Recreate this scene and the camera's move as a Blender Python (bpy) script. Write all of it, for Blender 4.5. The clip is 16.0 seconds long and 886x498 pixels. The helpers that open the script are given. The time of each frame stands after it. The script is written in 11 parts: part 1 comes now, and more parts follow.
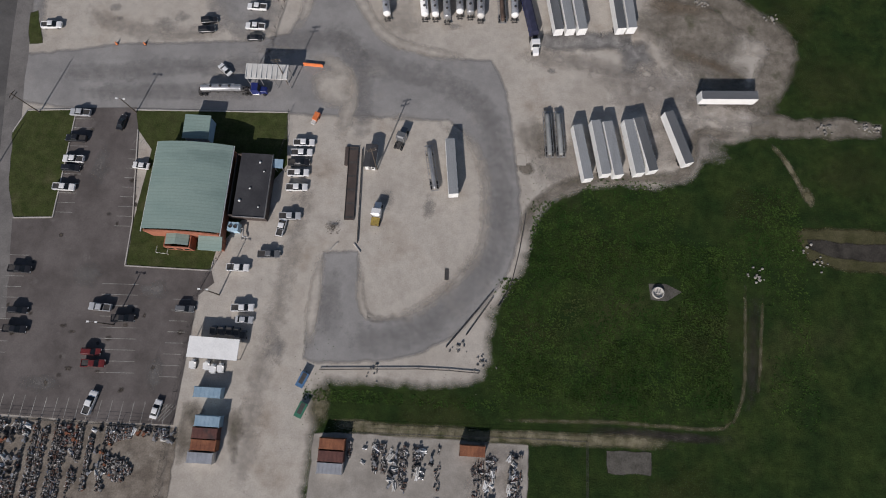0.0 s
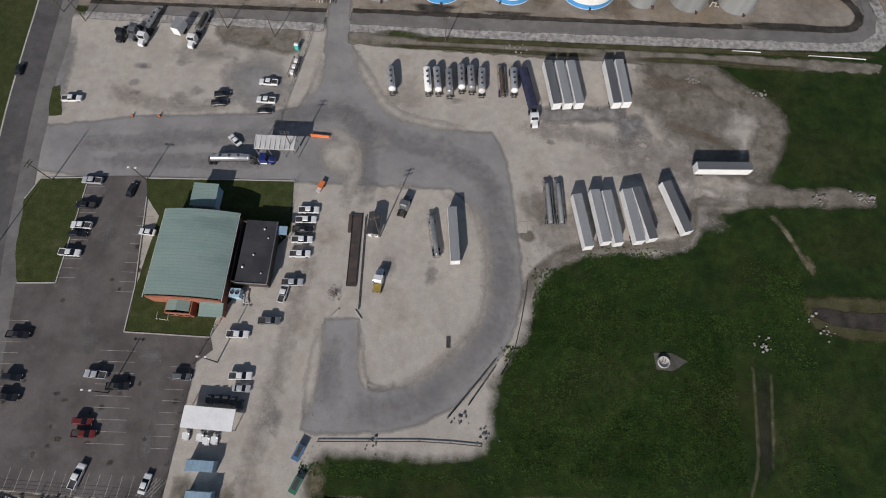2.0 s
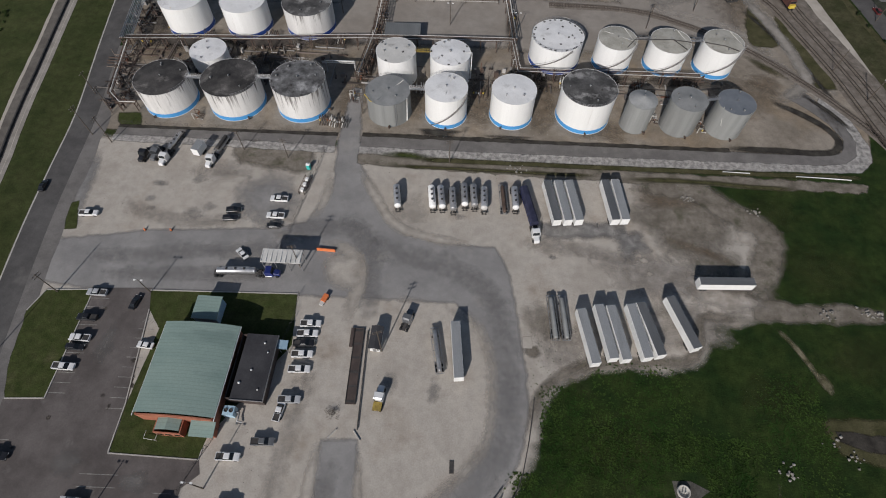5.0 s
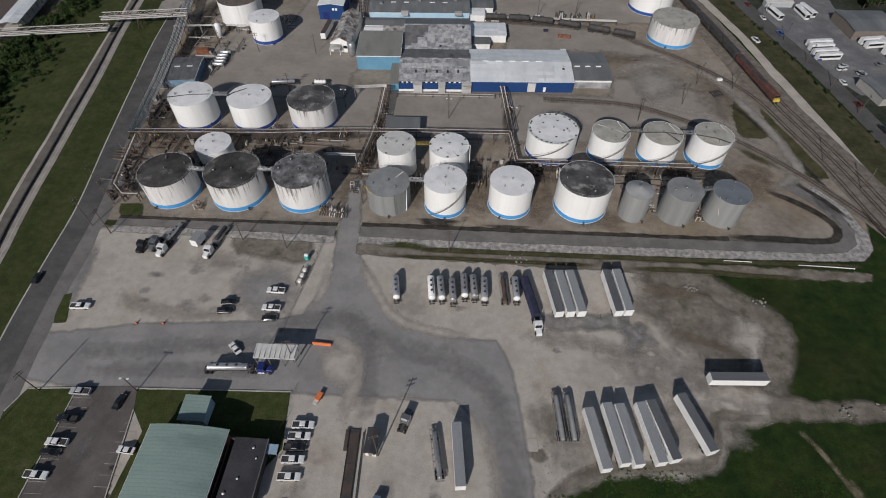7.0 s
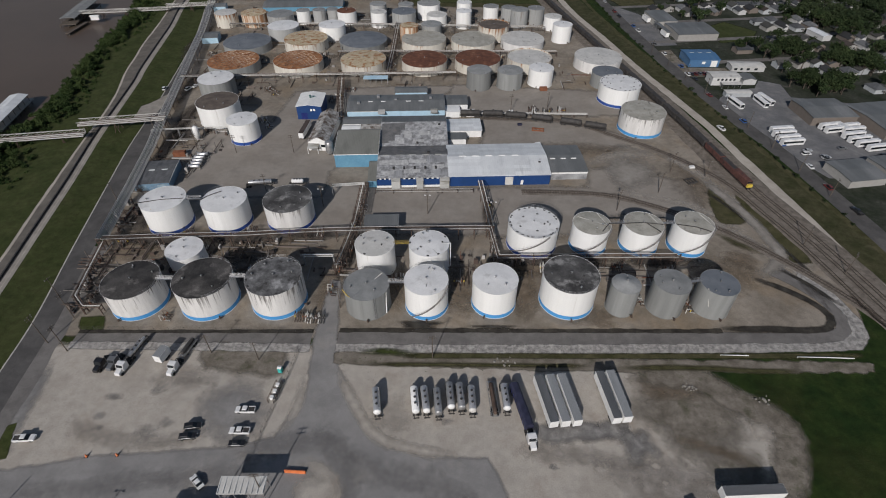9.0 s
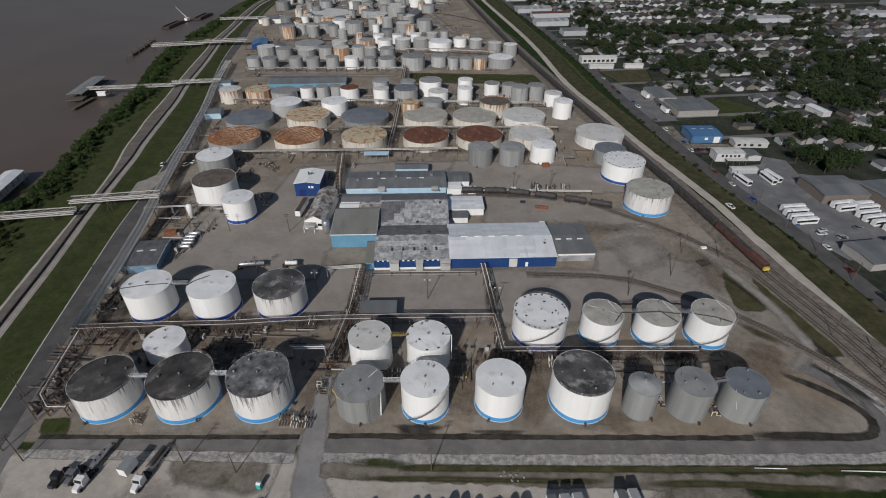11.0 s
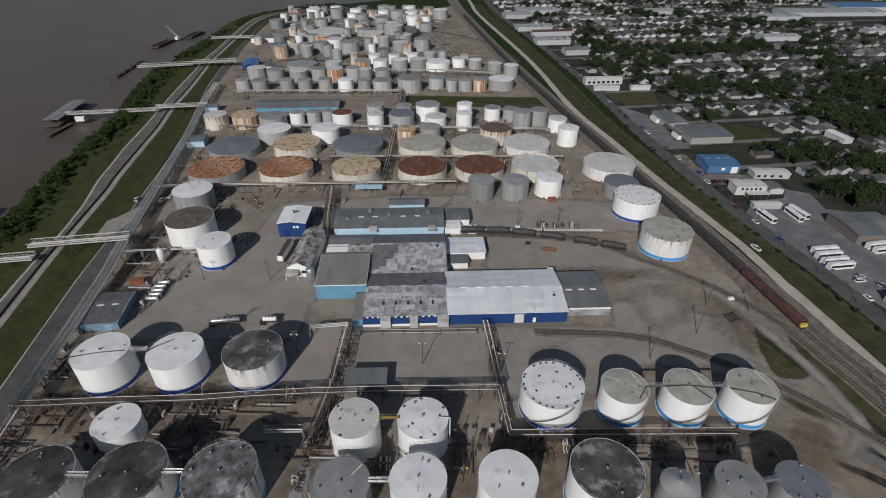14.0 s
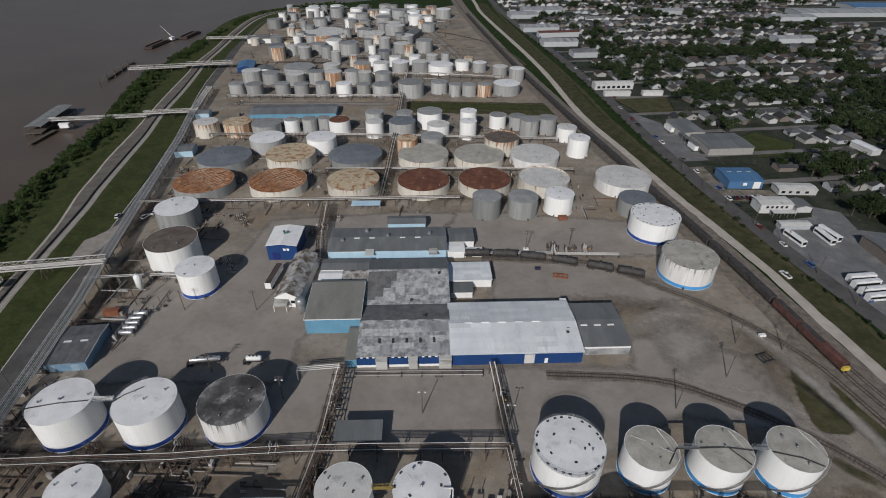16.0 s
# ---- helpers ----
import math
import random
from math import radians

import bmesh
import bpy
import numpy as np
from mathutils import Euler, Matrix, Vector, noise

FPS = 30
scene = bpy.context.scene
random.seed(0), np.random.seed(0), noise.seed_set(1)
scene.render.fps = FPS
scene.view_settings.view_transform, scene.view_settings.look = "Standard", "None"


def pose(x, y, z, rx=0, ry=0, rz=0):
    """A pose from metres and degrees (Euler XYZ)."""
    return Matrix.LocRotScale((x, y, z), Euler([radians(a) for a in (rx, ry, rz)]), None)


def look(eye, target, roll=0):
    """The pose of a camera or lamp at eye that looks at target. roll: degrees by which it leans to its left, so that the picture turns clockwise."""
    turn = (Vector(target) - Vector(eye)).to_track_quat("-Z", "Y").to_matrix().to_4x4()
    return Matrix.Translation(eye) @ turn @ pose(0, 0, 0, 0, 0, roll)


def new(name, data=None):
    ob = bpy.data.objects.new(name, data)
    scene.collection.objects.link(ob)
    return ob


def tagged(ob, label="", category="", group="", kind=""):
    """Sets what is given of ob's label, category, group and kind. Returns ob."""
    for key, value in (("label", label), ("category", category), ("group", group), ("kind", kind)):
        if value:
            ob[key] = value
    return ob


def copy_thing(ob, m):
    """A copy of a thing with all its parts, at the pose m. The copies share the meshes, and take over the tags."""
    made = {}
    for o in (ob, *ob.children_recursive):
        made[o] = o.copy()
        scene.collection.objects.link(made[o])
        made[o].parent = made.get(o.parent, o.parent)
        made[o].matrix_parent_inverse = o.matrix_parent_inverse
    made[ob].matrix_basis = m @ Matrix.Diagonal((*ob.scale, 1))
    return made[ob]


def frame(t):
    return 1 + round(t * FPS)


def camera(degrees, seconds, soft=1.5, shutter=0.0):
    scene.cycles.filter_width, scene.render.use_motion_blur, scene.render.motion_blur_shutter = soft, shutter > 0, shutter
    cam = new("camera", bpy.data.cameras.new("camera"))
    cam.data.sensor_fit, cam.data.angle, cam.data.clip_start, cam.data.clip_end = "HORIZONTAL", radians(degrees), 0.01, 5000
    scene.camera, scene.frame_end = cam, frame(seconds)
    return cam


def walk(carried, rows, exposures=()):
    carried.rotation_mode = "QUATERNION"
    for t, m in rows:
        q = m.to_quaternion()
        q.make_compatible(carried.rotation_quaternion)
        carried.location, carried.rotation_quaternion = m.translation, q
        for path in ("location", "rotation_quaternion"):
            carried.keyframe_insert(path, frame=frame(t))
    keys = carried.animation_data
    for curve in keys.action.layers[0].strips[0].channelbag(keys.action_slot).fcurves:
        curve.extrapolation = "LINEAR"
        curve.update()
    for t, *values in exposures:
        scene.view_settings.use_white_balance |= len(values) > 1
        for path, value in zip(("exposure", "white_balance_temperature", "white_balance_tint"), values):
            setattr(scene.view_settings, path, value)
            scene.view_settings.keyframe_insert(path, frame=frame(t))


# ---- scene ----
cam = camera(80.9, 16.0, soft=1.05)
PATH = [
    (0, (-1.059, -24.685, 135.514), (-1.0833, -22.4200, 125.7735), 3.0),
    (0.5, (-1.038, -24.379, 135.639), (-1.0810, -21.8998, 125.9514), 2.6),
    (1, (-1.040, -23.964, 135.724), (-1.1133, -21.2292, 126.1052), 2.2),
    (1.5, (-1.120, -23.593, 135.861), (-1.2221, -20.5225, 126.3449), 1.9),
    (2, (-1.157, -23.296, 136.027), (-1.2934, -19.9053, 126.6200), 1.6),
    (2.5, (-1.230, -23.149, 136.107), (-1.3998, -19.4323, 126.8250), 1.3),
    (3, (-1.232, -23.032, 136.141), (-1.4316, -18.9975, 126.9933), 1.1),
    (3.5, (-1.274, -22.834, 136.134), (-1.5072, -18.4928, 127.1285), 1.0),
    (4, (-1.342, -22.392, 136.138), (-1.6099, -17.7580, 127.2808), 1.0),
    (6.5, (-2.044, -17.592, 136.717), (-2.4277, -11.4804, 128.8111), 0.7),
    (7, (-2.118, -15.476, 136.742), (-2.5110, -9.0761, 129.0681), 0.6),
    (7.5, (-2.160, -13.033, 136.840), (-2.5427, -6.3520, 129.4099), 0.5),
    (8, (-2.157, -10.405, 136.942), (-2.4440, -3.4444, 129.7676), 0.4),
    (8.5, (-2.130, -7.599, 137.012), (-2.3110, -0.3703, 130.1038), 0.4),
    (9, (-1.992, -4.387, 137.003), (-2.1275, 3.0908, 130.3652), 0.3),
    (9.5, (-1.916, -0.771, 137.092), (-2.0505, 6.9380, 130.7239), 0.3),
    (10, (-1.856, 3.251, 137.101), (-2.0256, 11.1673, 130.9943), 0.3),
    (12.5, (-2.162, 25.223, 136.668), (-2.3503, 33.5729, 131.1685), 0.2),
    (13, (-2.102, 30.243, 136.644), (-2.2803, 38.5896, 131.1387), 0.2),
    (13.5, (-2.001, 35.441, 136.609), (-2.1740, 43.7811, 131.0945), 0.2),
    (14, (-1.978, 40.952, 136.538), (-2.1516, 49.2840, 131.0113), 0.2),
    (14.5, (-1.958, 46.513, 136.407), (-2.1359, 54.8369, 130.8681), 0.3),
    (15, (-2.156, 52.149, 136.225), (-2.3344, 60.4648, 130.6743), 0.3),
    (15.5, (-2.460, 58.087, 136.113), (-2.6486, 66.3996, 130.5571), 0.3),
    (16, (-2.778, 64.030, 136.024), (-2.9866, 72.3359, 130.4584), 0.3),
]
walk(cam, [(t, look(eye, target, roll)) for t, eye, target, roll in PATH],
     exposures=[(0, 0.14, 6420, 14), (4, 0.06, 6400, 12), (8.5, -0.17, 6380, 12), (12.5, -0.18, 6320, 11), (16, -0.18, 6320, 11)])

# light: a clear afternoon, the sun low behind the camera
SUN_ELEVATION, SUN_SIDE = 31.0, 197.0      # degrees; bearing from which the sun shines, clockwise from +y
world = bpy.data.worlds.new("sky")
scene.world = world
world.use_nodes = True
sky = world.node_tree.nodes.new("ShaderNodeTexSky")
sky.sky_type, sky.sun_disc = "NISHITA", False
sky.sun_elevation, sky.sun_rotation = radians(SUN_ELEVATION), radians(SUN_SIDE)
world.node_tree.links.new(sky.outputs[0], world.node_tree.nodes["Background"].inputs[0])
world.node_tree.nodes["Background"].inputs[1].default_value = 0.055
sun = new("sun", bpy.data.lights.new("sun", "SUN"))
sun.data.energy, sun.data.angle, sun.data.color = 3.6, radians(0.6), (1.0, 0.955, 0.905)
sun_way = Vector((math.sin(radians(SUN_SIDE)) * math.cos(radians(SUN_ELEVATION)), math.cos(radians(SUN_SIDE)) * math.cos(radians(SUN_ELEVATION)), math.sin(radians(SUN_ELEVATION))))
sun.matrix_world = look(sun_way * 300, (0, 0, 0))

# ---------------------------------------------------------------- materials
def surface(name, a, b, size=4.0, rough=0.85, metal=0.0, grain=0.25, bump=0.2, lo=0.38, hi=0.62, third=None, cover=0.62,
            third_size=9.0, squash=(1, 1, 1), world_space=False, vary=0.0, detail=6.0, coat=0.0, shine=None, runs=0.0):
    """Two colours mixed by soft noise of the given size in metres, a fine grain over it, and a third colour in patches."""
    m = bpy.data.materials.new(name)
    m.use_nodes = True
    nt = m.node_tree
    n, l = nt.nodes, nt.links
    bsdf = n["Principled BSDF"]
    if world_space:
        co = n.new("ShaderNodeNewGeometry").outputs["Position"]
    else:
        co = n.new("ShaderNodeTexCoord").outputs["Object"]
        info = n.new("ShaderNodeObjectInfo")
        shift = n.new("ShaderNodeVectorMath")
        shift.operation = "SCALE"
        shift.inputs[0].default_value = (37, 61, 0)
        l.new(info.outputs["Random"], shift.inputs["Scale"])
        moved = n.new("ShaderNodeVectorMath")
        l.new(co, moved.inputs[0])
        l.new(shift.outputs[0], moved.inputs[1])
        co = moved.outputs[0]
    stretch = n.new("ShaderNodeMapping")
    stretch.inputs["Scale"].default_value = squash
    l.new(co, stretch.inputs[0])

    def cloud(scale, depth, source):
        t = n.new("ShaderNodeTexNoise")
        t.inputs["Scale"].default_value, t.inputs["Detail"].default_value, t.inputs["Roughness"].default_value = scale, depth, 0.6
        l.new(source, t.inputs["Vector"])
        return t.outputs["Fac"]

    def steps(fac, x0, x1):
        r = n.new("ShaderNodeMapRange")
        r.inputs["From Min"].default_value, r.inputs["From Max"].default_value = x0, x1
        l.new(fac, r.inputs["Value"])
        return r.outputs["Result"]

    def mix(fac, p, q, kind="MIX"):
        k = n.new("ShaderNodeMix")
        k.data_type, k.blend_type = "RGBA", kind
        for sock, v in ((k.inputs["Factor"], fac), (k.inputs["A"], p), (k.inputs["B"], q)):
            if isinstance(v, bpy.types.NodeSocket):
                l.new(v, sock)
            elif isinstance(v, tuple):
                sock.default_value = (*v, 1)
            else:
                sock.default_value = v
        return k.outputs["Result"]

    big = cloud(1.0 / size, detail, stretch.outputs[0])
    col = mix(steps(big, lo, hi), a, b)
    if third:
        spread = cloud(1.0 / third_size, 5.0, stretch.outputs[0])
        if runs:
            # dirt that runs down from the rim
            sep = n.new("ShaderNodeSeparateXYZ")
            l.new(co, sep.inputs[0])
            rise = n.new("ShaderNodeMath")
            rise.operation = "MULTIPLY_ADD"
            rise.inputs[1].default_value = runs
            l.new(sep.outputs[2], rise.inputs[0])
            l.new(spread, rise.inputs[2])
            spread = rise.outputs[0]
        col = mix(steps(spread, cover, cover + (0.2 if world_space else 0.12)), col, third)
    small = cloud(9.0 / size if size < 3 else 2.5, 3.0, co)
    g = n.new("ShaderNodeMapRange")
    g.inputs["From Min"].default_value, g.inputs["From Max"].default_value = 0.25, 0.75
    g.inputs["To Min"].default_value, g.inputs["To Max"].default_value = 1 - grain, 1 + grain
    if world_space:
        both = n.new("ShaderNodeMath")
        both.operation = "MULTIPLY_ADD"
        both.inputs[1].default_value = 0.5
        l.new(cloud(0.42, 4.0, co), both.inputs[0])
        half = n.new("ShaderNodeMath")
        half.operation = "MULTIPLY"
        half.inputs[1].default_value = 0.5
        l.new(small, half.inputs[0])
        l.new(half.outputs[0], both.inputs[2])
        g.inputs["From Min"].default_value, g.inputs["From Max"].default_value = 0.36, 0.64
        l.new(both.outputs[0], g.inputs["Value"])
    else:
        l.new(small, g.inputs["Value"])
    shade = n.new("ShaderNodeVectorMath")
    shade.operation = "SCALE"
    l.new(col, shade.inputs[0])
    l.new(g.outputs["Result"], shade.inputs["Scale"])
    col = shade.outputs[0]
    if vary and not world_space:
        v = n.new("ShaderNodeMapRange")
        v.inputs["To Min"].default_value, v.inputs["To Max"].default_value = 1 - vary, 1 + vary
        l.new(info.outputs["Random"], v.inputs["Value"])
        s2 = n.new("ShaderNodeVectorMath")
        s2.operation = "SCALE"
        l.new(col, s2.inputs[0])
        l.new(v.outputs["Result"], s2.inputs["Scale"])
        col = s2.outputs[0]
    l.new(col, bsdf.inputs["Base Color"])
    bsdf.inputs["Roughness"].default_value, bsdf.inputs["Metallic"].default_value = rough, metal
    bsdf.inputs["Coat Weight"].default_value = coat
    bsdf.inputs["Specular IOR Level"].default_value = shine if shine is not None else (0.12 if world_space else 0.4)
    if bump:
        k = n.new("ShaderNodeBump")
        k.inputs["Strength"].default_value, k.inputs["Distance"].default_value = bump, 0.15
        l.new(small, k.inputs["Height"])
        l.new(k.outputs[0], bsdf.inputs["Normal"])
    if world_space:
        # ragged, thinning edges where a surface peters out
        edge = n.new("ShaderNodeAttribute")
        edge.attribute_name = "edge"
        rag = n.new("ShaderNodeMath")
        rag.operation = "ADD"
        l.new(edge.outputs["Fac"], rag.inputs[0])
        soft = n.new("ShaderNodeMath")
        soft.operation = "MULTIPLY_ADD"
        soft.inputs[1].default_value, soft.inputs[2].default_value = 0.6, 0.2
        l.new(cloud(0.4, 7.0, co), soft.inputs[0])
        l.new(soft.outputs[0], rag.inputs[1])
        cover_map = n.new("ShaderNodeMapRange")
        cover_map.inputs["From Min"].default_value, cover_map.inputs["From Max"].default_value = 0.62, 1.3
        l.new(rag.outputs[0], cover_map.inputs["Value"])
        clear = n.new("ShaderNodeBsdfTransparent")
        both_sides = n.new("ShaderNodeMixShader")
        l.new(cover_map.outputs["Result"], both_sides.inputs[0])
        l.new(clear.outputs[0], both_sides.inputs[1])
        l.new(bsdf.outputs[0], both_sides.inputs[2])
        l.new(both_sides.outputs[0], n["Material Output"].inputs["Surface"])
    return m


def ribbed(name, a, b, pitch, axis=0, rough=0.5, metal=0.0, dirt=None, size=6.0, cover=0.55, line=0.82):
    """Sheet metal with standing seams every pitch metres along one axis, stains in patches."""
    m = surface(name, a, b, size=size, rough=rough, metal=metal, grain=0.1, bump=0.0, third=dirt, cover=cover, third_size=size * 1.2,
                squash=(1, 0.25, 1) if axis == 0 else (0.25, 1, 1))
    nt = m.node_tree
    n, l = nt.nodes, nt.links
    bsdf = n["Principled BSDF"]
    co = n.new("ShaderNodeTexCoord").outputs["Object"]
    sep = n.new("ShaderNodeSeparateXYZ")
    l.new(co, sep.inputs[0])
    wrap = n.new("ShaderNodeMath")
    wrap.operation = "PINGPONG"
    wrap.inputs[1].default_value = pitch / 2
    l.new(sep.outputs[axis], wrap.inputs[0])
    r = n.new("ShaderNodeMapRange")
    r.inputs["From Min"].default_value, r.inputs["From Max"].default_value = 0.0, 0.12 * pitch
    r.inputs["To Min"].default_value = line
    l.new(wrap.outputs[0], r.inputs["Value"])
    old = bsdf.inputs["Base Color"].links[0].from_socket
    s = n.new("ShaderNodeVectorMath")
    s.operation = "SCALE"
    l.new(old, s.inputs[0])
    l.new(r.outputs["Result"], s.inputs["Scale"])
    l.new(s.outputs[0], bsdf.inputs["Base Color"])
    k = n.new("ShaderNodeBump")
    k.inputs["Strength"].default_value, k.inputs["Distance"].default_value = 0.4, 0.06
    l.new(r.outputs["Result"], k.inputs["Height"])
    l.new(k.outputs[0], bsdf.inputs["Normal"])
    return m


def patched(m, w, d, low, high):
    """Sheets of w by d metres, each of its own tone, on a roof that has been mended piece by piece."""
    nt = m.node_tree
    n, l = nt.nodes, nt.links
    bsdf = n["Principled BSDF"]
    snap = n.new("ShaderNodeVectorMath")
    snap.operation = "SNAP"
    snap.inputs[1].default_value = (w, d, 100.0)
    l.new(n.new("ShaderNodeTexCoord").outputs["Object"], snap.inputs[0])
    tone = n.new("ShaderNodeTexWhiteNoise")
    l.new(snap.outputs[0], tone.inputs["Vector"])
    r = n.new("ShaderNodeMapRange")
    r.inputs["To Min"].default_value, r.inputs["To Max"].default_value = low, high
    l.new(tone.outputs["Value"], r.inputs["Value"])
    s = n.new("ShaderNodeVectorMath")
    s.operation = "SCALE"
    l.new(bsdf.inputs["Base Color"].links[0].from_socket, s.inputs[0])
    l.new(r.outputs["Result"], s.inputs["Scale"])
    l.new(s.outputs[0], bsdf.inputs["Base Color"])
    return m


M = {}
# grounds, in world space
M["grass"] = surface("grass", (0.0125, 0.0265, 0.0062), (0.025, 0.0405, 0.0095), size=9, rough=0.95, grain=0.45, bump=0.9, third=(0.041, 0.046, 0.017), cover=0.56, third_size=30, world_space=True)
M["lawn"] = surface("lawn", (0.037, 0.050, 0.014), (0.054, 0.062, 0.022), size=3, rough=0.95, grain=0.3, bump=0.7, third=(0.085, 0.080, 0.04), cover=0.60, third_size=8, world_space=True)
M["levee_grass"] = surface("levee_grass", (0.038, 0.049, 0.016), (0.054, 0.062, 0.023), size=9, rough=0.95, grain=0.3, bump=0.6, third=(0.056, 0.056, 0.026), cover=0.60, third_size=26, world_space=True)
M["gravel"] = surface("gravel", (0.368, 0.334, 0.290), (0.475, 0.440, 0.389), size=16, rough=0.95, grain=0.13, bump=0.25, third=(0.30, 0.258, 0.212), cover=0.50, third_size=16, world_space=True)
M["dirt"] = surface("dirt", (0.188, 0.162, 0.130), (0.285, 0.251, 0.208), size=18, rough=0.95, grain=0.2, bump=0.35, third=(0.245, 0.193, 0.134), cover=0.50, third_size=24, world_space=True)
M["asphalt"] = surface("asphalt", (0.222, 0.215, 0.208), (0.278, 0.269, 0.258), size=12, rough=0.9, grain=0.1, bump=0.15, third=(0.315, 0.295, 0.268), cover=0.55, third_size=16, world_space=True)
M["rubber"] = surface("rubber", (0.21, 0.202, 0.196), (0.25, 0.241, 0.232), size=6, rough=0.9, grain=0.15, bump=0.1, world_space=True)
M["brown_dirt"] = surface("brown_dirt", (0.150, 0.118, 0.085), (0.215, 0.176, 0.134), size=6, rough=0.95, grain=0.2, bump=0.3, third=(0.10, 0.085, 0.065), cover=0.6, third_size=8, world_space=True)
M["lot_asphalt"] = surface("lot_asphalt", (0.092, 0.081, 0.076), (0.138, 0.123, 0.116), size=11, rough=0.92, grain=0.12, bump=0.15, third=(0.20, 0.187, 0.175), cover=0.63, third_size=10, world_space=True)
M["old_asphalt"] = surface("old_asphalt", (0.14, 0.132, 0.125), (0.185, 0.175, 0.165), size=9, rough=0.92, grain=0.14, bump=0.15, third=(0.11, 0.105, 0.10), cover=0.6, third_size=12, world_space=True)
M["road_grey"] = surface("road_grey", (0.078, 0.075, 0.073), (0.108, 0.104, 0.100), size=10, rough=0.92, grain=0.12, bump=0.12, third=(0.16, 0.152, 0.142), cover=0.6, third_size=12, world_space=True)
M["verge"] = surface("verge", (0.050, 0.050, 0.022), (0.080, 0.074, 0.039), size=6, rough=0.95, grain=0.3, bump=0.6, third=(0.11, 0.094, 0.06), cover=0.6, third_size=9, world_space=True)
M["rail_verge"] = surface("rail_verge", (0.038, 0.042, 0.018), (0.066, 0.063, 0.033), size=7, rough=0.95, grain=0.3, bump=0.6, third=(0.088, 0.08, 0.05), cover=0.6, third_size=9, world_space=True)
M["track"] = surface("track", (0.045, 0.048, 0.024), (0.080, 0.076, 0.046), size=4, rough=0.95, grain=0.25, bump=0.4, third=(0.13, 0.115, 0.085), cover=0.62, third_size=5, world_space=True)
M["stony_grass"] = surface("stony_grass", (0.10, 0.092, 0.052), (0.19, 0.17, 0.115), size=2.5, rough=0.95, grain=0.35, bump=0.5, third=(0.05, 0.062, 0.022), cover=0.55, third_size=3, world_space=True)
M["stain"] = surface("stain", (0.25, 0.225, 0.195), (0.36, 0.33, 0.295), size=4, rough=0.95, grain=0.2, bump=0.2, world_space=True)
M["brown_earth"] = surface("brown_earth", (0.140, 0.123, 0.099), (0.225, 0.20, 0.167), size=5, rough=0.95, grain=0.25, bump=0.4, third=(0.065, 0.068, 0.036), cover=0.55, third_size=6, world_space=True)
M["rock"] = surface("rock", (0.22, 0.21, 0.20), (0.42, 0.40, 0.37), size=1.4, rough=0.95, grain=0.35, bump=0.9, world_space=True)
M["mud"] = surface("mud", (0.030, 0.027, 0.023), (0.062, 0.056, 0.047), size=4, rough=0.6, grain=0.25, bump=0.3, world_space=True)
M["oil"] = surface("oil", (0.16, 0.152, 0.145), (0.26, 0.25, 0.235), size=3, rough=0.7, grain=0.2, bump=0.1, world_space=True)
M["ballast"] = surface("ballast", (0.145, 0.125, 0.105), (0.20, 0.176, 0.15), size=3, rough=0.95, grain=0.3, bump=0.6, world_space=True)
M["shell_road"] = surface("shell_road", (0.37, 0.335, 0.29), (0.45, 0.41, 0.355), size=8, rough=0.95, grain=0.08, bump=0.2, world_space=True)
M["weeds"] = surface("weeds", (0.018, 0.047, 0.008), (0.043, 0.074, 0.015), size=11, rough=0.9, grain=0.4, bump=0.5, third=(0.052, 0.055, 0.022), cover=0.58, third_size=24, world_space=True)
M["town_ground"] = surface("town_ground", (0.024, 0.031, 0.019), (0.049, 0.052, 0.041), size=13, rough=0.95, grain=0.35, bump=0.4, third=(0.115, 0.108, 0.10), cover=0.60, third_size=8, world_space=True)
M["pad"] = surface("pad", (0.245, 0.225, 0.198), (0.325, 0.301, 0.268), size=6, rough=0.9, grain=0.12, bump=0.15, world_space=True)
water = surface("water", (0.096, 0.070, 0.051), (0.114, 0.084, 0.062), size=70, rough=0.36, grain=0.04, bump=0.05, world_space=True, shine=0.27)
M["water"] = water
M["slab"] = surface("slab", (0.070, 0.066, 0.056), (0.115, 0.108, 0.095), size=3, rough=0.95, grain=0.3, bump=0.2, third=(0.045, 0.05, 0.028), cover=0.55, third_size=3, world_space=True)
M["scrap_earth"] = surface("scrap_earth", (0.135, 0.115, 0.094), (0.225, 0.196, 0.162), size=4, rough=0.95, grain=0.25, bump=0.3, third=(0.29, 0.265, 0.225), cover=0.57, third_size=6, world_space=True)
M["oil_earth"] = surface("oil_earth", (0.050, 0.043, 0.037), (0.095, 0.082, 0.070), size=4, rough=0.85, grain=0.25, bump=0.2, world_space=True)
M["brown_road"] = surface("brown_road", (0.118, 0.106, 0.093), (0.165, 0.150, 0.132), size=7, rough=0.92, grain=0.14, bump=0.15, third=(0.085, 0.078, 0.066), cover=0.6, third_size=9, world_space=True)
M["bin_green"] = surface("bin_green", (0.025, 0.13, 0.08), (0.035, 0.16, 0.10), size=1, rough=0.6, grain=0.15, bump=0)
M["yard_grey"] = surface("yard_grey", (0.138, 0.139, 0.142), (0.182, 0.181, 0.182), size=9, rough=0.92, grain=0.14, bump=0.15, third=(0.25, 0.245, 0.235), cover=0.58, third_size=9, world_space=True)
M["yard_tan"] = surface("yard_tan", (0.248, 0.222, 0.192), (0.298, 0.270, 0.236), size=14, rough=0.93, grain=0.09, bump=0.12, third=(0.225, 0.205, 0.182), cover=0.56, third_size=10, world_space=True)
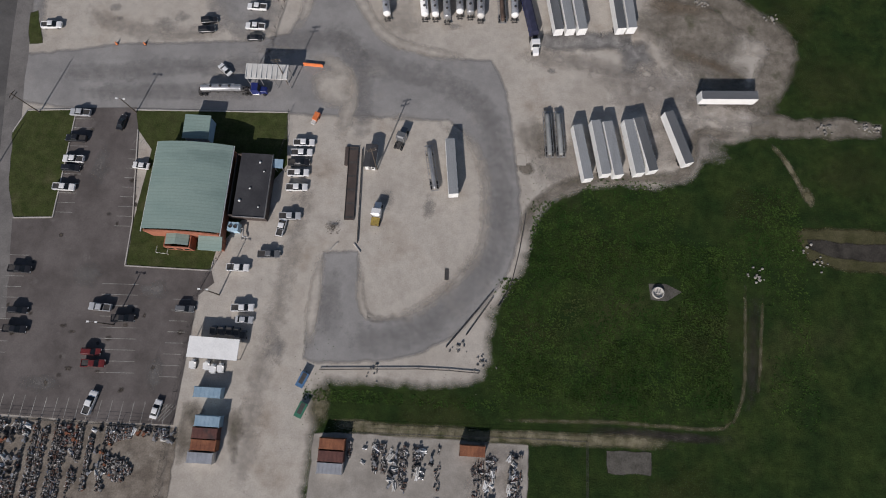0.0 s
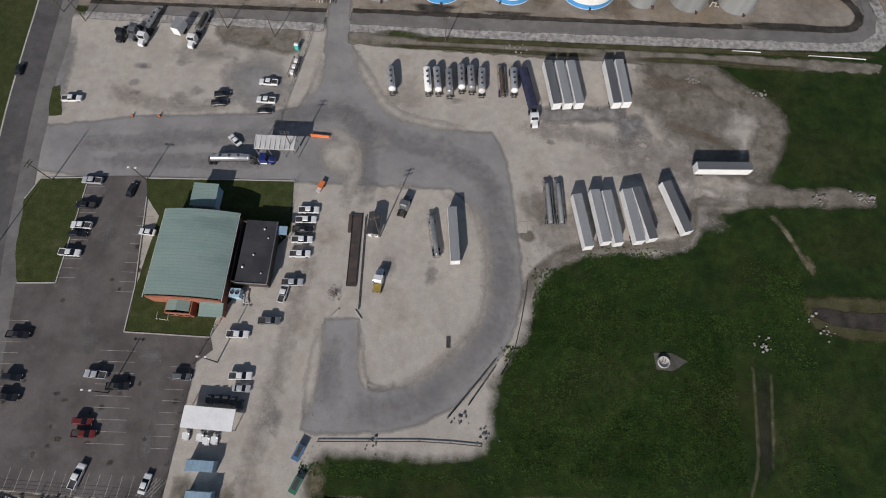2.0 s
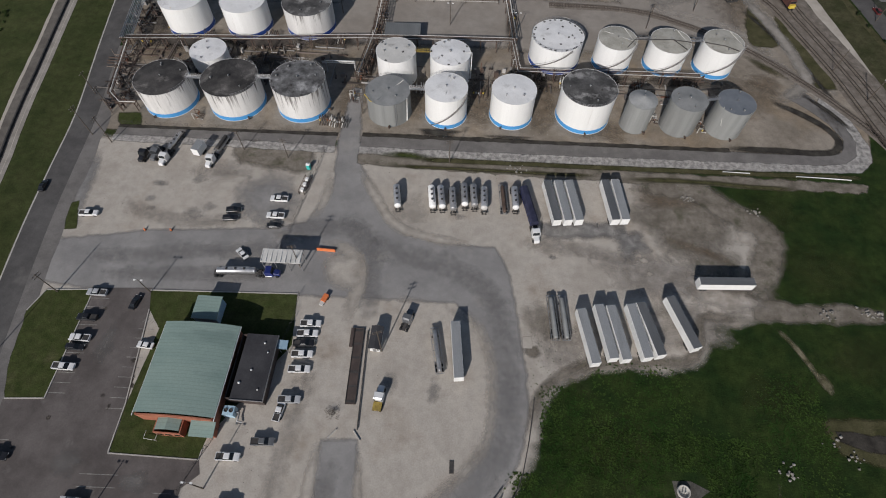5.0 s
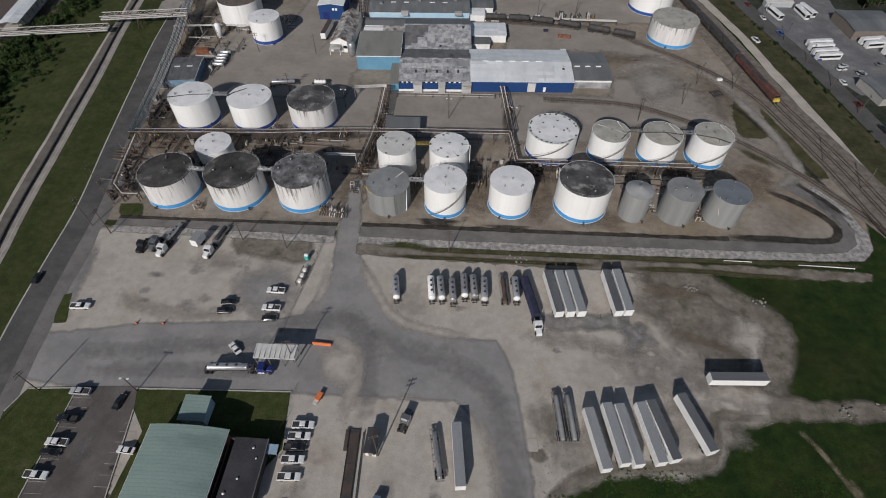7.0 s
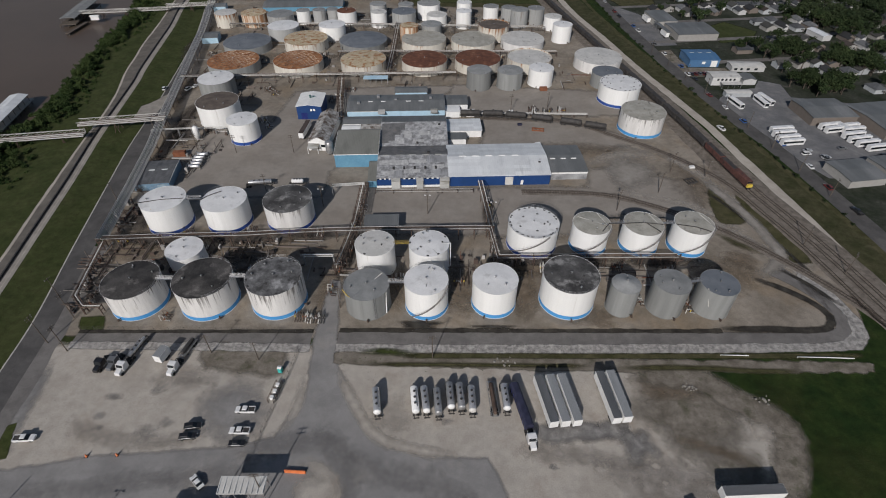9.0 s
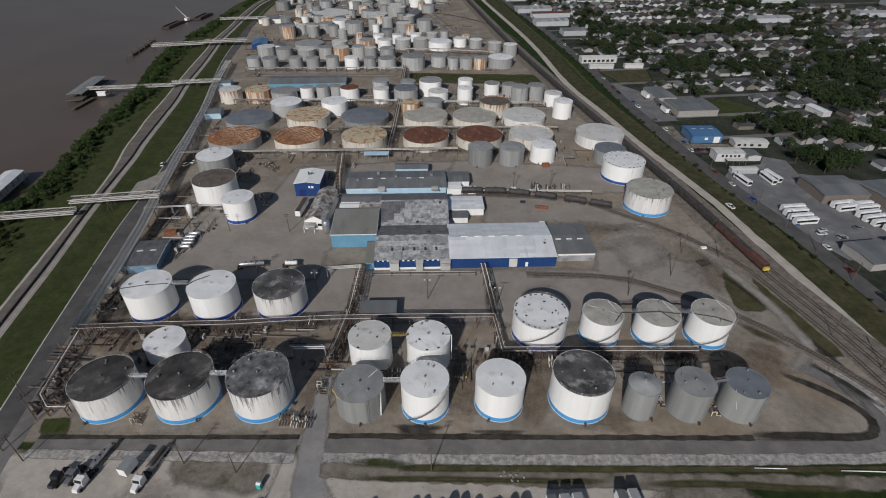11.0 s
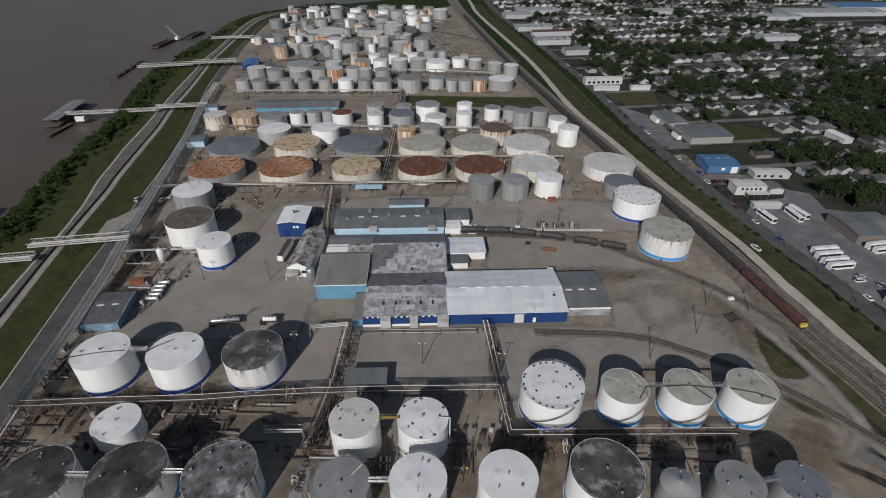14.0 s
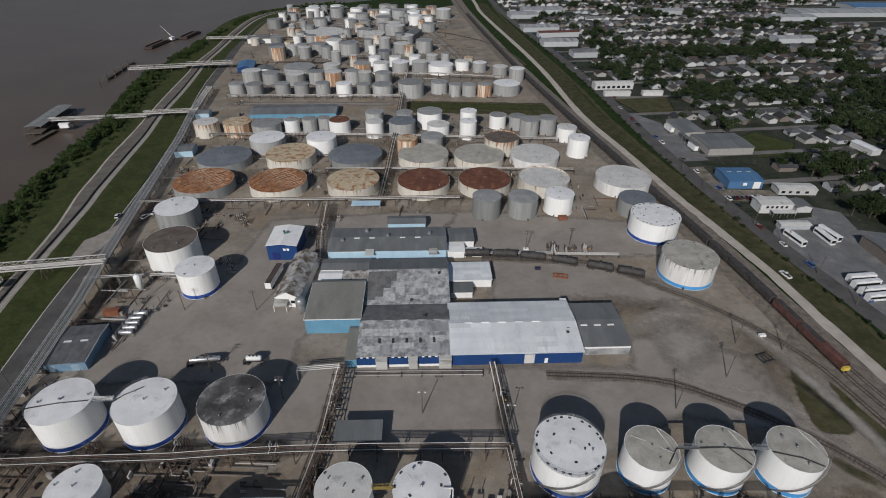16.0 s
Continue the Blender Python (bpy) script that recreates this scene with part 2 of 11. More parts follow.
M["stripe"] = surface("stripe", (0.48, 0.47, 0.43), (0.30, 0.29, 0.27), size=1.5, rough=0.8, grain=0.2, bump=0, world_space=True)
# buildings and works
M["concrete"] = surface("concrete", (0.36, 0.34, 0.31), (0.46, 0.44, 0.40), size=3, rough=0.9, grain=0.12, bump=0.15)
M["stone"] = surface("stone", (0.15, 0.142, 0.128), (0.27, 0.255, 0.23), size=0.8, rough=0.95, grain=0.3, bump=0.2, vary=0.2)
M["brick"] = surface("brick", (0.30, 0.11, 0.065), (0.38, 0.15, 0.09), size=1.2, rough=0.9, grain=0.25, bump=0.3)
M["green_roof"] = ribbed("green_roof", (0.20, 0.275, 0.245), (0.235, 0.31, 0.275), 0.9, axis=1, rough=0.45, dirt=(0.175, 0.24, 0.215))
M["dark_roof"] = surface("dark_roof", (0.030, 0.030, 0.034), (0.048, 0.048, 0.052), size=5, rough=0.9, grain=0.15, bump=0.1)
M["brown_wall"] = surface("brown_wall", (0.055, 0.042, 0.037), (0.080, 0.060, 0.052), size=3, rough=0.8, grain=0.15, bump=0.1)
M["white"] = surface("white", (0.72, 0.72, 0.70), (0.80, 0.80, 0.78), size=3, rough=0.5, grain=0.06, bump=0.0, third=(0.62, 0.61, 0.57), cover=0.64, third_size=4)
M["white_roof"] = patched(ribbed("white_roof", (0.62, 0.64, 0.65), (0.72, 0.74, 0.74), 1.0, axis=0, rough=0.45, dirt=(0.50, 0.52, 0.53), cover=0.58, line=0.93), 7.6, 2.3, 0.86, 1.06)
M["grey_roof"] = ribbed("grey_roof", (0.25, 0.255, 0.26), (0.37, 0.375, 0.38), 0.9, axis=0, rough=0.6, dirt=(0.16, 0.162, 0.168), cover=0.55)
M["mended_roof"] = patched(patched(surface("mended_roof", (0.19, 0.19, 0.192), (0.44, 0.445, 0.445), size=2.4, rough=0.6, grain=0.3, bump=0.1, third=(0.17, 0.165, 0.165), cover=0.55, third_size=7, detail=9.0), 0.9, 2.6, 0.88, 1.12), 6.0, 4.6, 0.93, 1.07)
M["pale_sheet"] = patched(surface("pale_sheet", (0.36, 0.36, 0.355), (0.50, 0.50, 0.49), size=1.6, rough=0.6, grain=0.25, bump=0.1), 0.9, 2.6, 0.85, 1.12)
# stained sheeting; its dark tone also paints the grey hall's shaded back slope
M["stained_sheet"] = surface("stained_sheet", (0.105, 0.105, 0.107), (0.17, 0.168, 0.165), size=3.5, rough=0.7, grain=0.25, bump=0.1, third=(0.20, 0.175, 0.13), cover=0.62, third_size=3)
M["rusty_tin"] = patched(surface("rusty_tin", (0.20, 0.185, 0.165), (0.46, 0.45, 0.43), size=2.6, rough=0.8, grain=0.35, bump=0.15, third=(0.115, 0.085, 0.065), cover=0.49, third_size=3.2, detail=10.0), 1.0, 3.0, 0.84, 1.12)
M["steel_blue_wall"] = ribbed("steel_blue_wall", (0.135, 0.225, 0.315), (0.165, 0.265, 0.36), 0.6, axis=0, rough=0.5, dirt=(0.11, 0.19, 0.27))
M["dark_slate"] = patched(surface("dark_slate", (0.088, 0.090, 0.094), (0.125, 0.127, 0.13), size=3, rough=0.7, grain=0.2, bump=0.1, third=(0.16, 0.158, 0.155), cover=0.6, third_size=5), 1.0, 4.5, 0.88, 1.12)
M["slate_roof"] = ribbed("slate_roof", (0.125, 0.132, 0.132), (0.165, 0.172, 0.172), 0.8, axis=0, rough=0.6, dirt=(0.20, 0.205, 0.205))
M["tan_roof"] = ribbed("tan_roof", (0.20, 0.20, 0.175), (0.235, 0.235, 0.21), 0.8, axis=0, rough=0.6, dirt=(0.17, 0.17, 0.15))
M["blue_wall"] = ribbed("blue_wall", (0.012, 0.046, 0.155), (0.016, 0.055, 0.18), 0.6, axis=0, rough=0.5, dirt=(0.015, 0.048, 0.14))
M["light_blue_wall"] = ribbed("light_blue_wall", (0.115, 0.27, 0.39), (0.14, 0.31, 0.43), 0.6, axis=0, rough=0.5, dirt=(0.11, 0.24, 0.35))
M["pale_blue_wall"] = ribbed("pale_blue_wall", (0.38, 0.55, 0.66), (0.44, 0.60, 0.70), 0.6, axis=0, rough=0.5)
M["blue_roof"] = ribbed("blue_roof", (0.060, 0.145, 0.275), (0.075, 0.165, 0.305), 0.8, axis=0, rough=0.5, dirt=(0.10, 0.185, 0.30))
M["old_tin"] = ribbed("old_tin", (0.34, 0.34, 0.32), (0.46, 0.46, 0.44), 0.8, axis=1, rough=0.7, dirt=(0.17, 0.16, 0.13), cover=0.5)
M["steel"] = surface("steel", (0.30, 0.30, 0.30), (0.42, 0.42, 0.42), size=2, rough=0.4, metal=0.6, grain=0.1, bump=0.0)
M["dark_steel"] = surface("dark_steel", (0.035, 0.033, 0.032), (0.065, 0.06, 0.056), size=1.5, rough=0.7, grain=0.2, bump=0.0)
M["rusty_pipe"] = surface("rusty_pipe", (0.060, 0.040, 0.031), (0.105, 0.072, 0.055), size=2.5, rough=0.8, grain=0.2, bump=0.1)
M["pale_pipe"] = surface("pale_pipe", (0.48, 0.47, 0.44), (0.60, 0.59, 0.56), size=3, rough=0.6, grain=0.12, bump=0.0, third=(0.3, 0.25, 0.2), cover=0.62)
M["stair_grey"] = surface("stair_grey", (0.13, 0.125, 0.12), (0.20, 0.19, 0.18), size=1.5, rough=0.7, grain=0.15, bump=0.0)
M["wood"] = surface("wood", (0.075, 0.06, 0.048), (0.12, 0.10, 0.08), size=0.8, rough=0.9, grain=0.25, bump=0.2)
M["yellow"] = surface("yellow", (0.55, 0.40, 0.05), (0.62, 0.47, 0.08), size=1, rough=0.6, grain=0.1, bump=0)
M["ochre"] = surface("ochre", (0.22, 0.155, 0.04), (0.36, 0.27, 0.06), size=0.9, rough=0.8, grain=0.25, bump=0, third=(0.08, 0.06, 0.045), cover=0.56, third_size=1.2)
M["orange"] = surface("orange", (0.62, 0.16, 0.05), (0.70, 0.20, 0.07), size=1, rough=0.6, grain=0.1, bump=0)
M["rust"] = surface("rust", (0.16, 0.06, 0.032), (0.25, 0.10, 0.05), size=2, rough=0.9, grain=0.25, bump=0.1)
M["oxide"] = surface("oxide", (0.082, 0.033, 0.028), (0.125, 0.052, 0.04), size=2.5, rough=0.8, grain=0.2, bump=0.1, third=(0.05, 0.03, 0.028), cover=0.6, third_size=4)
M["blue_steel"] = surface("blue_steel", (0.20, 0.30, 0.38), (0.26, 0.36, 0.44), size=2, rough=0.6, grain=0.12, bump=0.0)
M["teal"] = surface("teal", (0.05, 0.42, 0.38), (0.06, 0.46, 0.42), size=1, rough=0.5, grain=0.08, bump=0)
M["green_steel"] = surface("green_steel", (0.03, 0.10, 0.085), (0.04, 0.13, 0.11), size=1, rough=0.6, grain=0.15, bump=0)
M["navy"] = surface("navy", (0.012, 0.022, 0.12), (0.018, 0.03, 0.16), size=1.5, rough=0.3, grain=0.08, bump=0, coat=0.5)
M["dark_load"] = surface("dark_load", (0.02, 0.022, 0.045), (0.035, 0.037, 0.07), size=1.5, rough=0.7, grain=0.2, bump=0.1)
M["glass"] = surface("glass", (0.015, 0.018, 0.02), (0.02, 0.024, 0.028), size=2, rough=0.08, grain=0.05, bump=0)
M["tyre"] = surface("tyre", (0.018, 0.018, 0.018), (0.03, 0.03, 0.03), size=0.5, rough=0.9, grain=0.1, bump=0)
M["aluminium"] = surface("aluminium", (0.50, 0.50, 0.50), (0.62, 0.62, 0.62), size=1.5, rough=0.35, metal=0.7, grain=0.08, bump=0)
M["trailer_grey"] = ribbed("trailer_grey", (0.22, 0.23, 0.235), (0.27, 0.28, 0.285), 0.6, axis=1, rough=0.5, dirt=(0.19, 0.195, 0.20), line=0.9)
M["trailer_dark"] = ribbed("trailer_dark", (0.095, 0.10, 0.105), (0.13, 0.135, 0.14), 0.6, axis=1, rough=0.6, dirt=(0.085, 0.09, 0.092), line=0.9)
M["scrap"] = surface("scrap", (0.13, 0.118, 0.11), (0.46, 0.44, 0.42), size=0.8, rough=0.8, metal=0.0, grain=0.3, bump=0.0, third=(0.20, 0.085, 0.06), cover=0.55, third_size=2.2)
M["train_red"] = surface("train_red", (0.078, 0.036, 0.030), (0.125, 0.056, 0.045), size=1.5, rough=0.8, grain=0.3, bump=0.1, third=(0.045, 0.03, 0.028), cover=0.56, third_size=2)
M["rail"] = surface("rail", (0.045, 0.036, 0.031), (0.075, 0.06, 0.052), size=3, rough=0.6, grain=0.15, bump=0.0)
M["skylight"] = surface("skylight", (0.62, 0.64, 0.62), (0.72, 0.74, 0.72), size=2, rough=0.4, grain=0.05, bump=0)
# tank shells: vertical runs of dirt; tank roofs
M["tank_white"] = surface("tank_white", (0.73, 0.73, 0.71), (0.80, 0.80, 0.78), size=4.0, rough=0.5, grain=0.05, bump=0.0, third=(0.55, 0.53, 0.49), cover=0.66, third_size=1.3, squash=(1, 1, 0.05), runs=0.003)
M["tank_streaked"] = surface("tank_streaked", (0.58, 0.57, 0.55), (0.69, 0.68, 0.66), size=3.0, rough=0.6, grain=0.08, bump=0.0, third=(0.16, 0.15, 0.14), cover=0.69, third_size=0.8, squash=(1, 1, 0.05), runs=0.019)
M["tank_grey"] = surface("tank_grey", (0.195, 0.20, 0.195), (0.255, 0.262, 0.255), size=3.0, rough=0.6, grain=0.05, bump=0.0, third=(0.20, 0.205, 0.20), cover=0.58, third_size=2.2, squash=(1, 1, 0.06), vary=0.18)
M["tank_dull"] = surface("tank_dull", (0.29, 0.295, 0.288), (0.36, 0.365, 0.357), size=3.0, rough=0.65, grain=0.06, bump=0.0, third=(0.22, 0.20, 0.18), cover=0.62, third_size=1.4, squash=(1, 1, 0.06), vary=0.2, runs=0.006)
M["tank_buff"] = surface("tank_buff", (0.52, 0.49, 0.43), (0.60, 0.57, 0.50), size=3.0, rough=0.65, grain=0.06, bump=0.0, third=(0.27, 0.13, 0.06), cover=0.66, third_size=1.2, squash=(1, 1, 0.06), vary=0.08, runs=0.024)
M["tank_rusty"] = surface("tank_rusty", (0.33, 0.165, 0.08), (0.46, 0.31, 0.20), size=2.0, rough=0.8, grain=0.15, bump=0.0, third=(0.60, 0.55, 0.46), cover=0.46, third_size=2.0, squash=(1, 1, 0.06))
M["band_blue"] = surface("band_blue", (0.055, 0.26, 0.56), (0.075, 0.30, 0.60), size=3.0, rough=0.6, grain=0.12, bump=0.0, third=(0.25, 0.36, 0.46), cover=0.64, third_size=2)
M["band_navy"] = surface("band_navy", (0.02, 0.06, 0.26), (0.03, 0.08, 0.30), size=3.0, rough=0.6, grain=0.12, bump=0.0)
M["roof_white"] = surface("roof_white", (0.66, 0.66, 0.65), (0.76, 0.76, 0.75), size=5.0, rough=0.6, grain=0.06, bump=0.0, third=(0.56, 0.555, 0.54), cover=0.58, third_size=4)
M["roof_sooty"] = surface("roof_sooty", (0.024, 0.023, 0.022), (0.075, 0.070, 0.066), size=6.5, rough=0.85, grain=0.3, bump=0.1, third=(0.16, 0.15, 0.14), cover=0.55, third_size=6)
M["roof_mottled"] = surface("roof_mottled", (0.055, 0.054, 0.053), (0.20, 0.20, 0.20), size=4.0, rough=0.85, grain=0.25, bump=0.1, third=(0.34, 0.34, 0.335), cover=0.57, third_size=4)
M["roof_smoky"] = surface("roof_smoky", (0.040, 0.039, 0.038), (0.125, 0.122, 0.118), size=6.5, rough=0.85, grain=0.3, bump=0.1, lo=0.36, hi=0.66, third=(0.27, 0.265, 0.255), cover=0.53, third_size=5)
M["roof_grey"] = surface("roof_grey", (0.21, 0.216, 0.212), (0.27, 0.275, 0.27), size=4.0, rough=0.7, grain=0.08, bump=0.05, vary=0.15)
M["roof_steel"] = surface("roof_steel", (0.125, 0.14, 0.158), (0.165, 0.18, 0.198), size=5.0, rough=0.7, grain=0.08, bump=0.05, third=(0.23, 0.24, 0.25), cover=0.6)
M["roof_lichen"] = surface("roof_lichen", (0.30, 0.29, 0.25), (0.40, 0.385, 0.34), size=4.0, rough=0.85, grain=0.15, bump=0.05, third=(0.22, 0.21, 0.18), cover=0.6, third_size=3)
M["roof_worn"] = surface("roof_worn", (0.48, 0.475, 0.45), (0.58, 0.57, 0.54), size=5.0, rough=0.8, grain=0.1, bump=0.05, third=(0.36, 0.35, 0.33), cover=0.58, third_size=4)
M["roof_rust"] = surface("roof_rust", (0.20, 0.075, 0.030), (0.36, 0.17, 0.075), size=2.6, rough=0.9, grain=0.3, bump=0.1, third=(0.40, 0.29, 0.19), cover=0.56, third_size=3.0)
M["roof_redrust"] = surface("roof_redrust", (0.10, 0.040, 0.024), (0.175, 0.072, 0.040), size=4.0, rough=0.9, grain=0.25, bump=0.05, third=(0.25, 0.135, 0.085), cover=0.58, third_size=4)
M["roof_buff"] = surface("roof_buff", (0.40, 0.32, 0.20), (0.52, 0.44, 0.32), size=3.0, rough=0.85, grain=0.2, bump=0.05, third=(0.30, 0.135, 0.05), cover=0.50, third_size=3.5)
M["rafter"] = surface("rafter", (0.34, 0.25, 0.18), (0.46, 0.39, 0.31), size=1.2, rough=0.9, grain=0.3, bump=0.0, third=(0.25, 0.11, 0.05), cover=0.5, third_size=1.5)
M["roof_brown"] = surface("roof_brown", (0.09, 0.072, 0.06), (0.14, 0.115, 0.095), size=4.0, rough=0.85, grain=0.15, bump=0.05)
nt = M["scrap"].node_tree
island = nt.nodes.new("ShaderNodeNewGeometry").outputs["Random Per Island"]
tint = nt.nodes.new("ShaderNodeValToRGB")
tint.color_ramp.interpolation = "CONSTANT"
for at, c in ((0.0, (0.16, 0.15, 0.14)), (0.3, (0.07, 0.065, 0.06)), (0.5, (0.36, 0.34, 0.32)), (0.64, (0.13, 0.07, 0.05)), (0.78, (0.22, 0.205, 0.19)), (0.92, (0.07, 0.085, 0.12)), (0.95, (0.55, 0.54, 0.51))):
    e = tint.color_ramp.elements.new(at) if at else tint.color_ramp.elements[0]
    e.color = (*c, 1)
nt.links.new(island, tint.inputs[0])
nt.links.new(tint.outputs[0], nt.nodes["Principled BSDF"].inputs["Base Color"])
m = M["scrap"].copy()
m.name = "pipework"
M["pipework"] = m
for node in m.node_tree.nodes:
    if node.type == "VALTORGB":
        for e, c in zip(node.color_ramp.elements, ((0.085, 0.062, 0.05), (0.14, 0.13, 0.12), (0.26, 0.25, 0.235), (0.045, 0.037, 0.033), (0.17, 0.14, 0.12), (0.13, 0.06, 0.04), (0.42, 0.41, 0.39))):
            e.color = (*c, 1)
# plants
M["leaf"] = surface("leaf", (0.028, 0.052, 0.014), (0.055, 0.080, 0.024), size=2.5, rough=0.9, grain=0.35, bump=0.0, vary=0.25, shine=0.15)
M["leaf_dark"] = surface("leaf_dark", (0.018, 0.032, 0.013), (0.038, 0.053, 0.022), size=2.5, rough=0.9, grain=0.35, bump=0.0, vary=0.25, shine=0.1)
M["leaf_bank"] = surface("leaf_bank", (0.024, 0.044, 0.013), (0.056, 0.080, 0.026), size=7, rough=0.9, grain=0.35, bump=0.0, shine=0.15)
M["leaf_far"] = surface("leaf_far", (0.017, 0.028, 0.013), (0.035, 0.048, 0.022), size=12, rough=0.9, grain=0.3, bump=0.0, shine=0.1)
M["bark"] = surface("bark", (0.06, 0.048, 0.038), (0.10, 0.08, 0.065), size=0.6, rough=0.95, grain=0.3, bump=0.3)
# car paints
for paint, c in (("white", (0.74, 0.74, 0.73)), ("black", (0.018, 0.018, 0.02)), ("silver", (0.42, 0.43, 0.44)), ("grey", (0.13, 0.135, 0.14)), ("red", (0.14, 0.022, 0.02)), ("blue", (0.04, 0.10, 0.28)), ("tan", (0.34, 0.30, 0.24))):
    M["paint_" + paint] = surface("paint_" + paint, c, tuple(v * 0.92 for v in c), size=1.5, rough=0.3, grain=0.04, bump=0, coat=0.6)
# house roofs and walls
for k, c in enumerate(((0.056, 0.060, 0.066), (0.088, 0.092, 0.097), (0.034, 0.035, 0.037), (0.054, 0.042, 0.037), (0.135, 0.14, 0.144), (0.062, 0.061, 0.057))):
    M["shingle%d" % k] = surface("shingle%d" % k, c, tuple(v * 0.8 for v in c), size=1.6, rough=0.9, grain=0.15, bump=0.1, vary=0.2)
for k, c in enumerate(((0.52, 0.52, 0.51), (0.34, 0.33, 0.31), (0.17, 0.145, 0.125), (0.39, 0.41, 0.42))):
    M["siding%d" % k] = surface("siding%d" % k, c, tuple(v * 0.9 for v in c), size=2.0, rough=0.8, grain=0.08, bump=0.05, vary=0.12)


# ---------------------------------------------------------------- mesh helpers
def box(bm, x0, y0, z0, x1, y1, z1, m=None):
    """A box between two corners, turned by m if given."""
    made = bmesh.ops.create_cube(bm, size=1.0)["verts"]
    for v in made:
        v.co = Vector((x0 + (v.co.x + 0.5) * (x1 - x0), y0 + (v.co.y + 0.5) * (y1 - y0), z0 + (v.co.z + 0.5) * (z1 - z0)))
        if m:
            v.co = m @ v.co
    return made


def rod(bm, a, b, r, sides=6, r2=None):
    """A round bar from a to b, tapering to r2."""
    a, b = Vector(a), Vector(b)
    turn = (b - a).to_track_quat("Z", "Y")
    rings = []
    for p, q in ((a, r), (b, r if r2 is None else r2)):
        rings.append([bm.verts.new(p + turn @ Vector((q * math.cos(2 * math.pi * k / sides), q * math.sin(2 * math.pi * k / sides), 0))) for k in range(sides)])
    for k in range(sides):
        bm.faces.new((rings[0][k], rings[0][(k + 1) % sides], rings[1][(k + 1) % sides], rings[1][k]))
    bm.faces.new(rings[0][::-1])
    bm.faces.new(rings[1])


def tube(bm, points, r, sides=8):
    """One round pipe through the points, mitred at its bends."""
    pts = [Vector(p) for p in points]
    rings = []
    for i, p in enumerate(pts):
        before = (p - pts[i - 1]).normalized() if i else (pts[1] - p).normalized()
        after = (pts[i + 1] - p).normalized() if i + 1 < len(pts) else before
        way = (before + after).normalized()
        side = way.cross(Vector((0, 0, 1)))
        side = side.normalized() if side.length > 1e-3 else Vector((1, 0, 0))
        up = side.cross(way)
        wide = 1 / max(0.5, way.dot(after))
        rings.append([bm.verts.new(p + side * (r * wide * math.cos(2 * math.pi * k / sides)) + up * (r * math.sin(2 * math.pi * k / sides))) for k in range(sides)])
    for a, b in zip(rings, rings[1:]):
        for k in range(sides):
            bm.faces.new((a[k], b[k], b[(k + 1) % sides], a[(k + 1) % sides])).smooth = True
    bm.faces.new(rings[0][::-1])
    bm.faces.new(rings[-1])


def lathe(bm, profile, sides=48, at=(0, 0), smooth=True, crease=False):
    """Turns a profile of (radius, height) round the vertical at the given place; crease keeps its corners sharp."""
    rings = []
    for r, z in profile:
        if r < 1e-4:
            rings.append([bm.verts.new((at[0], at[1], z))])
        else:
            rings.append([bm.verts.new((at[0] + r * math.cos(2 * math.pi * k / sides), at[1] + r * math.sin(2 * math.pi * k / sides), z)) for k in range(sides)])
    for p, q in zip(rings, rings[1:]):
        for k in range(sides):
            j = (k + 1) % sides
            if len(p) == 1:
                f = bm.faces.new((p[0], q[j], q[k]))
            elif len(q) == 1:
                f = bm.faces.new((p[k], p[j], q[0]))
            else:
                f = bm.faces.new((p[k], p[j], q[j], q[k]))
            f.smooth = smooth
    if crease:
        for ring in rings:
            for k in range(len(ring)):
                e = bm.edges.get((ring[k], ring[(k + 1) % len(ring)])) if len(ring) > 1 else None
                if e:
                    e.smooth = False


def prism(bm, outline, x0, x1, axis="x"):
    """A closed outline of (across, height) drawn out along one axis."""
    def place(s, u, w):
        return (s, u, w) if axis == "x" else (u, s, w)
    a = [bm.verts.new(place(x0, u, w)) for u, w in outline]
    b = [bm.verts.new(place(x1, u, w)) for u, w in outline]
    k = len(outline)
    for i in range(k):
        bm.faces.new((a[i], a[(i + 1) % k], b[(i + 1) % k], b[i]))
    bm.faces.new(a[::-1])
    bm.faces.new(b)
    bmesh.ops.recalc_face_normals(bm, faces=bm.faces)


def finish(name, bm, material, parent=None):
    me = bpy.data.meshes.new(name)
    bm.to_mesh(me)
    bm.free()
    me.materials.append(material)
    ob = new(name, me)
    if parent:
        ob.parent = parent
    return ob


def part(name, bm, material, parent, label=""):
    ob = finish(name, bm, material, parent)
    if label:
        ob["label"] = label
    return ob


def again(ob, m, parent=None):
    """A further part on the same mesh, at the pose m within its parent."""
    o = bpy.data.objects.new(ob.name.split(".")[0], ob.data)
    scene.collection.objects.link(o)
    o.parent = parent or ob.parent
    o.matrix_basis = m
    return o


def thing(name, label, category, m=None, group="", kind=""):
    ob = tagged(new(name), label, category, group, kind)
    ob.empty_display_size = 0.5
    if m is not None:
        ob.matrix_basis = m
    return ob


def structure(name, bm, material, label="", category=""):
    ob = finish(name, bm, material)
    if "edge" not in ob.data.attributes:
        a = ob.data.attributes.new("edge", "FLOAT", "POINT")
        a.data.foreach_set("value", [1.0] * len(ob.data.vertices))
    return tagged(ob, label, category, kind="structure")


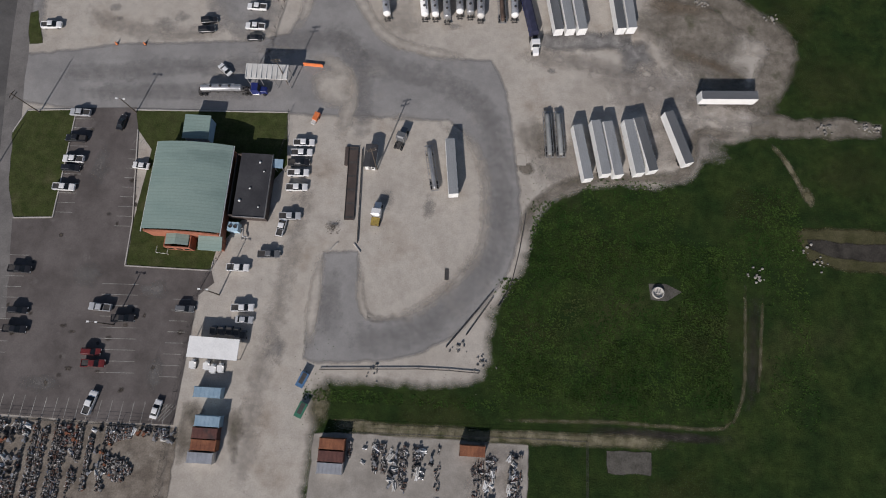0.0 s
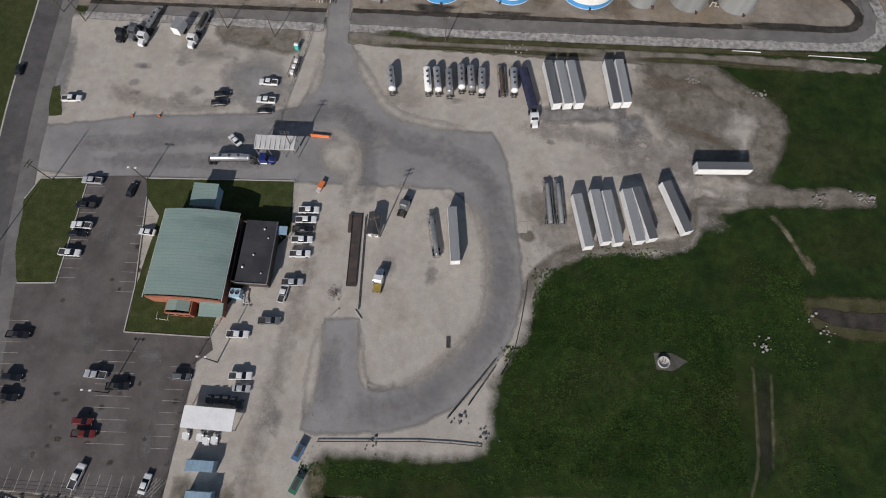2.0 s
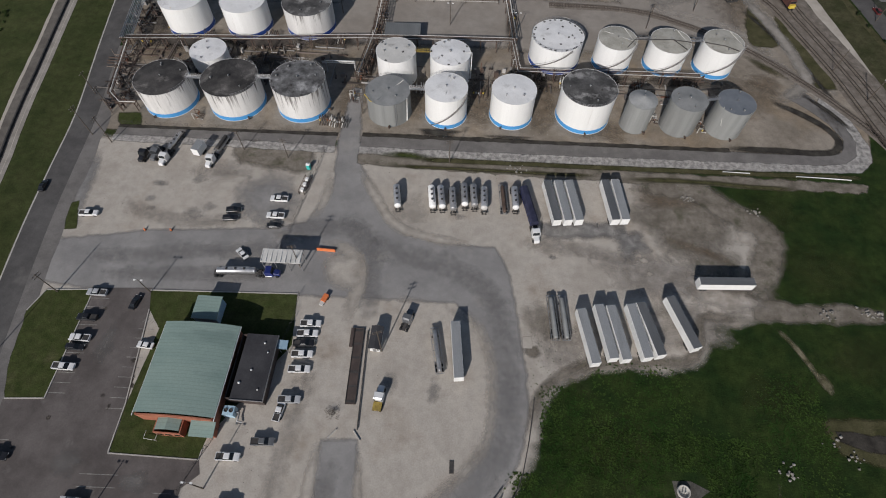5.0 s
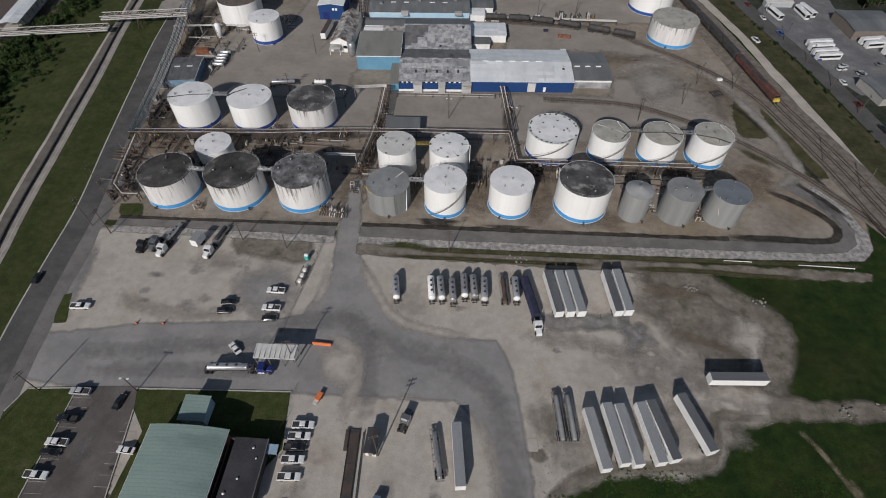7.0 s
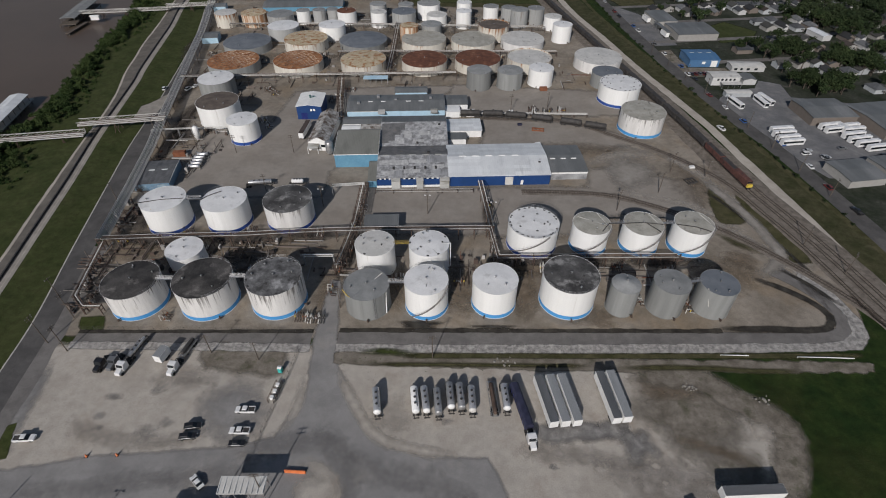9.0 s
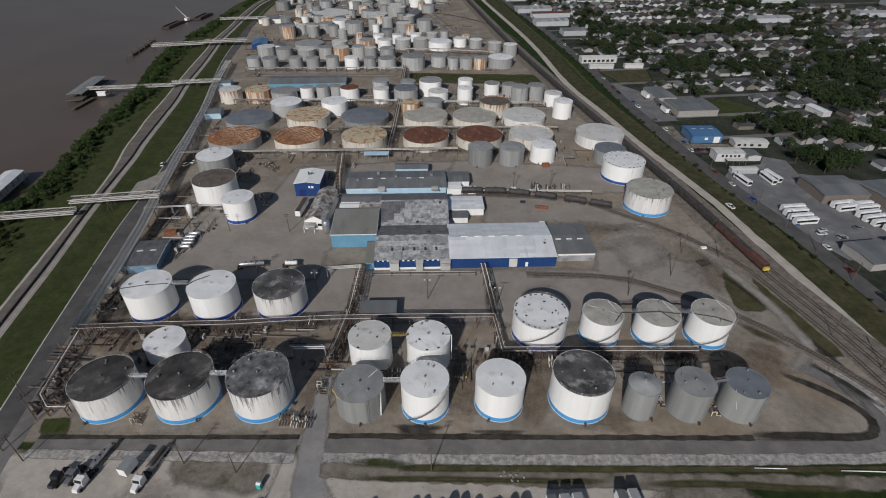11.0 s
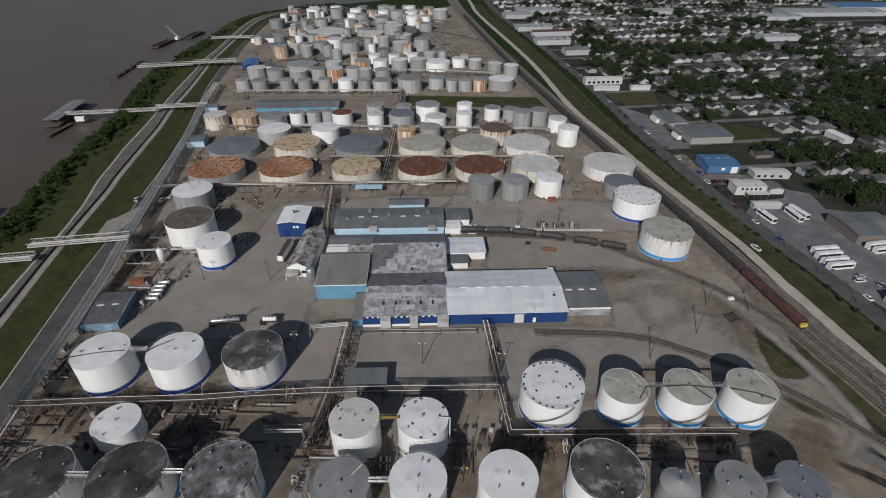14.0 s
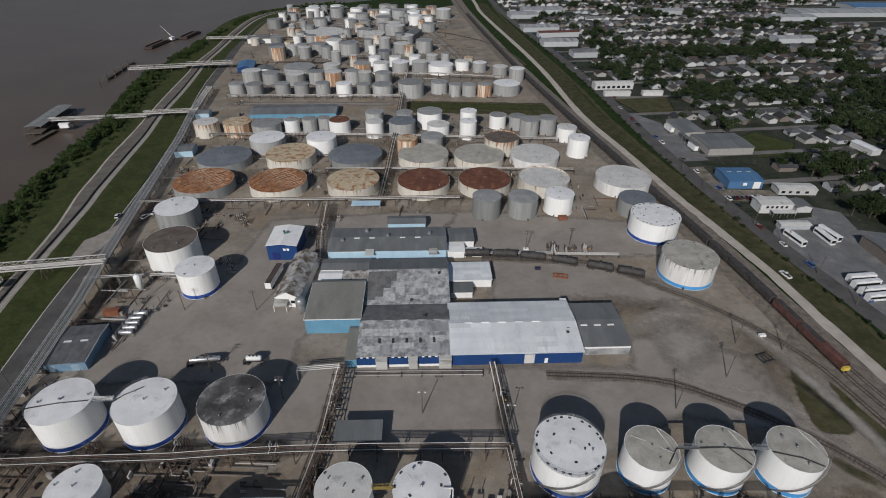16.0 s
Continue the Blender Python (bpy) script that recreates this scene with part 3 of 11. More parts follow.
def wavy(points, step, reach):
    """The closed outline through the points, cut into short steps that wander sideways by up to reach."""
    out = []
    k = len(points)
    for i in range(k):
        a, b = Vector((*points[i], 0)), Vector((*points[(i + 1) % k], 0))
        count = max(1, int((b - a).length / step))
        side = (b - a).normalized().cross(Vector((0, 0, 1)))
        for j in range(count):
            p = a.lerp(b, j / count)
            p += side * (noise.noise(p * 0.23) * 0.7 + noise.noise(p * 0.9) * 0.45) * reach * 1.6
            out.append((p.x, p.y))
    return out


def patch(name, points, z, material, label, category, reach=0.0, step=1.5, fade=0.0, inset=0.0):
    """A flat piece of ground with an outline that may wander, and thins out over the fade's width."""
    bm = bmesh.new()
    edge = bm.verts.layers.float.new("edge")
    pts = wavy(points, step, reach) if reach else points
    if sum(a[0] * b[1] - a[1] * b[0] for a, b in zip(pts, pts[1:] + pts[:1])) < 0:
        pts = pts[::-1]
    if inset:
        k = len(pts)
        moved = []
        for i in range(k):
            way = (Vector(pts[(i + 1) % k]) - Vector(pts[i - 1])).normalized()
            moved.append((pts[i][0] - way.y * inset, pts[i][1] + way.x * inset))
        pts = moved
    ring = [bm.verts.new((x, y, z)) for x, y in pts]
    for v in ring:
        v[edge] = 1.0
    if fade:
        k = len(pts)
        outer = []
        for i in range(k):
            a, b = Vector(pts[i - 1]), Vector(pts[(i + 1) % k])
            way = (b - a).normalized()
            outer.append(bm.verts.new((pts[i][0] + way.y * fade, pts[i][1] - way.x * fade, z - 0.004)))
        for i in range(k):
            bm.faces.new((ring[i], outer[i], outer[(i + 1) % k], ring[(i + 1) % k]))
    f = bm.faces.new(ring)
    f.normal_update()
    bmesh.ops.triangulate(bm, faces=[f], ngon_method="EAR_CLIP")
    return structure(name, bm, material, label, category)


def smooth_line(points, step=6.0):
    """A curve through the points, in short steps."""
    out = []
    p = [Vector((*q, 0)) for q in points]
    p = [p[0] * 2 - p[1]] + p + [p[-1] * 2 - p[-2]]
    for i in range(1, len(p) - 2):
        count = max(2, int((p[i + 1] - p[i]).length / step))
        for j in range(count):
            t = j / count
            a, b, c, d = p[i - 1], p[i], p[i + 1], p[i + 2]
            out.append(0.5 * (2 * b + (c - a) * t + (2 * a - 5 * b + 4 * c - d) * t * t + (3 * b - a - 3 * c + d) * t ** 3))
    out.append(p[-2])
    return out


def ribbon(name, points, profile, material, label, category, wander=0.0):
    """A strip that follows a line; profile: (sideways, height) across it, from its left to its right."""
    line = smooth_line(points)
    bm = bmesh.new()
    rows = []
    for i, p in enumerate(line):
        way = (line[min(i + 1, len(line) - 1)] - line[max(i - 1, 0)]).normalized()
        side = Vector((way.y, -way.x, 0))
        row = []
        for k, (s, z) in enumerate(profile):
            if wander and k in (0, len(profile) - 1):
                s += noise.noise(p * 0.15 + Vector((k * 9.0, 0, 0))) * wander
            row.append(bm.verts.new(p + side * s + Vector((0, 0, z))))
        rows.append(row)
    for a, b in zip(rows, rows[1:]):
        for k in range(len(profile) - 1):
            bm.faces.new((a[k], a[k + 1], b[k + 1], b[k]))
    return structure(name, bm, material, label, category)


def blot(name, x, y, rx, ry, z, material, label, category, strength=0.7, turn=0.0):
    """A soft, uneven spot on the ground that thins out from its middle."""
    bm = bmesh.new()
    edge = bm.verts.layers.float.new("edge")
    rings, sides = [], 28
    for q in (0.0, 0.3, 0.55, 0.8, 1.0):
        row = []
        for k in range(sides):
            a = 2 * math.pi * k / sides
            w = 1 + 0.45 * noise.noise(Vector((1.3 * math.cos(a) + x, 1.3 * math.sin(a) + y, 1)))
            u, v = rx * q * w * math.cos(a), ry * q * w * math.sin(a)
            p = bm.verts.new((x + u * math.cos(turn) - v * math.sin(turn), y + u * math.sin(turn) + v * math.cos(turn), z))
            p[edge] = strength * (1 - q ** 1.6)
            row.append(p)
            if q == 0.0:
                row = row * sides
                break
        rings.append(row)
    for a, b in zip(rings, rings[1:]):
        for k in range(sides):
            j = (k + 1) % sides
            bm.faces.new((a[k], b[k], b[j]) if a[k] is a[j] else (a[k], b[k], b[j], a[j]))
    return structure(name, bm, material, label, category)


def smear(name, points, wide, z, material, label, category, strength=0.55):
    """A soft worn lane that follows a line and thins out to its sides and ends."""
    line = smooth_line(points, 2.5)
    bm = bmesh.new()
    edge = bm.verts.layers.float.new("edge")
    rows = []
    for i, p in enumerate(line):
        way = (line[min(i + 1, len(line) - 1)] - line[max(i - 1, 0)]).normalized()
        side = Vector((way.y, -way.x, 0))
        tail = min(1.0, i / 4, (len(line) - 1 - i) / 4)
        row = []
        for s in (-1.0, -0.45, 0.0, 0.45, 1.0):
            w = wide * (1 + 0.3 * noise.noise(p * 0.12 + Vector((s * 5, 0, 0))))
            q = bm.verts.new(p + side * (s * w) + Vector((0, 0, z)))
            q[edge] = strength * tail * (1 - abs(s) ** 1.5)
            row.append(q)
        rows.append(row)
    for a, b in zip(rows, rows[1:]):
        for k in range(4):
            bm.faces.new((a[k], a[k + 1], b[k + 1], b[k]))
    return structure(name, bm, material, label, category)

# ---------------------------------------------------------------- the ground
BANK = [(-262, -400), (-256, 0), (-250, 120), (-243, 200), (-232, 250), (-236, 285), (-243, 320), (-253, 375), (-260, 420), (-272, 465), (-288, 520), (-294, 560), (-298, 630), (-296, 700), (-300, 780), (-294, 830), (-282, 872), (-258, 905), (-222, 940), (-170, 985), (-110, 1030), (-40, 1100), (40, 1250), (100, 1500)]
def ground_sheet():
    """One sheet to the horizon, falling to the river along the bank."""
    line = smooth_line(BANK, 14.0)
    line = [Vector((-262, -3500, 0))] + line + [Vector((200, 4500, 0))]
    bm = bmesh.new()
    rows = []
    for p in line:
        w = noise.noise(p * 0.03) * 4
        rows.append([bm.verts.new(q) for q in ((-4000, p.y, -9), (p.x - 26 + w, p.y, -7), (p.x - 7 + w, p.y, -3.4), (p.x + 3 + w, p.y, -0.4), (p.x + 9, p.y, 0), (max(-20, p.x + 40), p.y, 0), (max(160, p.x + 90), p.y, 0), (4000, p.y, 0))])
    for a, b in zip(rows, rows[1:]):
        for k in range(7):
            bm.faces.new((a[k], a[k + 1], b[k + 1], b[k]))
    return structure("ground", bm, M["grass"], "rough dark green grass and low weeds", "ground")


ground_sheet()
bm = bmesh.new()
bm.faces.new([bm.verts.new(q) for q in ((-4000, -3500, -3.1), (300, -3500, -3.1), (300, 4500, -3.1), (-4000, 4500, -3.1))])
structure("water", bm, M["water"], "wide muddy brown river with a calm surface", "river")

# the yard in front
patch("gravel_yard", [(-121, -70), (-118, -10), (-124, 20), (-131, 58), (-134, 97), (-95, 99), (-48, 99), (-37, 98), (20, 97.5), (75, 95), (84, 83.5), (94.5, 75.3), (91, 66.5), (87.3, 59), (87, 52.5),
    (86, 47.5), (76, 46), (68.2, 47.6), (67.8, 41), (64.6, 32.5), (55.8, 30.5), (47, 31), (38.4, 29.8), (30.4, 27), (25, 24),
    (20.5, 17), (20.3, 11), (16.0, 0.3), (11.5, -6.0), (9.6, -9.4), (9.2, -21.6), (8.6, -24.8), (0, -26.0), (-13, -26.5), (-21, -26.4), (-31, -27.2), (-33.6, -33), (-34, -70)], 0.02, M["gravel"],
    "pale packed gravel yard with tyre marks and stains", "yard", reach=1.1, fade=4.2)
patch("scrap_yard_ground", [(-30, -42), (-21, -41.6), (12, -41.4), (22.4, -41.6), (22.2, -70), (-30, -70)], 0.03, M["pad"], "pale gravel and concrete storage yard", "yard", reach=0.3, fade=0.6)
patch("scrap_yard_ground", [(-119, -43), (-64, -43), (-64, -68), (-119, -68)], 0.035, M["scrap_earth"], "stained brown earth under stored fittings", "yard", reach=0.4, fade=0.8)
patch("driveway", [(-131, 43), (-132, 56.5), (-119, 57.5), (-99.7, 61.8), (-61.2, 65.5), (-50.5, 68.5), (-44.5, 84.3), (-46.6, 104), (-45.5, 131), (-42.5, 131), (-39.2, 104), (-37.4, 94), (-29.3, 79.7), (-19.1, 66.7),
    (-5.6, 63.9), (9.2, 63.8), (12.9, 56.5), (14.6, 49.4), (16.2, 38.0), (18.2, 24.6), (18.9, 13.4), (17.1, 5.4), (15.1, -0.2), (9.4, -8.1), (2.3, -16.0), (-6.1, -20.8), (-13.2, -22.8), (-31.6, -24.6), (-34.8, -23.7), (-34.8, -17.8), (-33.3, -9.8), (-32.9, 3.8),
    (-24.0, 4.3), (-23.2, -6.2), (-21.6, -11.8), (-18.2, -13.8), (-11.0, -12.4), (-4.0, -8.2), (3.0, -1.2), (7.7, 4.5), (9.4, 11.2), (9.6, 20.8), (8.6, 30.7), (5.4, 37.3), (1.2, 42.3), (-2.2, 44.7)]
    + [(-26, 44.1), (-47.5, 43.6), (-90.4, 42.2), (-107, 41)], 0.05, M["asphalt"], "worn grey asphalt truck lane curving round the gravel", "driveway", reach=0.3, step=2.0, fade=2.0, inset=0.8)
LANE = "dark tyre-worn lane on the asphalt"
smear("worn_lane", [(-62, 62), (-52, 66), (-43, 67.5), (-35, 67), (-30, 61.5), (-27.8, 54), (-26.6, 44), (-26.8, 33)], 5.0, 0.075, M["rubber"], LANE, "worn lane", 0.5)
smear("worn_lane", [(-40, 78), (-36, 70), (-27, 62.5), (-14, 58.5), (-2, 55.5), (7, 49), (12.5, 36), (13.6, 20), (12, 6), (4, -6), (-6, -14.5), (-18, -18.5), (-28, -17)], 6.0, 0.072, M["rubber"], LANE, "worn lane", 0.38)
smear("worn_lane", [(-118, 51), (-100, 53), (-80, 56), (-62, 57.5), (-48, 60)], 4.5, 0.072, M["rubber"], LANE, "worn lane", 0.42)
smear("worn_lane", [(-112, 46), (-90, 47.5), (-70, 48.5), (-52, 49)], 4.0, 0.072, M["rubber"], LANE, "worn lane", 0.42)
smear("worn_lane", [(-30, -22), (-30.5, -10), (-29.6, 3)], 5.0, 0.074, M["rubber"], LANE, "worn lane", 0.45)
DUST = "pale gravel dust drifted over the asphalt"
blot("dust", -36.5, 52.5, 8.5, 8, 0.085, M["gravel"], DUST, "dust", 0.95)
smear("dust", [(-46, 62), (-38, 60.4), (-33, 57), (-30.5, 51), (-31, 44), (-33, 34)], 3.4, 0.083, M["gravel"], DUST, "dust", 0.8)
smear("dust", [(-8, 43), (2, 40), (8, 31), (9.5, 18), (8, 6), (-1, -5), (-11, -12), (-20, -13)], 2.6, 0.083, M["gravel"], DUST, "dust", 0.5)
smear("dust", [(-24, 43), (-16, 44.4), (-8, 44.2)], 1.8, 0.084, M["gravel"], DUST, "dust", 0.6)
smear("dust", [(-33.6, 6), (-34, -4), (-34.2, -14), (-34, -24)], 2.2, 0.083, M["gravel"], DUST, "dust", 0.9)
smear("dust", [(-23.2, 4), (-22.6, -4), (-21.2, -10.6), (-17.6, -13.0), (-10, -11.4)], 1.6, 0.083, M["gravel"], DUST, "dust", 0.8)
smear("dust", [(-32, 4.4), (-26.4, 4.6)], 1.4, 0.084, M["gravel"], DUST, "dust", 0.7)
smear("dust", [(-50, 68), (-46.5, 78), (-46.5, 92)], 2.4, 0.083, M["gravel"], DUST, "dust", 0.8)
smear("dust", [(-37.5, 94), (-31, 82), (-22, 70), (-10, 66), (4, 64.4)], 2.6, 0.083, M["gravel"], DUST, "dust", 0.8)
blot("dust", -18, 76, 8, 9, 0.086, M["gravel"], DUST, "dust", 0.55)
blot("dust", -54, 62.5, 9, 3, 0.086, M["gravel"], DUST, "dust", 0.4)
TYRE = "faint tyre-darkened lane in the gravel"
smear("tyre_lane", [(-40, 30), (-41, 10), (-43, -10), (-46, -34), (-47, -60)], 4.6, 0.043, M["stain"], TYRE, "worn lane", 0.36)
smear("tyre_lane", [(14, 66), (30, 66), (46, 63), (62, 58), (80, 53)], 4.2, 0.043, M["stain"], TYRE, "worn lane", 0.5)
smear("tyre_lane", [(-116, 74), (-100, 68), (-84, 66.5), (-66, 70)], 4.0, 0.043, M["stain"], TYRE, "worn lane", 0.42)
smear("tyre_lane", [(-129, 96), (-127.5, 80), (-125.5, 66), (-122, 59)], 4.5, 0.042, M["asphalt"], TYRE, "worn lane", 0.75)
blot("grey_ground", -65, 77, 12.5, 14, 0.042, M["asphalt"], "grey worn ground beside parked pickups", "ground", 0.8)
blot("grey_ground", -84, 88, 14, 6, 0.042, M["stain"], "brown worn ground behind parked trucks", "ground", 0.5)
for x, y, rx, ry, s in ((-102, 80.6, 4.2, 1.7, 0.5), (-103.1, 74.3, 2.2, 1.9, 0.46), (-101.4, 70.5, 1.8, 1.2, 0.42), (-90, 83.3, 3.2, 2.6, 0.42), (-87.2, 69.6, 4.5, 3.2, 0.42), (-83, 72.5, 3, 2.5, 0.42), (-120, 67, 2.2, 1.8, 0.42), (-18, 20, 3, 4, 0.4), (-6, 18, 2.4, 5, 0.42), (27, 62, 2, 1.2, 0.5), (-2, 75, 3, 1.6, 0.42), (-42, -22, 3.4, 5, 0.42), (-50, 14, 3, 4, 0.4)):
    blot("oil_stain", x, y, rx, ry, 0.046, M["oil"], "dark oily stain on gravel", "stain", s)
patch("parking_lot", [(-107.2, 41), (-90.6, 42), (-88.8, 35.4), (-85.2, 9.2), (-84.8, -3.2), (-62, -3.2), (-61, -6), (-64.6, -9.6), (-65.4, -41.8), (-83.5, -42), (-117, -41.6), (-119.5, -12), (-120.4, 7.4), (-106.8, 8.4)], 0.06, M["lot_asphalt"],
    "old brownish asphalt car park with faded bay lines", "parking lot", fade=0.5)
spot = random.Random(17)
for k in range(34):
    x, y = spot.choice(((-110, -14), (-86, -22), (-82, -22), (-69, -20), (-104, 22), (-88, 14), (-96, -30)))
    blot("oil_spot", x + spot.gauss(0, 2.2), y + spot.gauss(0, 9), spot.uniform(0.5, 1.3), spot.uniform(0.5, 1.1), 0.0635 + k * 0.00004, M["oil_earth"], "small dark oil spot in a parking bay", "stain", spot.uniform(0.5, 0.85))
for x, y, rx, ry in ((-76, -9, 5, 3), (-94, -6, 5, 4), (-72, -30, 2.5, 6), (-100, -34, 6, 3), (-97, 24, 3, 7)):
    blot("worn_patch", x, y, rx, ry, 0.0628, M["old_asphalt"], "paler worn patch in the old asphalt", "stain", 0.6)
patch("verge_lawn", [(-120.7, 39.2), (-107.4, 40.4), (-106.9, 9), (-117, 8.2), (-120.3, 16), (-123.3, 32.6)], 0.08, M["lawn"], "mown green lawn strip beside the road", "lawn", reach=0.25, fade=0.25)
patch("office_lawn", [(-90.5, 41.4), (-47.8, 43.5), (-46, 28), (-57, 10), (-61.7, 2), (-62.2, -2.8), (-84.5, -2.9), (-85, 9), (-84, 30), (-88.8, 35.5)], 0.09, M["lawn"], "mown green lawn round the office building", "lawn", reach=0.15)
patch("stony_track", [(85, 52), (97, 49.6), (111, 50.8), (121, 50), (120, 48.4), (108, 47.8), (97, 47), (85, 46.6)], 0.035, M["brown_earth"], "stony track running out into the grass", "track", reach=0.9, fade=2.4)
patch("pallet_pad", [(17.8, 32.2), (20.0, 32.2), (20.0, 35.4), (17.8, 35.4)], 0.06, M["gravel"], "small square of pale concrete beside the lane", "pad", reach=0.1, fade=0.3)
blot("weed_patch", 20.4, 31.2, 3.0, 2.2, 0.057, M["brown_earth"], "rough dry weeds round a small pad", "weeds", 0.95)
patch("oil_stain", [(26, 72.4), (40, 73.6), (49, 74), (49, 73), (38, 72), (26, 71)], 0.055, M["oil"], "dark oily stain on gravel", "stain", reach=0.9, step=0.8, fade=3.4)
patch("grass_strip", [(-80, 98.5), (-56, 97), (-55.5, 91), (-66, 92), (-78, 93.5)], 0.06, M["brown_earth"], "thin dry grass along the yard's edge", "grass", reach=0.9, fade=4)
TRACK = "faint pale wheel track through the grass"
smear("damp_grass", [(82, 3), (80.4, -12), (79, -25), (76, -34)], 2.6, 0.026, M["mud"], "dark damp grass between wheel tracks", "ground", 0.5)
smear("bare_track", [(79.4, 4), (78.4, -10), (77.4, -22), (75.4, -30), (71, -34.6), (58, -35), (44, -34.8), (30, -35.4), (14, -36)], 0.75, 0.034, M["stony_grass"], TRACK, "track", 0.5)
smear("bare_track", [(84.2, 4), (82.6, -10), (81.2, -22), (79.6, -30)], 0.7, 0.034, M["stony_grass"], TRACK, "track", 0.5)
smear("bare_track", [(88, 44.5), (91, 41), (94, 36.5), (97, 30), (98.6, 25)], 1.2, 0.034, M["stony_grass"], TRACK, "track", 1.0)
blot("bare_spot", 98.4, 28, 1.8, 3.4, 0.036, M["stony_grass"], "bare dry spot in the grass", "ground", 1.0, 0.3)
patch("pond", [(97.4, 15.6), (106, 15), (125, 15.6), (140, 15), (140, 11), (118, 11.2), (104, 11.6), (97.5, 13.5)], 0.05, M["mud"], "dark muddy drainage ditch in the grass", "ditch", reach=0.5, fade=0.8)
patch("ditch_bank", [(95, 17.6), (108, 18.5), (125, 18), (140, 18), (140, 7.5), (118, 8), (106, 8.8), (97, 10.6)], 0.03, M["verge"], "bare earth bank round a ditch", "ground", reach=0.9, fade=1.6)
smear("ditch_bank", [(34, -37.4), (50, -37.2), (64, -37.4), (76, -37)], 1.7, 0.028, M["mud"], "dark damp ground along a track", "ground", 0.7)
patch("concrete_slab", [(42.2, -41.4), (52.8, -41.5), (52.6, -46.5), (42.4, -46.5)], 0.05, M["slab"], "old broken concrete slab in the grass", "slab", reach=0.5, fade=0.4)
patch("concrete_apron", [(53.5, 0.9), (58.1, 1.1), (62.3, -0.8), (58.2, -3.5), (54, -3.4)], 0.05, M["slab"], "small pointed concrete pad in the grass", "slab")

blot("oil_stain", 50.8, 69.2, 7.5, 6.2, 0.061, M["oil"], "dark oily stain on gravel", "stain", 0.85)
blot("rough_ground", 70, 80, 19, 16, 0.05, M["brown_earth"], "broken brown earth with scattered weeds and stones", "ground", 1.05)
blot("rough_ground", 66, 88, 15, 7, 0.054, M["brown_dirt"], "broken brown earth with scattered weeds and stones", "ground", 0.8)
smear("rough_ground", [(58, 72), (68, 69.5), (78, 66), (86, 61)], 2.2, 0.056, M["brown_dirt"], "broken brown earth with scattered weeds and stones", "ground", 0.6)
blot("rough_ground", 24, 40, 8, 9, 0.05, M["brown_earth"], "broken brown earth with scattered weeds and stones", "ground", 0.5)
blot("brown_gravel", 76, 62, 11, 11, 0.0465, M["brown_earth"], "brown trodden gravel round parked trailers", "ground", 0.8)
blot("brown_gravel", 76, 53, 13, 7, 0.0462, M["stain"], "brown trodden gravel round parked trailers", "ground", 1.1)
blot("brown_gravel", 62, 42, 18, 9, 0.047, M["stain"], "brown trodden gravel round parked trailers", "ground", 0.85)
blot("brown_gravel", 58, 58, 24, 9, 0.0475, M["stain"], "brown trodden gravel round parked trailers", "ground", 0.7)
blot("brown_gravel", 82, 58, 9, 7, 0.048, M["brown_earth"], "brown trodden gravel round parked trailers", "ground", 0.6)
blot("brown_gravel", 30, 34, 12, 10, 0.047, M["stain"], "brown trodden gravel round parked trailers", "ground", 0.6)
blot("brown_gravel", 15, -50, 9, 10, 0.05, M["stain"], "brown stained ground under stored fittings", "ground", 0.9)
blot("pale_spot", 88, 73.6, 5, 3.6, 0.062, M["shell_road"], "pale stony spot at the yard's edge", "ground", 0.8)
blot("pale_spot", 54.8, 62.9, 1.7, 1.5, 0.064, M["shell_road"], "pale spilt powder on gravel", "ground", 0.8)
blot("pale_spot", 55.9, 58.4, 1.6, 1.5, 0.064, M["shell_road"], "pale spilt powder on gravel", "ground", 0.7)
smear("verge_weeds", [(-34, 97), (-28, 99), (-18, 99), (-9, 98)], 2.0, 0.09, M["lawn"], "green weeds at the roadside", "weeds", 0.9)
FRINGE = "broken brown earth where the yard meets the grass"
smear("yard_fringe", [(52, 93), (64, 92.6), (76, 90.5), (84, 84), (90, 79.5), (95, 75), (92.5, 67), (88.5, 58), (86.5, 50)], 6.5, 0.0585, M["brown_earth"], FRINGE, "ground", 1.15)
smear("yard_fringe", [(88, 47), (76, 45.6), (68.6, 45), (66.4, 36), (62, 31.6), (50, 30.4), (38, 29.4), (30, 26.4), (24, 22), (20.4, 15), (18.6, 7)], 2.4, 0.0585, M["brown_earth"], FRINGE, "ground", 0.7)
smear("dry_verge", [(-31, -27.5), (-30, -33), (-29.6, -38), (-31, -42)], 3.6, 0.06, M["stony_grass"], "dry trampled grass beside the dumpsters", "grass", 1.1)
smear("dry_verge", [(-29, -39.6), (-16, -39.6), (0, -39.8), (16, -39.8), (34, -39.4), (60, -39)], 2.0, 0.06, M["stony_grass"], "dry pale grass along the storage yard", "grass", 1.0)
blot("brown_ground", -61, -43, 4.5, 9, 0.045, M["brown_earth"], "trampled brown earth beside the containers", "ground", 0.9)
blot("brown_ground", -49.6, -42, 3.4, 8, 0.045, M["brown_earth"], "trampled brown earth beside the containers", "ground", 0.6)
for x, y, s in ((0, -36, 9), (70, -10, 12), (40, 8, 11), (84, 24, 9), (108, 64, 14), (112, 36, 10), (60, -52, 12), (24, -14, 8), (98, 84, 10)):
    blot("dry_grass", x, y, s * 1.4, s, 0.024 + 0.0005 * s, M["levee_grass"], "lighter patch of drier grass", "grass", 0.42)

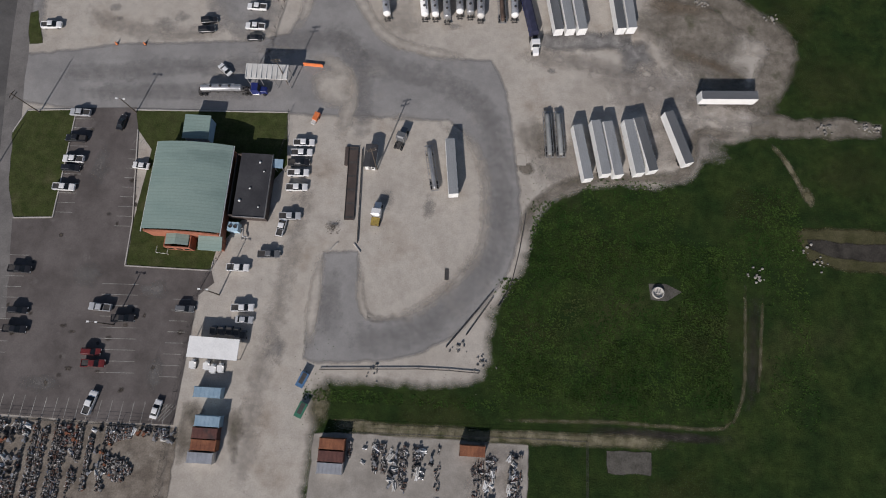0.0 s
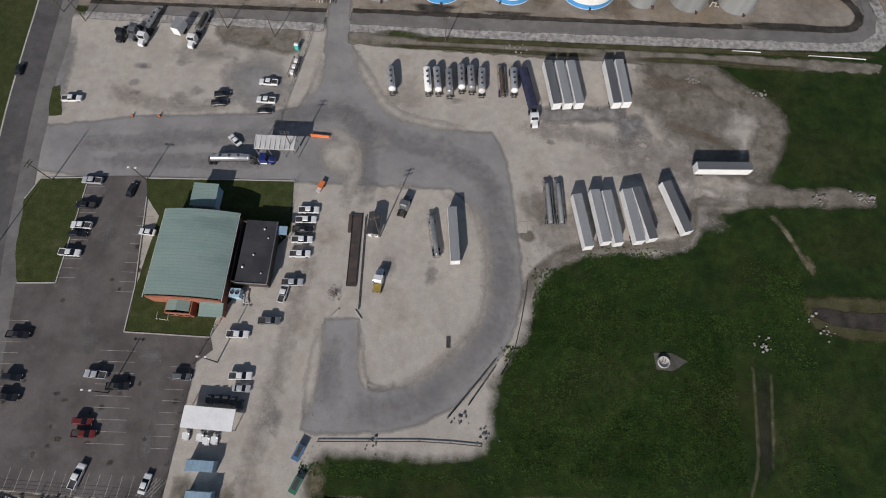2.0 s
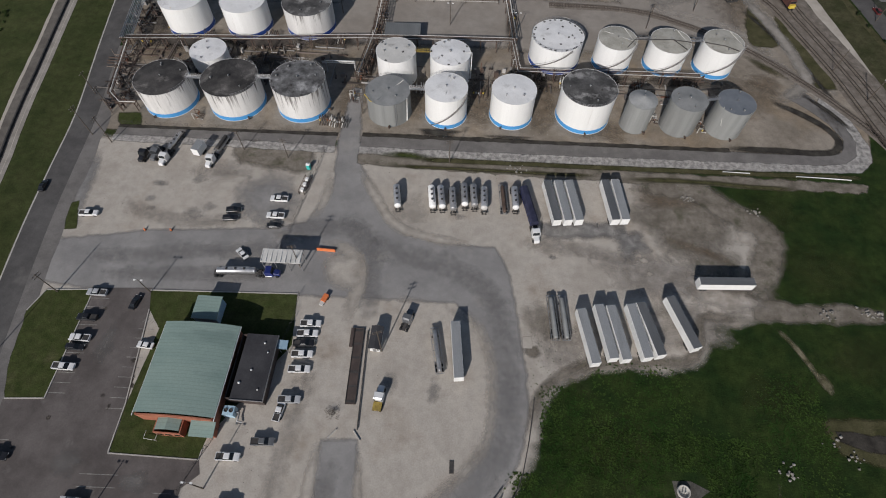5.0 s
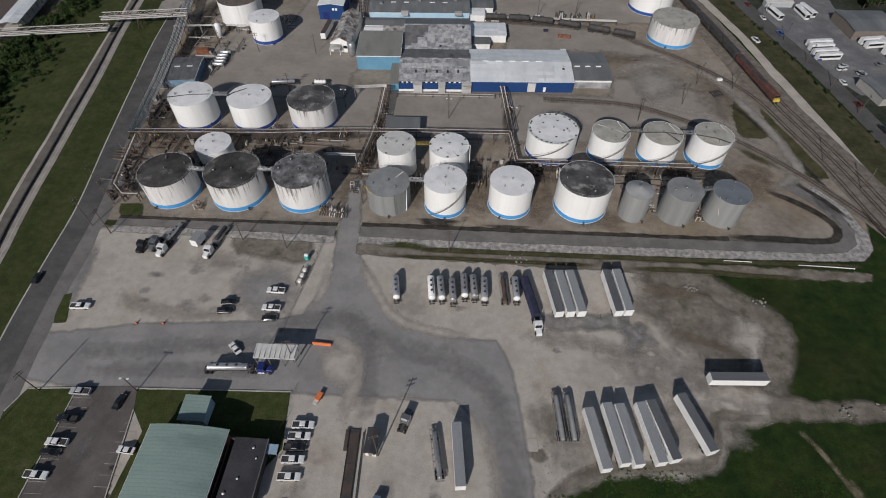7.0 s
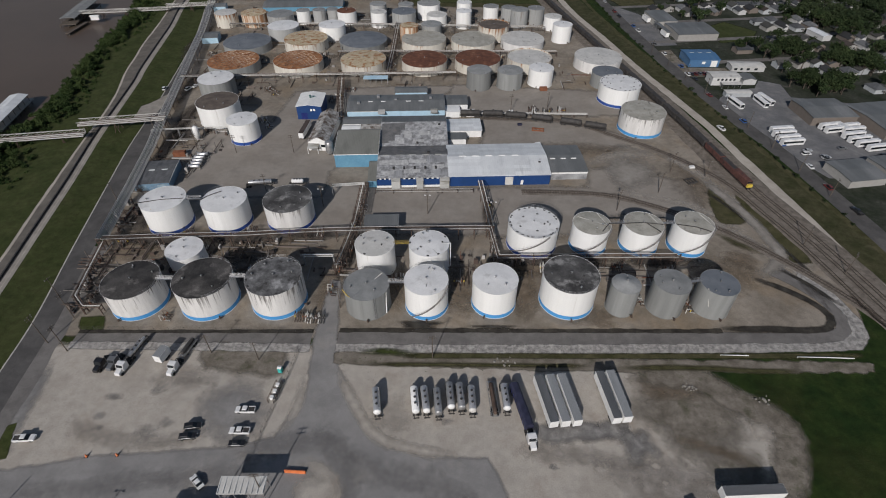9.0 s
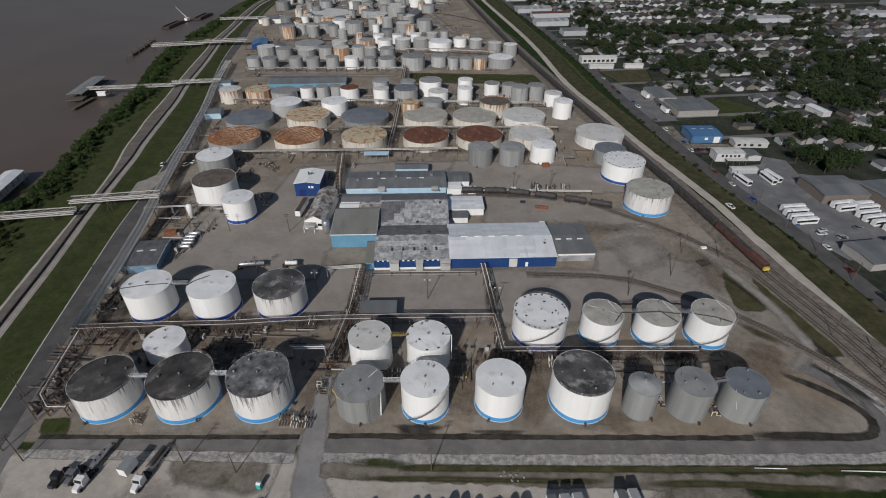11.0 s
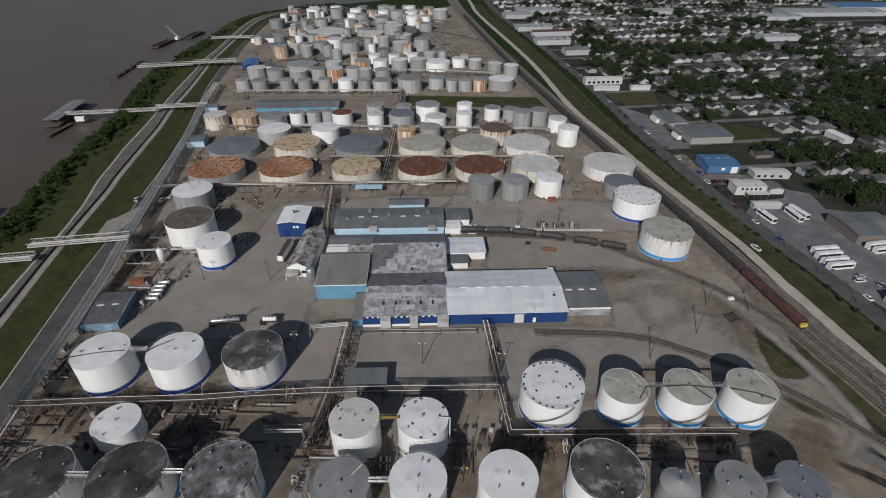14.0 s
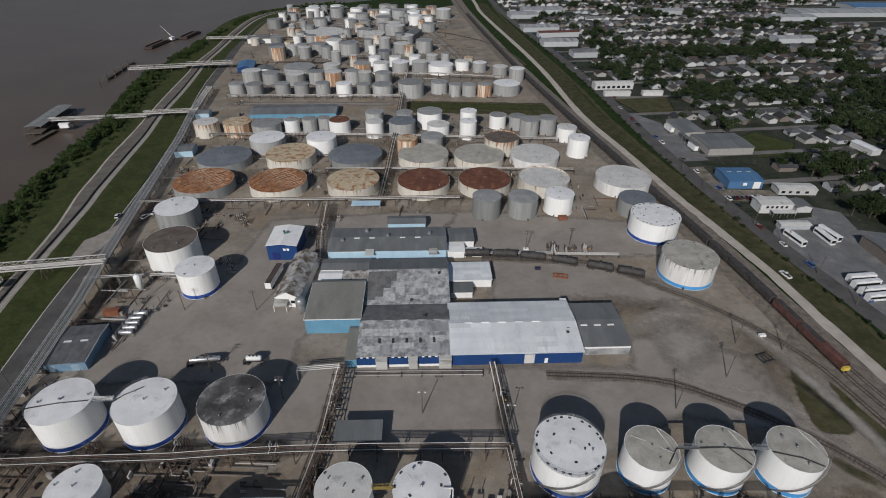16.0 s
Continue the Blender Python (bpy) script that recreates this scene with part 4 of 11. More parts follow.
# the perimeter road in front of the tank farm, its stones, ditch and verge
patch("stone_slope", [(-126, 98.4), (-47.5, 98.6), (-47.5, 101.4), (-126, 100.6)], 0.07, M["rock"], "pale broken stone edging the road", "stones", reach=0.35, fade=0.7)
patch("perimeter_road", [(-126, 100.4), (-47.5, 101), (-47.5, 107.2), (-126, 104.6)], 0.05, M["old_asphalt"], "narrow grey service road", "road", fade=0.5)
patch("drain", [(-126, 104.6), (-47.5, 106.6), (-47.5, 107.6), (-126, 105.4)], 0.08, M["mud"], "shallow dark drain beside the road", "drain", reach=0.3, fade=0.5)
patch("perimeter_road", [(-38.5, 102.0), (-9, 102.3), (43, 103.7), (102, 105.6), (120, 106.2), (130, 107.6), (134.6, 112), (136.4, 118), (135.1, 126.8), (128.8, 136.7), (124.7, 143.4), (118.6, 138.8), (124.4, 133.4), (129.6, 126.6), (132.4, 119), (129.8, 112.4), (121, 110.4), (103, 110), (43, 108.6), (-9.8, 107.5), (-38.5, 107)], 0.05, M["old_asphalt"], "narrow grey service road bending round the tank farm", "road", reach=0.2, fade=0.6)
patch("stone_slope", [(-38.5, 99.4), (-9.2, 99.5), (42.6, 100.3), (101.5, 102.2), (133.6, 104), (138.4, 109), (140, 116), (137.6, 129.4), (131, 141.4), (129, 138), (134.9, 127.2), (136.6, 118), (134.4, 111), (129.6, 107), (120, 105.8), (102, 105.2), (43, 103.4), (-9, 102.1), (-38.5, 101.8)], 0.06, M["rock"], "pale broken stone edging the road", "stones", reach=0.4, fade=0.7)
patch("drain", [(-38.5, 107.2), (-9.8, 107.8), (43, 109), (90, 110), (90, 111), (43, 110), (-9.8, 109), (-38.5, 108.4)], 0.08, M["mud"], "shallow dark drain beside the road", "drain", reach=0.4, fade=0.6)
smear("drain", [(110, 137), (114.7, 134.6), (121.2, 130.4), (127.7, 124.4), (130.3, 118.3), (127.4, 113), (119.1, 111.6), (104, 111.8), (88, 111)], 2.0, 0.086, M["mud"], "deep dark drain inside the road's bend", "drain", 1.2)
smear("drain", [(123, 142), (125.5, 139.5), (131.4, 133.1), (134.6, 127.7), (139, 121)], 1.4, 0.086, M["mud"], "shallow dark drain beside the road", "drain", 1.0)
blot("wet_earth", -12, 110.8, 9, 2.6, 0.088, M["mud"], "damp black earth beside the road", "ground", 1.0)
blot("wet_earth", 14, 110.4, 10, 1.4, 0.088, M["mud"], "damp black earth beside the road", "ground", 0.8)
patch("verge_grass", [(-38, 94.8), (40, 93.5), (132, 95.5), (133, 98.2), (60, 97.6), (-38, 98)], 0.06, M["brown_earth"], "thin dark grass and weeds along the road", "grass", reach=0.7, fade=1.2)
smear("verge_drain", [(-20, 97.6), (7.7, 98.3), (42.5, 99), (80.8, 100), (125, 101.2), (134, 101.6)], 1.5, 0.075, M["verge"], "dark weedy ditch line in the verge", "drain", 1.1)
smear("verge_drain", [(50, 94.4), (62.4, 95), (77.5, 95.3), (96, 94.6), (112, 95)], 1.5, 0.07, M["verge"], "dark weedy ditch line in the verge", "drain", 0.9)
smear("verge_drain", [(-30, 94), (-6, 94.6), (20, 94.8), (46, 95.4)], 1.3, 0.07, M["verge"], "dark weedy ditch line in the verge", "drain", 0.8)
patch("corner_grass", [(-128, 111), (-121, 111.5), (-118.9, 106.2), (-125.5, 105.8)], 0.06, M["lawn"], "small patch of bright grass under pipes", "grass", reach=0.6, fade=1.2)
patch("entry_grass", [(-125.3, 60.6), (-128.1, 70.2), (-125.8, 71.2), (-122, 61)], 0.07, M["lawn"], "narrow strip of grass at the yard entry", "grass", reach=0.3, fade=0.5)

# the tank farm's own ground
patch("tank_farm_ground", [(-131, 104), (-134, 115), (-139, 143), (-153, 224), (-168, 299), (-189, 401), (-215, 502), (-230, 595), (-256, 726), (-266, 840), (-246, 888), (-180, 905), (-95, 922), (-30, 930), (-6, 960), (12, 853), (49, 609), (79, 446), (107, 329), (122, 254), (136, 200), (147, 140), (138, 112), (134, 106)], 0.025, M["dirt"],
    "brown-grey packed earth among the tanks", "ground", reach=0.8, step=4, fade=1.5)
patch("yard_concrete", [(-134, 216), (-125, 246), (-98, 250), (-94, 288), (-30, 298), (-4, 298), (-62, 205), (-62, 186), (-128, 184)], 0.045, M["yard_tan"], "worn concrete yard", "yard", reach=0.6, step=3, fade=5)
patch("yard_concrete", [(-38, 161), (10, 162), (10, 190), (-38, 190)], 0.045, M["yard_tan"], "worn grey pavement", "yard", reach=0.4, step=3, fade=5)
blot("pale_ground", 83, 207, 15, 18, 0.0455, M["pad"], "pale bare gravel patch", "ground", 0.9)
blot("pale_ground", 88, 226, 12, 9, 0.0445, M["pad"], "pale bare gravel patch", "ground", 0.7)
for lot in ([(17, 226), (60, 228), (92, 236), (66, 252), (17, 257)], [(-4, 266), (96, 268), (92, 292), (0, 300)], [(16, 161), (40, 161), (70, 178), (104, 172), (106, 198), (66, 208), (64, 191), (15, 190)], [(-60, 160), (-44, 160), (-44, 190), (-62, 190)]):
    patch("yard_concrete", lot, 0.042, M["yard_tan"], "dusty tan-grey yard round the works", "yard", reach=1.5, step=3, fade=6)
blot("pale_ground", -20, 520, 70, 30, 0.0445, M["pad"], "pale dusty ground among far tanks", "ground", 0.7)
blot("pale_ground", -90, 650, 90, 80, 0.0445, M["pad"], "pale dusty ground among far tanks", "ground", 0.8)
blot("pale_ground", -110, 830, 110, 110, 0.0445, M["pad"], "pale dusty ground among far tanks", "ground", 0.8)
blot("pale_ground", -40, 420, 90, 30, 0.0445, M["pad"], "pale dusty ground among tanks", "ground", 0.6)
for x, y, rx, ry, q in ((2, 127, 5, 13, 0.75), (25, 128, 5, 13, 0.75), (48, 116, 9, 5, 0.6), (-46, 124, 5, 15, 0.6), (-20.5, 128, 3.5, 10, 0.6), (100, 138, 14, 9, 0.55), (-80, 146, 20, 6, 0.7), (-118, 146, 12, 8, 0.6), (30, 140, 24, 4, 0.65), (110, 200, 10, 22, 0.45), (60, 228, 24, 7, 0.5), (-30, 345, 60, 7, 0.5), (20, 318, 50, 5, 0.5), (-110, 344, 40, 7, 0.5), (-20, 392, 70, 8, 0.5)):
    blot("brown_ground", x, y, rx * 1.4, ry * 1.4, 0.046, M["brown_dirt"], "brown oily earth between tanks", "ground", q)
# darker soil in soft spots along pipe racks and tank rows
DARK_SOIL = "oil-darkened earth under the pipes"
for x, y, rx, ry, q in ((-120, 153, 24, 5.5, 1.0), (-86, 155, 26, 5, 1.0), (-60, 158, 15, 6, 0.8), (-131, 168, 8, 18, 0.8), (40, 143.5, 32, 4, 0.9), (78, 145, 20, 4, 0.9), (-42, 150, 4, 30, 0.6), (-90, 138, 30, 8, 0.5), (14, 175, 3, 16, 0.6), (-147, 222, 5, 34, 1.0), (-142, 236, 7, 14, 0.9), (-139, 208, 6, 9, 0.7), (-149, 255, 6, 26, 0.8), (-163, 290, 6, 40, 0.8), (-186, 370, 6, 40, 0.8)):
    blot("oily_earth", x, y, rx, ry, 0.0485, M["oil_earth"], DARK_SOIL, "ground", q)
for way, wide in (([(94, 238), (110, 216), (122, 192), (130, 165), (138, 138)], 4.5), ([(100, 178), (116, 163), (128, 143), (135, 120)], 4.0), ([(70, 190), (90, 187), (108, 178), (122, 160)], 3.5), ([(60, 212), (84, 224), (104, 218)], 5)):
    smear("dusty_track", way, wide, 0.05, M["gravel"], "pale dusty wheel track across the works yard", "track", 0.5)
for way, wide in (([(-190, 470), (-120, 474), (-48, 475)], 6), ([(-206, 512), (-120, 518), (-46, 520)], 6), ([(-40, 402), (-42, 440), (-46, 520), (-54, 640)], 5), ([(-215, 560), (-130, 575), (-40, 580)], 5), ([(20, 560), (-10, 660), (-40, 760)], 7)):
    smear("pale_lane", way, wide, 0.05, M["yard_tan"], "pale dusty lane between far tank rows", "track", 0.8)
for x, y, rx, ry in ((-130, 532, 60, 4), (-100, 498, 50, 4), (-150, 600, 40, 6), (-90, 620, 30, 6), (-20, 605, 20, 5), (-150, 660, 50, 6), (-120, 725, 50, 6), (-130, 425, 30, 4), (0, 372, 50, 3)):
    blot("oily_earth", x, y, rx, ry, 0.0485, M["oil_earth"], DARK_SOIL, "ground", 0.85)
smear("ditch_line", [(112, 196), (122, 176), (132, 150), (137, 128)], 1.6, 0.056, M["mud"], "dark damp rut beside the siding", "ditch", 0.7)
patch("grass_patch", [(117.4, 195.4), (118.5, 193.2), (121.4, 180), (123, 171.9), (119.6, 169.3), (112.3, 170.5), (113.4, 181.4)], 0.052, M["verge"], "patch of rough grass by the tracks", "grass", reach=0.8, fade=2)
patch("grass_strip", [(126.6, 188.9), (130.7, 181.9), (134.9, 167.2), (136.9, 154), (137.2, 146.6), (131.3, 146.5), (131, 163), (126.7, 177.2)], 0.054, M["verge"], "strip of rough grass between the tracks", "grass", reach=0.8, fade=2)
smear("stone_road", [(115, 206), (117.1, 199.7), (122.7, 183.2), (126.2, 169.8), (127.8, 158.2), (128.5, 150), (124.1, 144.5), (116.9, 139.1), (110, 137)], 3.6, 0.058, M["pad"], "grey stony track between siding and railway", "track", 0.9)
smear("dark_earth", [(106, 163), (108.9, 161), (113.7, 155.9), (119.5, 151.6), (123, 149)], 2.8, 0.057, M["verge"], "dark damp earth beside the siding", "ground", 0.75)
blot("tan_ground", 111, 147, 9, 7, 0.0555, M["brown_dirt"], "tan sandy ground beside the tanks", "ground", 0.7)
patch("grass_strip", [(-43, 482), (80, 480), (86, 452), (40, 456), (-42, 458)], 0.05, M["verge"], "strip of grass between tank rows", "grass", reach=1.2, step=3, fade=3)
patch("canal_strip", [(-36, 478), (70, 476), (76, 466), (-36, 468)], 0.07, M["levee_grass"], "low green strip between tank rows", "grass", reach=0.8, step=3, fade=1.5)

# roads along the river side
ribbon("road", [(-112, -120), (-121, -20), (-128.5, 21), (-134.6, 60), (-137.4, 85), (-140, 110), (-147.3, 147), (-155.4, 190), (-161.5, 225), (-168.5, 275), (-185, 370), (-205, 450), (-222, 520), (-238, 610), (-258, 720), (-268, 820), (-252, 874), (-190, 893)],
    [(-4.1, 0.06), (-3.7, 0.09), (3.7, 0.09), (4.1, 0.06)], M["road_grey"], "two-lane asphalt road along the levee", "road")
ribbon("road_shoulder", [(-121, -20), (-128.5, 21), (-134.6, 60), (-137.4, 85), (-140, 110), (-147.3, 147)], [(3.6, 0.075), (4.2, 0.08), (8.2, 0.07), (9.0, 0.05)], M["old_asphalt"], "worn grey shoulder beside the river road", "shoulder", wander=0.8)
ribbon("road_edge", [(-116, -120), (-125.2, -20), (-132.8, 21), (-138.9, 60), (-141.6, 85), (-144.2, 110), (-151.6, 147), (-159.7, 190), (-166.0, 225), (-172.8, 275), (-189, 370), (-209, 450), (-226, 520), (-242, 610)], [(-0.25, 0.08), (0.25, 0.1)], M["concrete"], "pale concrete kerb", "kerb")
LEVEE = [(-132, -120), (-146, 0), (-157.5, 76), (-161.7, 96), (-165.3, 114), (-168, 130), (-171, 146), (-175, 168), (-179.2, 191), (-187.3, 230), (-191.8, 257), (-198.8, 299), (-203, 317), (-211, 361), (-218, 400), (-227.5, 441), (-237.5, 500), (-249.5, 560), (-255.5, 590), (-263, 652), (-273, 735), (-279, 813), (-268, 866), (-236, 898), (-180, 918)]
LEVEE_WEST = [(-150, 0), (-161.5, 76), (-167.7, 104.5), (-171.6, 124), (-174.6, 142), (-178.2, 160), (-185.2, 198), (-190.6, 228), (-194.4, 253), (-200.8, 283), (-210.4, 315), (-215.5, 340), (-220.5, 361), (-228, 405), (-243.5, 485), (-255.5, 556), (-263, 591), (-269, 652), (-280, 735), (-286, 813), (-276, 868), (-240, 906)]
ribbon("levee", LEVEE, [(-34, 0.02), (-16, 0.9), (6, 0.9), (14, 0.05), (22.5, 0.015)], M["levee_grass"], "grass-covered levee between road and river", "levee", wander=1.5)


def strip(name, left, right, z, material, label, category):
    """A paved strip between two lines that run the same way."""
    a, b = smooth_line(left, 5.0), smooth_line(right, 5.0)
    bm = bmesh.new()
    rows = []
    for p in a:
        q = min(b, key=lambda v: abs(v.y - p.y) + 0.2 * abs(v.x - p.x))
        rows.append((bm.verts.new((p.x, p.y, z)), bm.verts.new((q.x, q.y, z))))
    for u, v in zip(rows, rows[1:]):
        bm.faces.new((u[0], u[1], v[1], v[0]))
    return structure(name, bm, material, label, category)


strip("levee_road", LEVEE_WEST, LEVEE, 0.955, M["brown_road"], "narrow paved road along the levee", "road")
ribbon("levee_path", LEVEE, [(0.9, 0.95), (3.9, 0.97)], M["pad"], "pale concrete path along the levee", "path")
ribbon("path_line", LEVEE, [(2.3, 0.975), (2.55, 0.985)], M["shell_road"], "pale seam along the levee path", "path")
ribbon("levee_edge", LEVEE_WEST, [(-0.9, 0.94), (-0.3, 0.975), (0.3, 0.965)], M["shell_road"], "pale shoulder of the levee road", "shoulder", wander=0.3)
ribbon("levee_kerb", LEVEE, [(-0.5, 0.96), (-0.4, 1.5), (0.1, 1.5), (0.2, 0.98), (0.9, 0.96)], M["dark_steel"], "low dark wall along the levee road", "kerb")
patch("levee_ramp", [(-190, 256), (-186, 262), (-176, 272), (-171, 284), (-168, 282), (-168, 262), (-174, 250), (-184, 240)], 0.1, M["pad"], "paved ramp up to the levee road", "ramp", reach=0.4, fade=1)

# railway, shell road, verge and street on the town side
RAIL = [(160, 70), (150.5, 119), (144, 150), (136.5, 178), (131.5, 196), (123, 243.5), (115.2, 281), (105, 328.5), (94.7, 378), (78.4, 454), (47.8, 615), (10, 853), (-6, 973), (-24, 1150)]
ribbon("rail_bed", RAIL, [(-5.6, 0.03), (-2.6, 0.22), (9.4, 0.22), (12.2, 0.04)], M["ballast"], "dark stone ballast under the tracks", "rail bed", wander=0.8)
ribbon("shell_road", [(173, 70), (164.5, 115), (155, 140), (149.2, 179), (144.4, 209), (141.6, 225), (137.6, 252), (130, 285), (118.6, 331), (107.3, 387), (92, 462), (76, 610), (33, 875), (24, 974), (10, 1150)], [(-2.6, 0.05), (-2.2, 0.09), (2.2, 0.09), (2.6, 0.05)], M["shell_road"], "pale shell road beside the railway", "road", wander=0.5)
ribbon("verge", [(179, 70), (171, 115), (164.5, 143), (158.6, 179), (153, 209), (145.6, 248), (138, 287), (127.5, 335), (116.3, 389), (101, 464), (85, 612), (44, 875), (34, 974)], [(-7.2, 0.03), (-3, 0.05), (3, 0.05), (7.6, 0.03)], M["rail_verge"], "grassy verge between railway and street", "grass", wander=1.0)
ribbon("verge_hedge_ground", [(172.5, 130), (165, 180), (155.5, 228), (143.8, 285), (126, 372), (113, 448), (101, 560), (64, 815), (50, 950)], [(-1.6, 0.06), (1.6, 0.06)], M["verge"], "dark weedy ditch beside the street", "ditch", wander=1.4)
STREET = [(184, 60), (178.5, 120), (173, 170), (164.3, 225), (157.6, 252), (150.6, 285), (142.6, 325), (132, 398), (120, 520), (101, 655), (74, 815), (56, 950), (40, 1150)]
ribbon("street", STREET, [(-4.6, 0.06), (-4.2, 0.09), (4.2, 0.09), (4.6, 0.06)], M["road_grey"], "asphalt street along the town's edge", "street")
patch("town_ground", [(178, 60), (182, 120), (177, 170), (168.4, 225), (154.6, 286), (136, 399), (124, 520), (105, 655), (78, 815), (60, 950), (44, 1150), (1400, 1500), (1400, 100), (900, 60)], 0.03, M["town_ground"], "town ground of yards, grass and paving", "ground", reach=1.0, step=8, fade=3)
patch("bus_yard", [(168, 226), (161.5, 252), (155, 286), (165, 299), (183, 303), (190, 314), (201, 309), (199, 291), (230, 284), (262, 262), (240, 205), (176, 205)], 0.06, M["yard_grey"], "grey paved bus yard", "yard", reach=0.4, step=3, fade=0.8)
patch("barn_yard", [(147, 320), (143, 340), (139.5, 362), (150, 364), (151, 333), (176, 333), (178, 325), (160, 320)], 0.062, M["brown_earth"], "worn parking ground round the barn", "yard", reach=0.5, step=3, fade=1.2)
patch("depot_yard", [(135.5, 400), (130.5, 440), (132, 462), (148, 440), (150, 433), (156, 386), (158, 374), (141, 372)], 0.06, M["yard_grey"], "grey paved yard beside a depot", "yard", reach=0.5, step=3, fade=1)
patch("field", [(128, 496), (172, 500), (166, 462), (140, 462)], 0.065, M["verge"], "open grass field among the houses", "field", reach=0.9, step=3, fade=3)
patch("green_field", [(191, 380), (215, 387), (226, 404), (210, 424), (194, 412)], 0.065, M["levee_grass"], "mown green lot behind the depot", "field", reach=0.9, step=3, fade=2)


def rails(points, label, gauge=1.44):
    """Two rails on sleepers."""
    line = smooth_line(points, 5.0)
    ob = thing("railway_track", label, "track", kind="structure")
    for name, s in (("rail", -gauge / 2), ("rail", gauge / 2)):
        bm = bmesh.new()
        rows = []
        for i, p in enumerate(line):
            way = (line[min(i + 1, len(line) - 1)] - line[max(i - 1, 0)]).normalized()
            side = Vector((way.y, -way.x, 0))
            rows.append([bm.verts.new(p + side * (s + u) + Vector((0, 0, z))) for u, z in ((-0.07, 0.24), (-0.05, 0.46), (0.05, 0.46), (0.07, 0.24))])
        for a, b in zip(rows, rows[1:]):
            for k in range(3):
                bm.faces.new((a[k], a[k + 1], b[k + 1], b[k]))
        part(name, bm, M["rail"], ob)
    bm = bmesh.new()
    gone = 0.0
    for a, b in zip(line, line[1:]):
        way = (b - a).normalized()
        turn = Matrix.Rotation(math.atan2(way.y, way.x), 4, "Z")
        d = gone
        while d < (b - a).length:
            box(bm, -0.12, -1.25, 0.14, 0.12, 1.25, 0.28, Matrix.Translation(a + way * d) @ turn)
            d += 1.2
        gone = d - (b - a).length
    part("sleepers", bm, M["wood"], ob)["kind"] = "stuff"
    return ob


rails([(x + 1.6, y) for x, y in RAIL], "main railway track on dark ballast")
rails([(x + 5.8, y) for x, y in RAIL[:8]], "second railway track on dark ballast")
SIDINGS = ([(152, 100), (146, 122), (140, 152), (132.6, 178), (127.2, 196), (121, 207), (111, 219.2), (98.5, 231), (84.6, 241), (62, 257), (30, 259), (10, 260)],
           [(153, 104), (145.6, 120.4), (140, 130), (130.1, 143.8), (119, 156.6), (109, 166.2), (99.7, 172.8), (93.6, 177), (83.4, 182.4), (72, 187.4), (56, 189.6), (30, 190)])
for side in SIDINGS:
    ribbon("siding_bed", side, [(-2.3, 0.03), (-1.7, 0.13), (1.7, 0.13), (2.3, 0.03)], M["ballast"], "dark earth and ballast under a siding", "rail bed", wander=0.9)
rails([(152, 100), (146, 122), (140, 152), (132.6, 178), (127.2, 196), (121, 207), (111, 219.2), (98.5, 231), (84.6, 241), (62, 257), (30, 259), (10, 260)], "rusty siding curving into the works")
rails([(-46, 757), (-28, 752), (-4, 736), (18, 714), (36, 690), (52, 655), (66, 600)], "rusty loop track at the far end of the works")
rails([(153, 104), (145.6, 120.4), (140, 130), (130.1, 143.8), (119, 156.6), (109, 166.2), (99.7, 172.8), (93.6, 177), (83.4, 182.4), (72, 187.4), (56, 189.6), (30, 190)], "rusty siding behind the white tanks")

# ---------------------------------------------------------------- tanks
TANKS = "storage tanks of the tank farm"


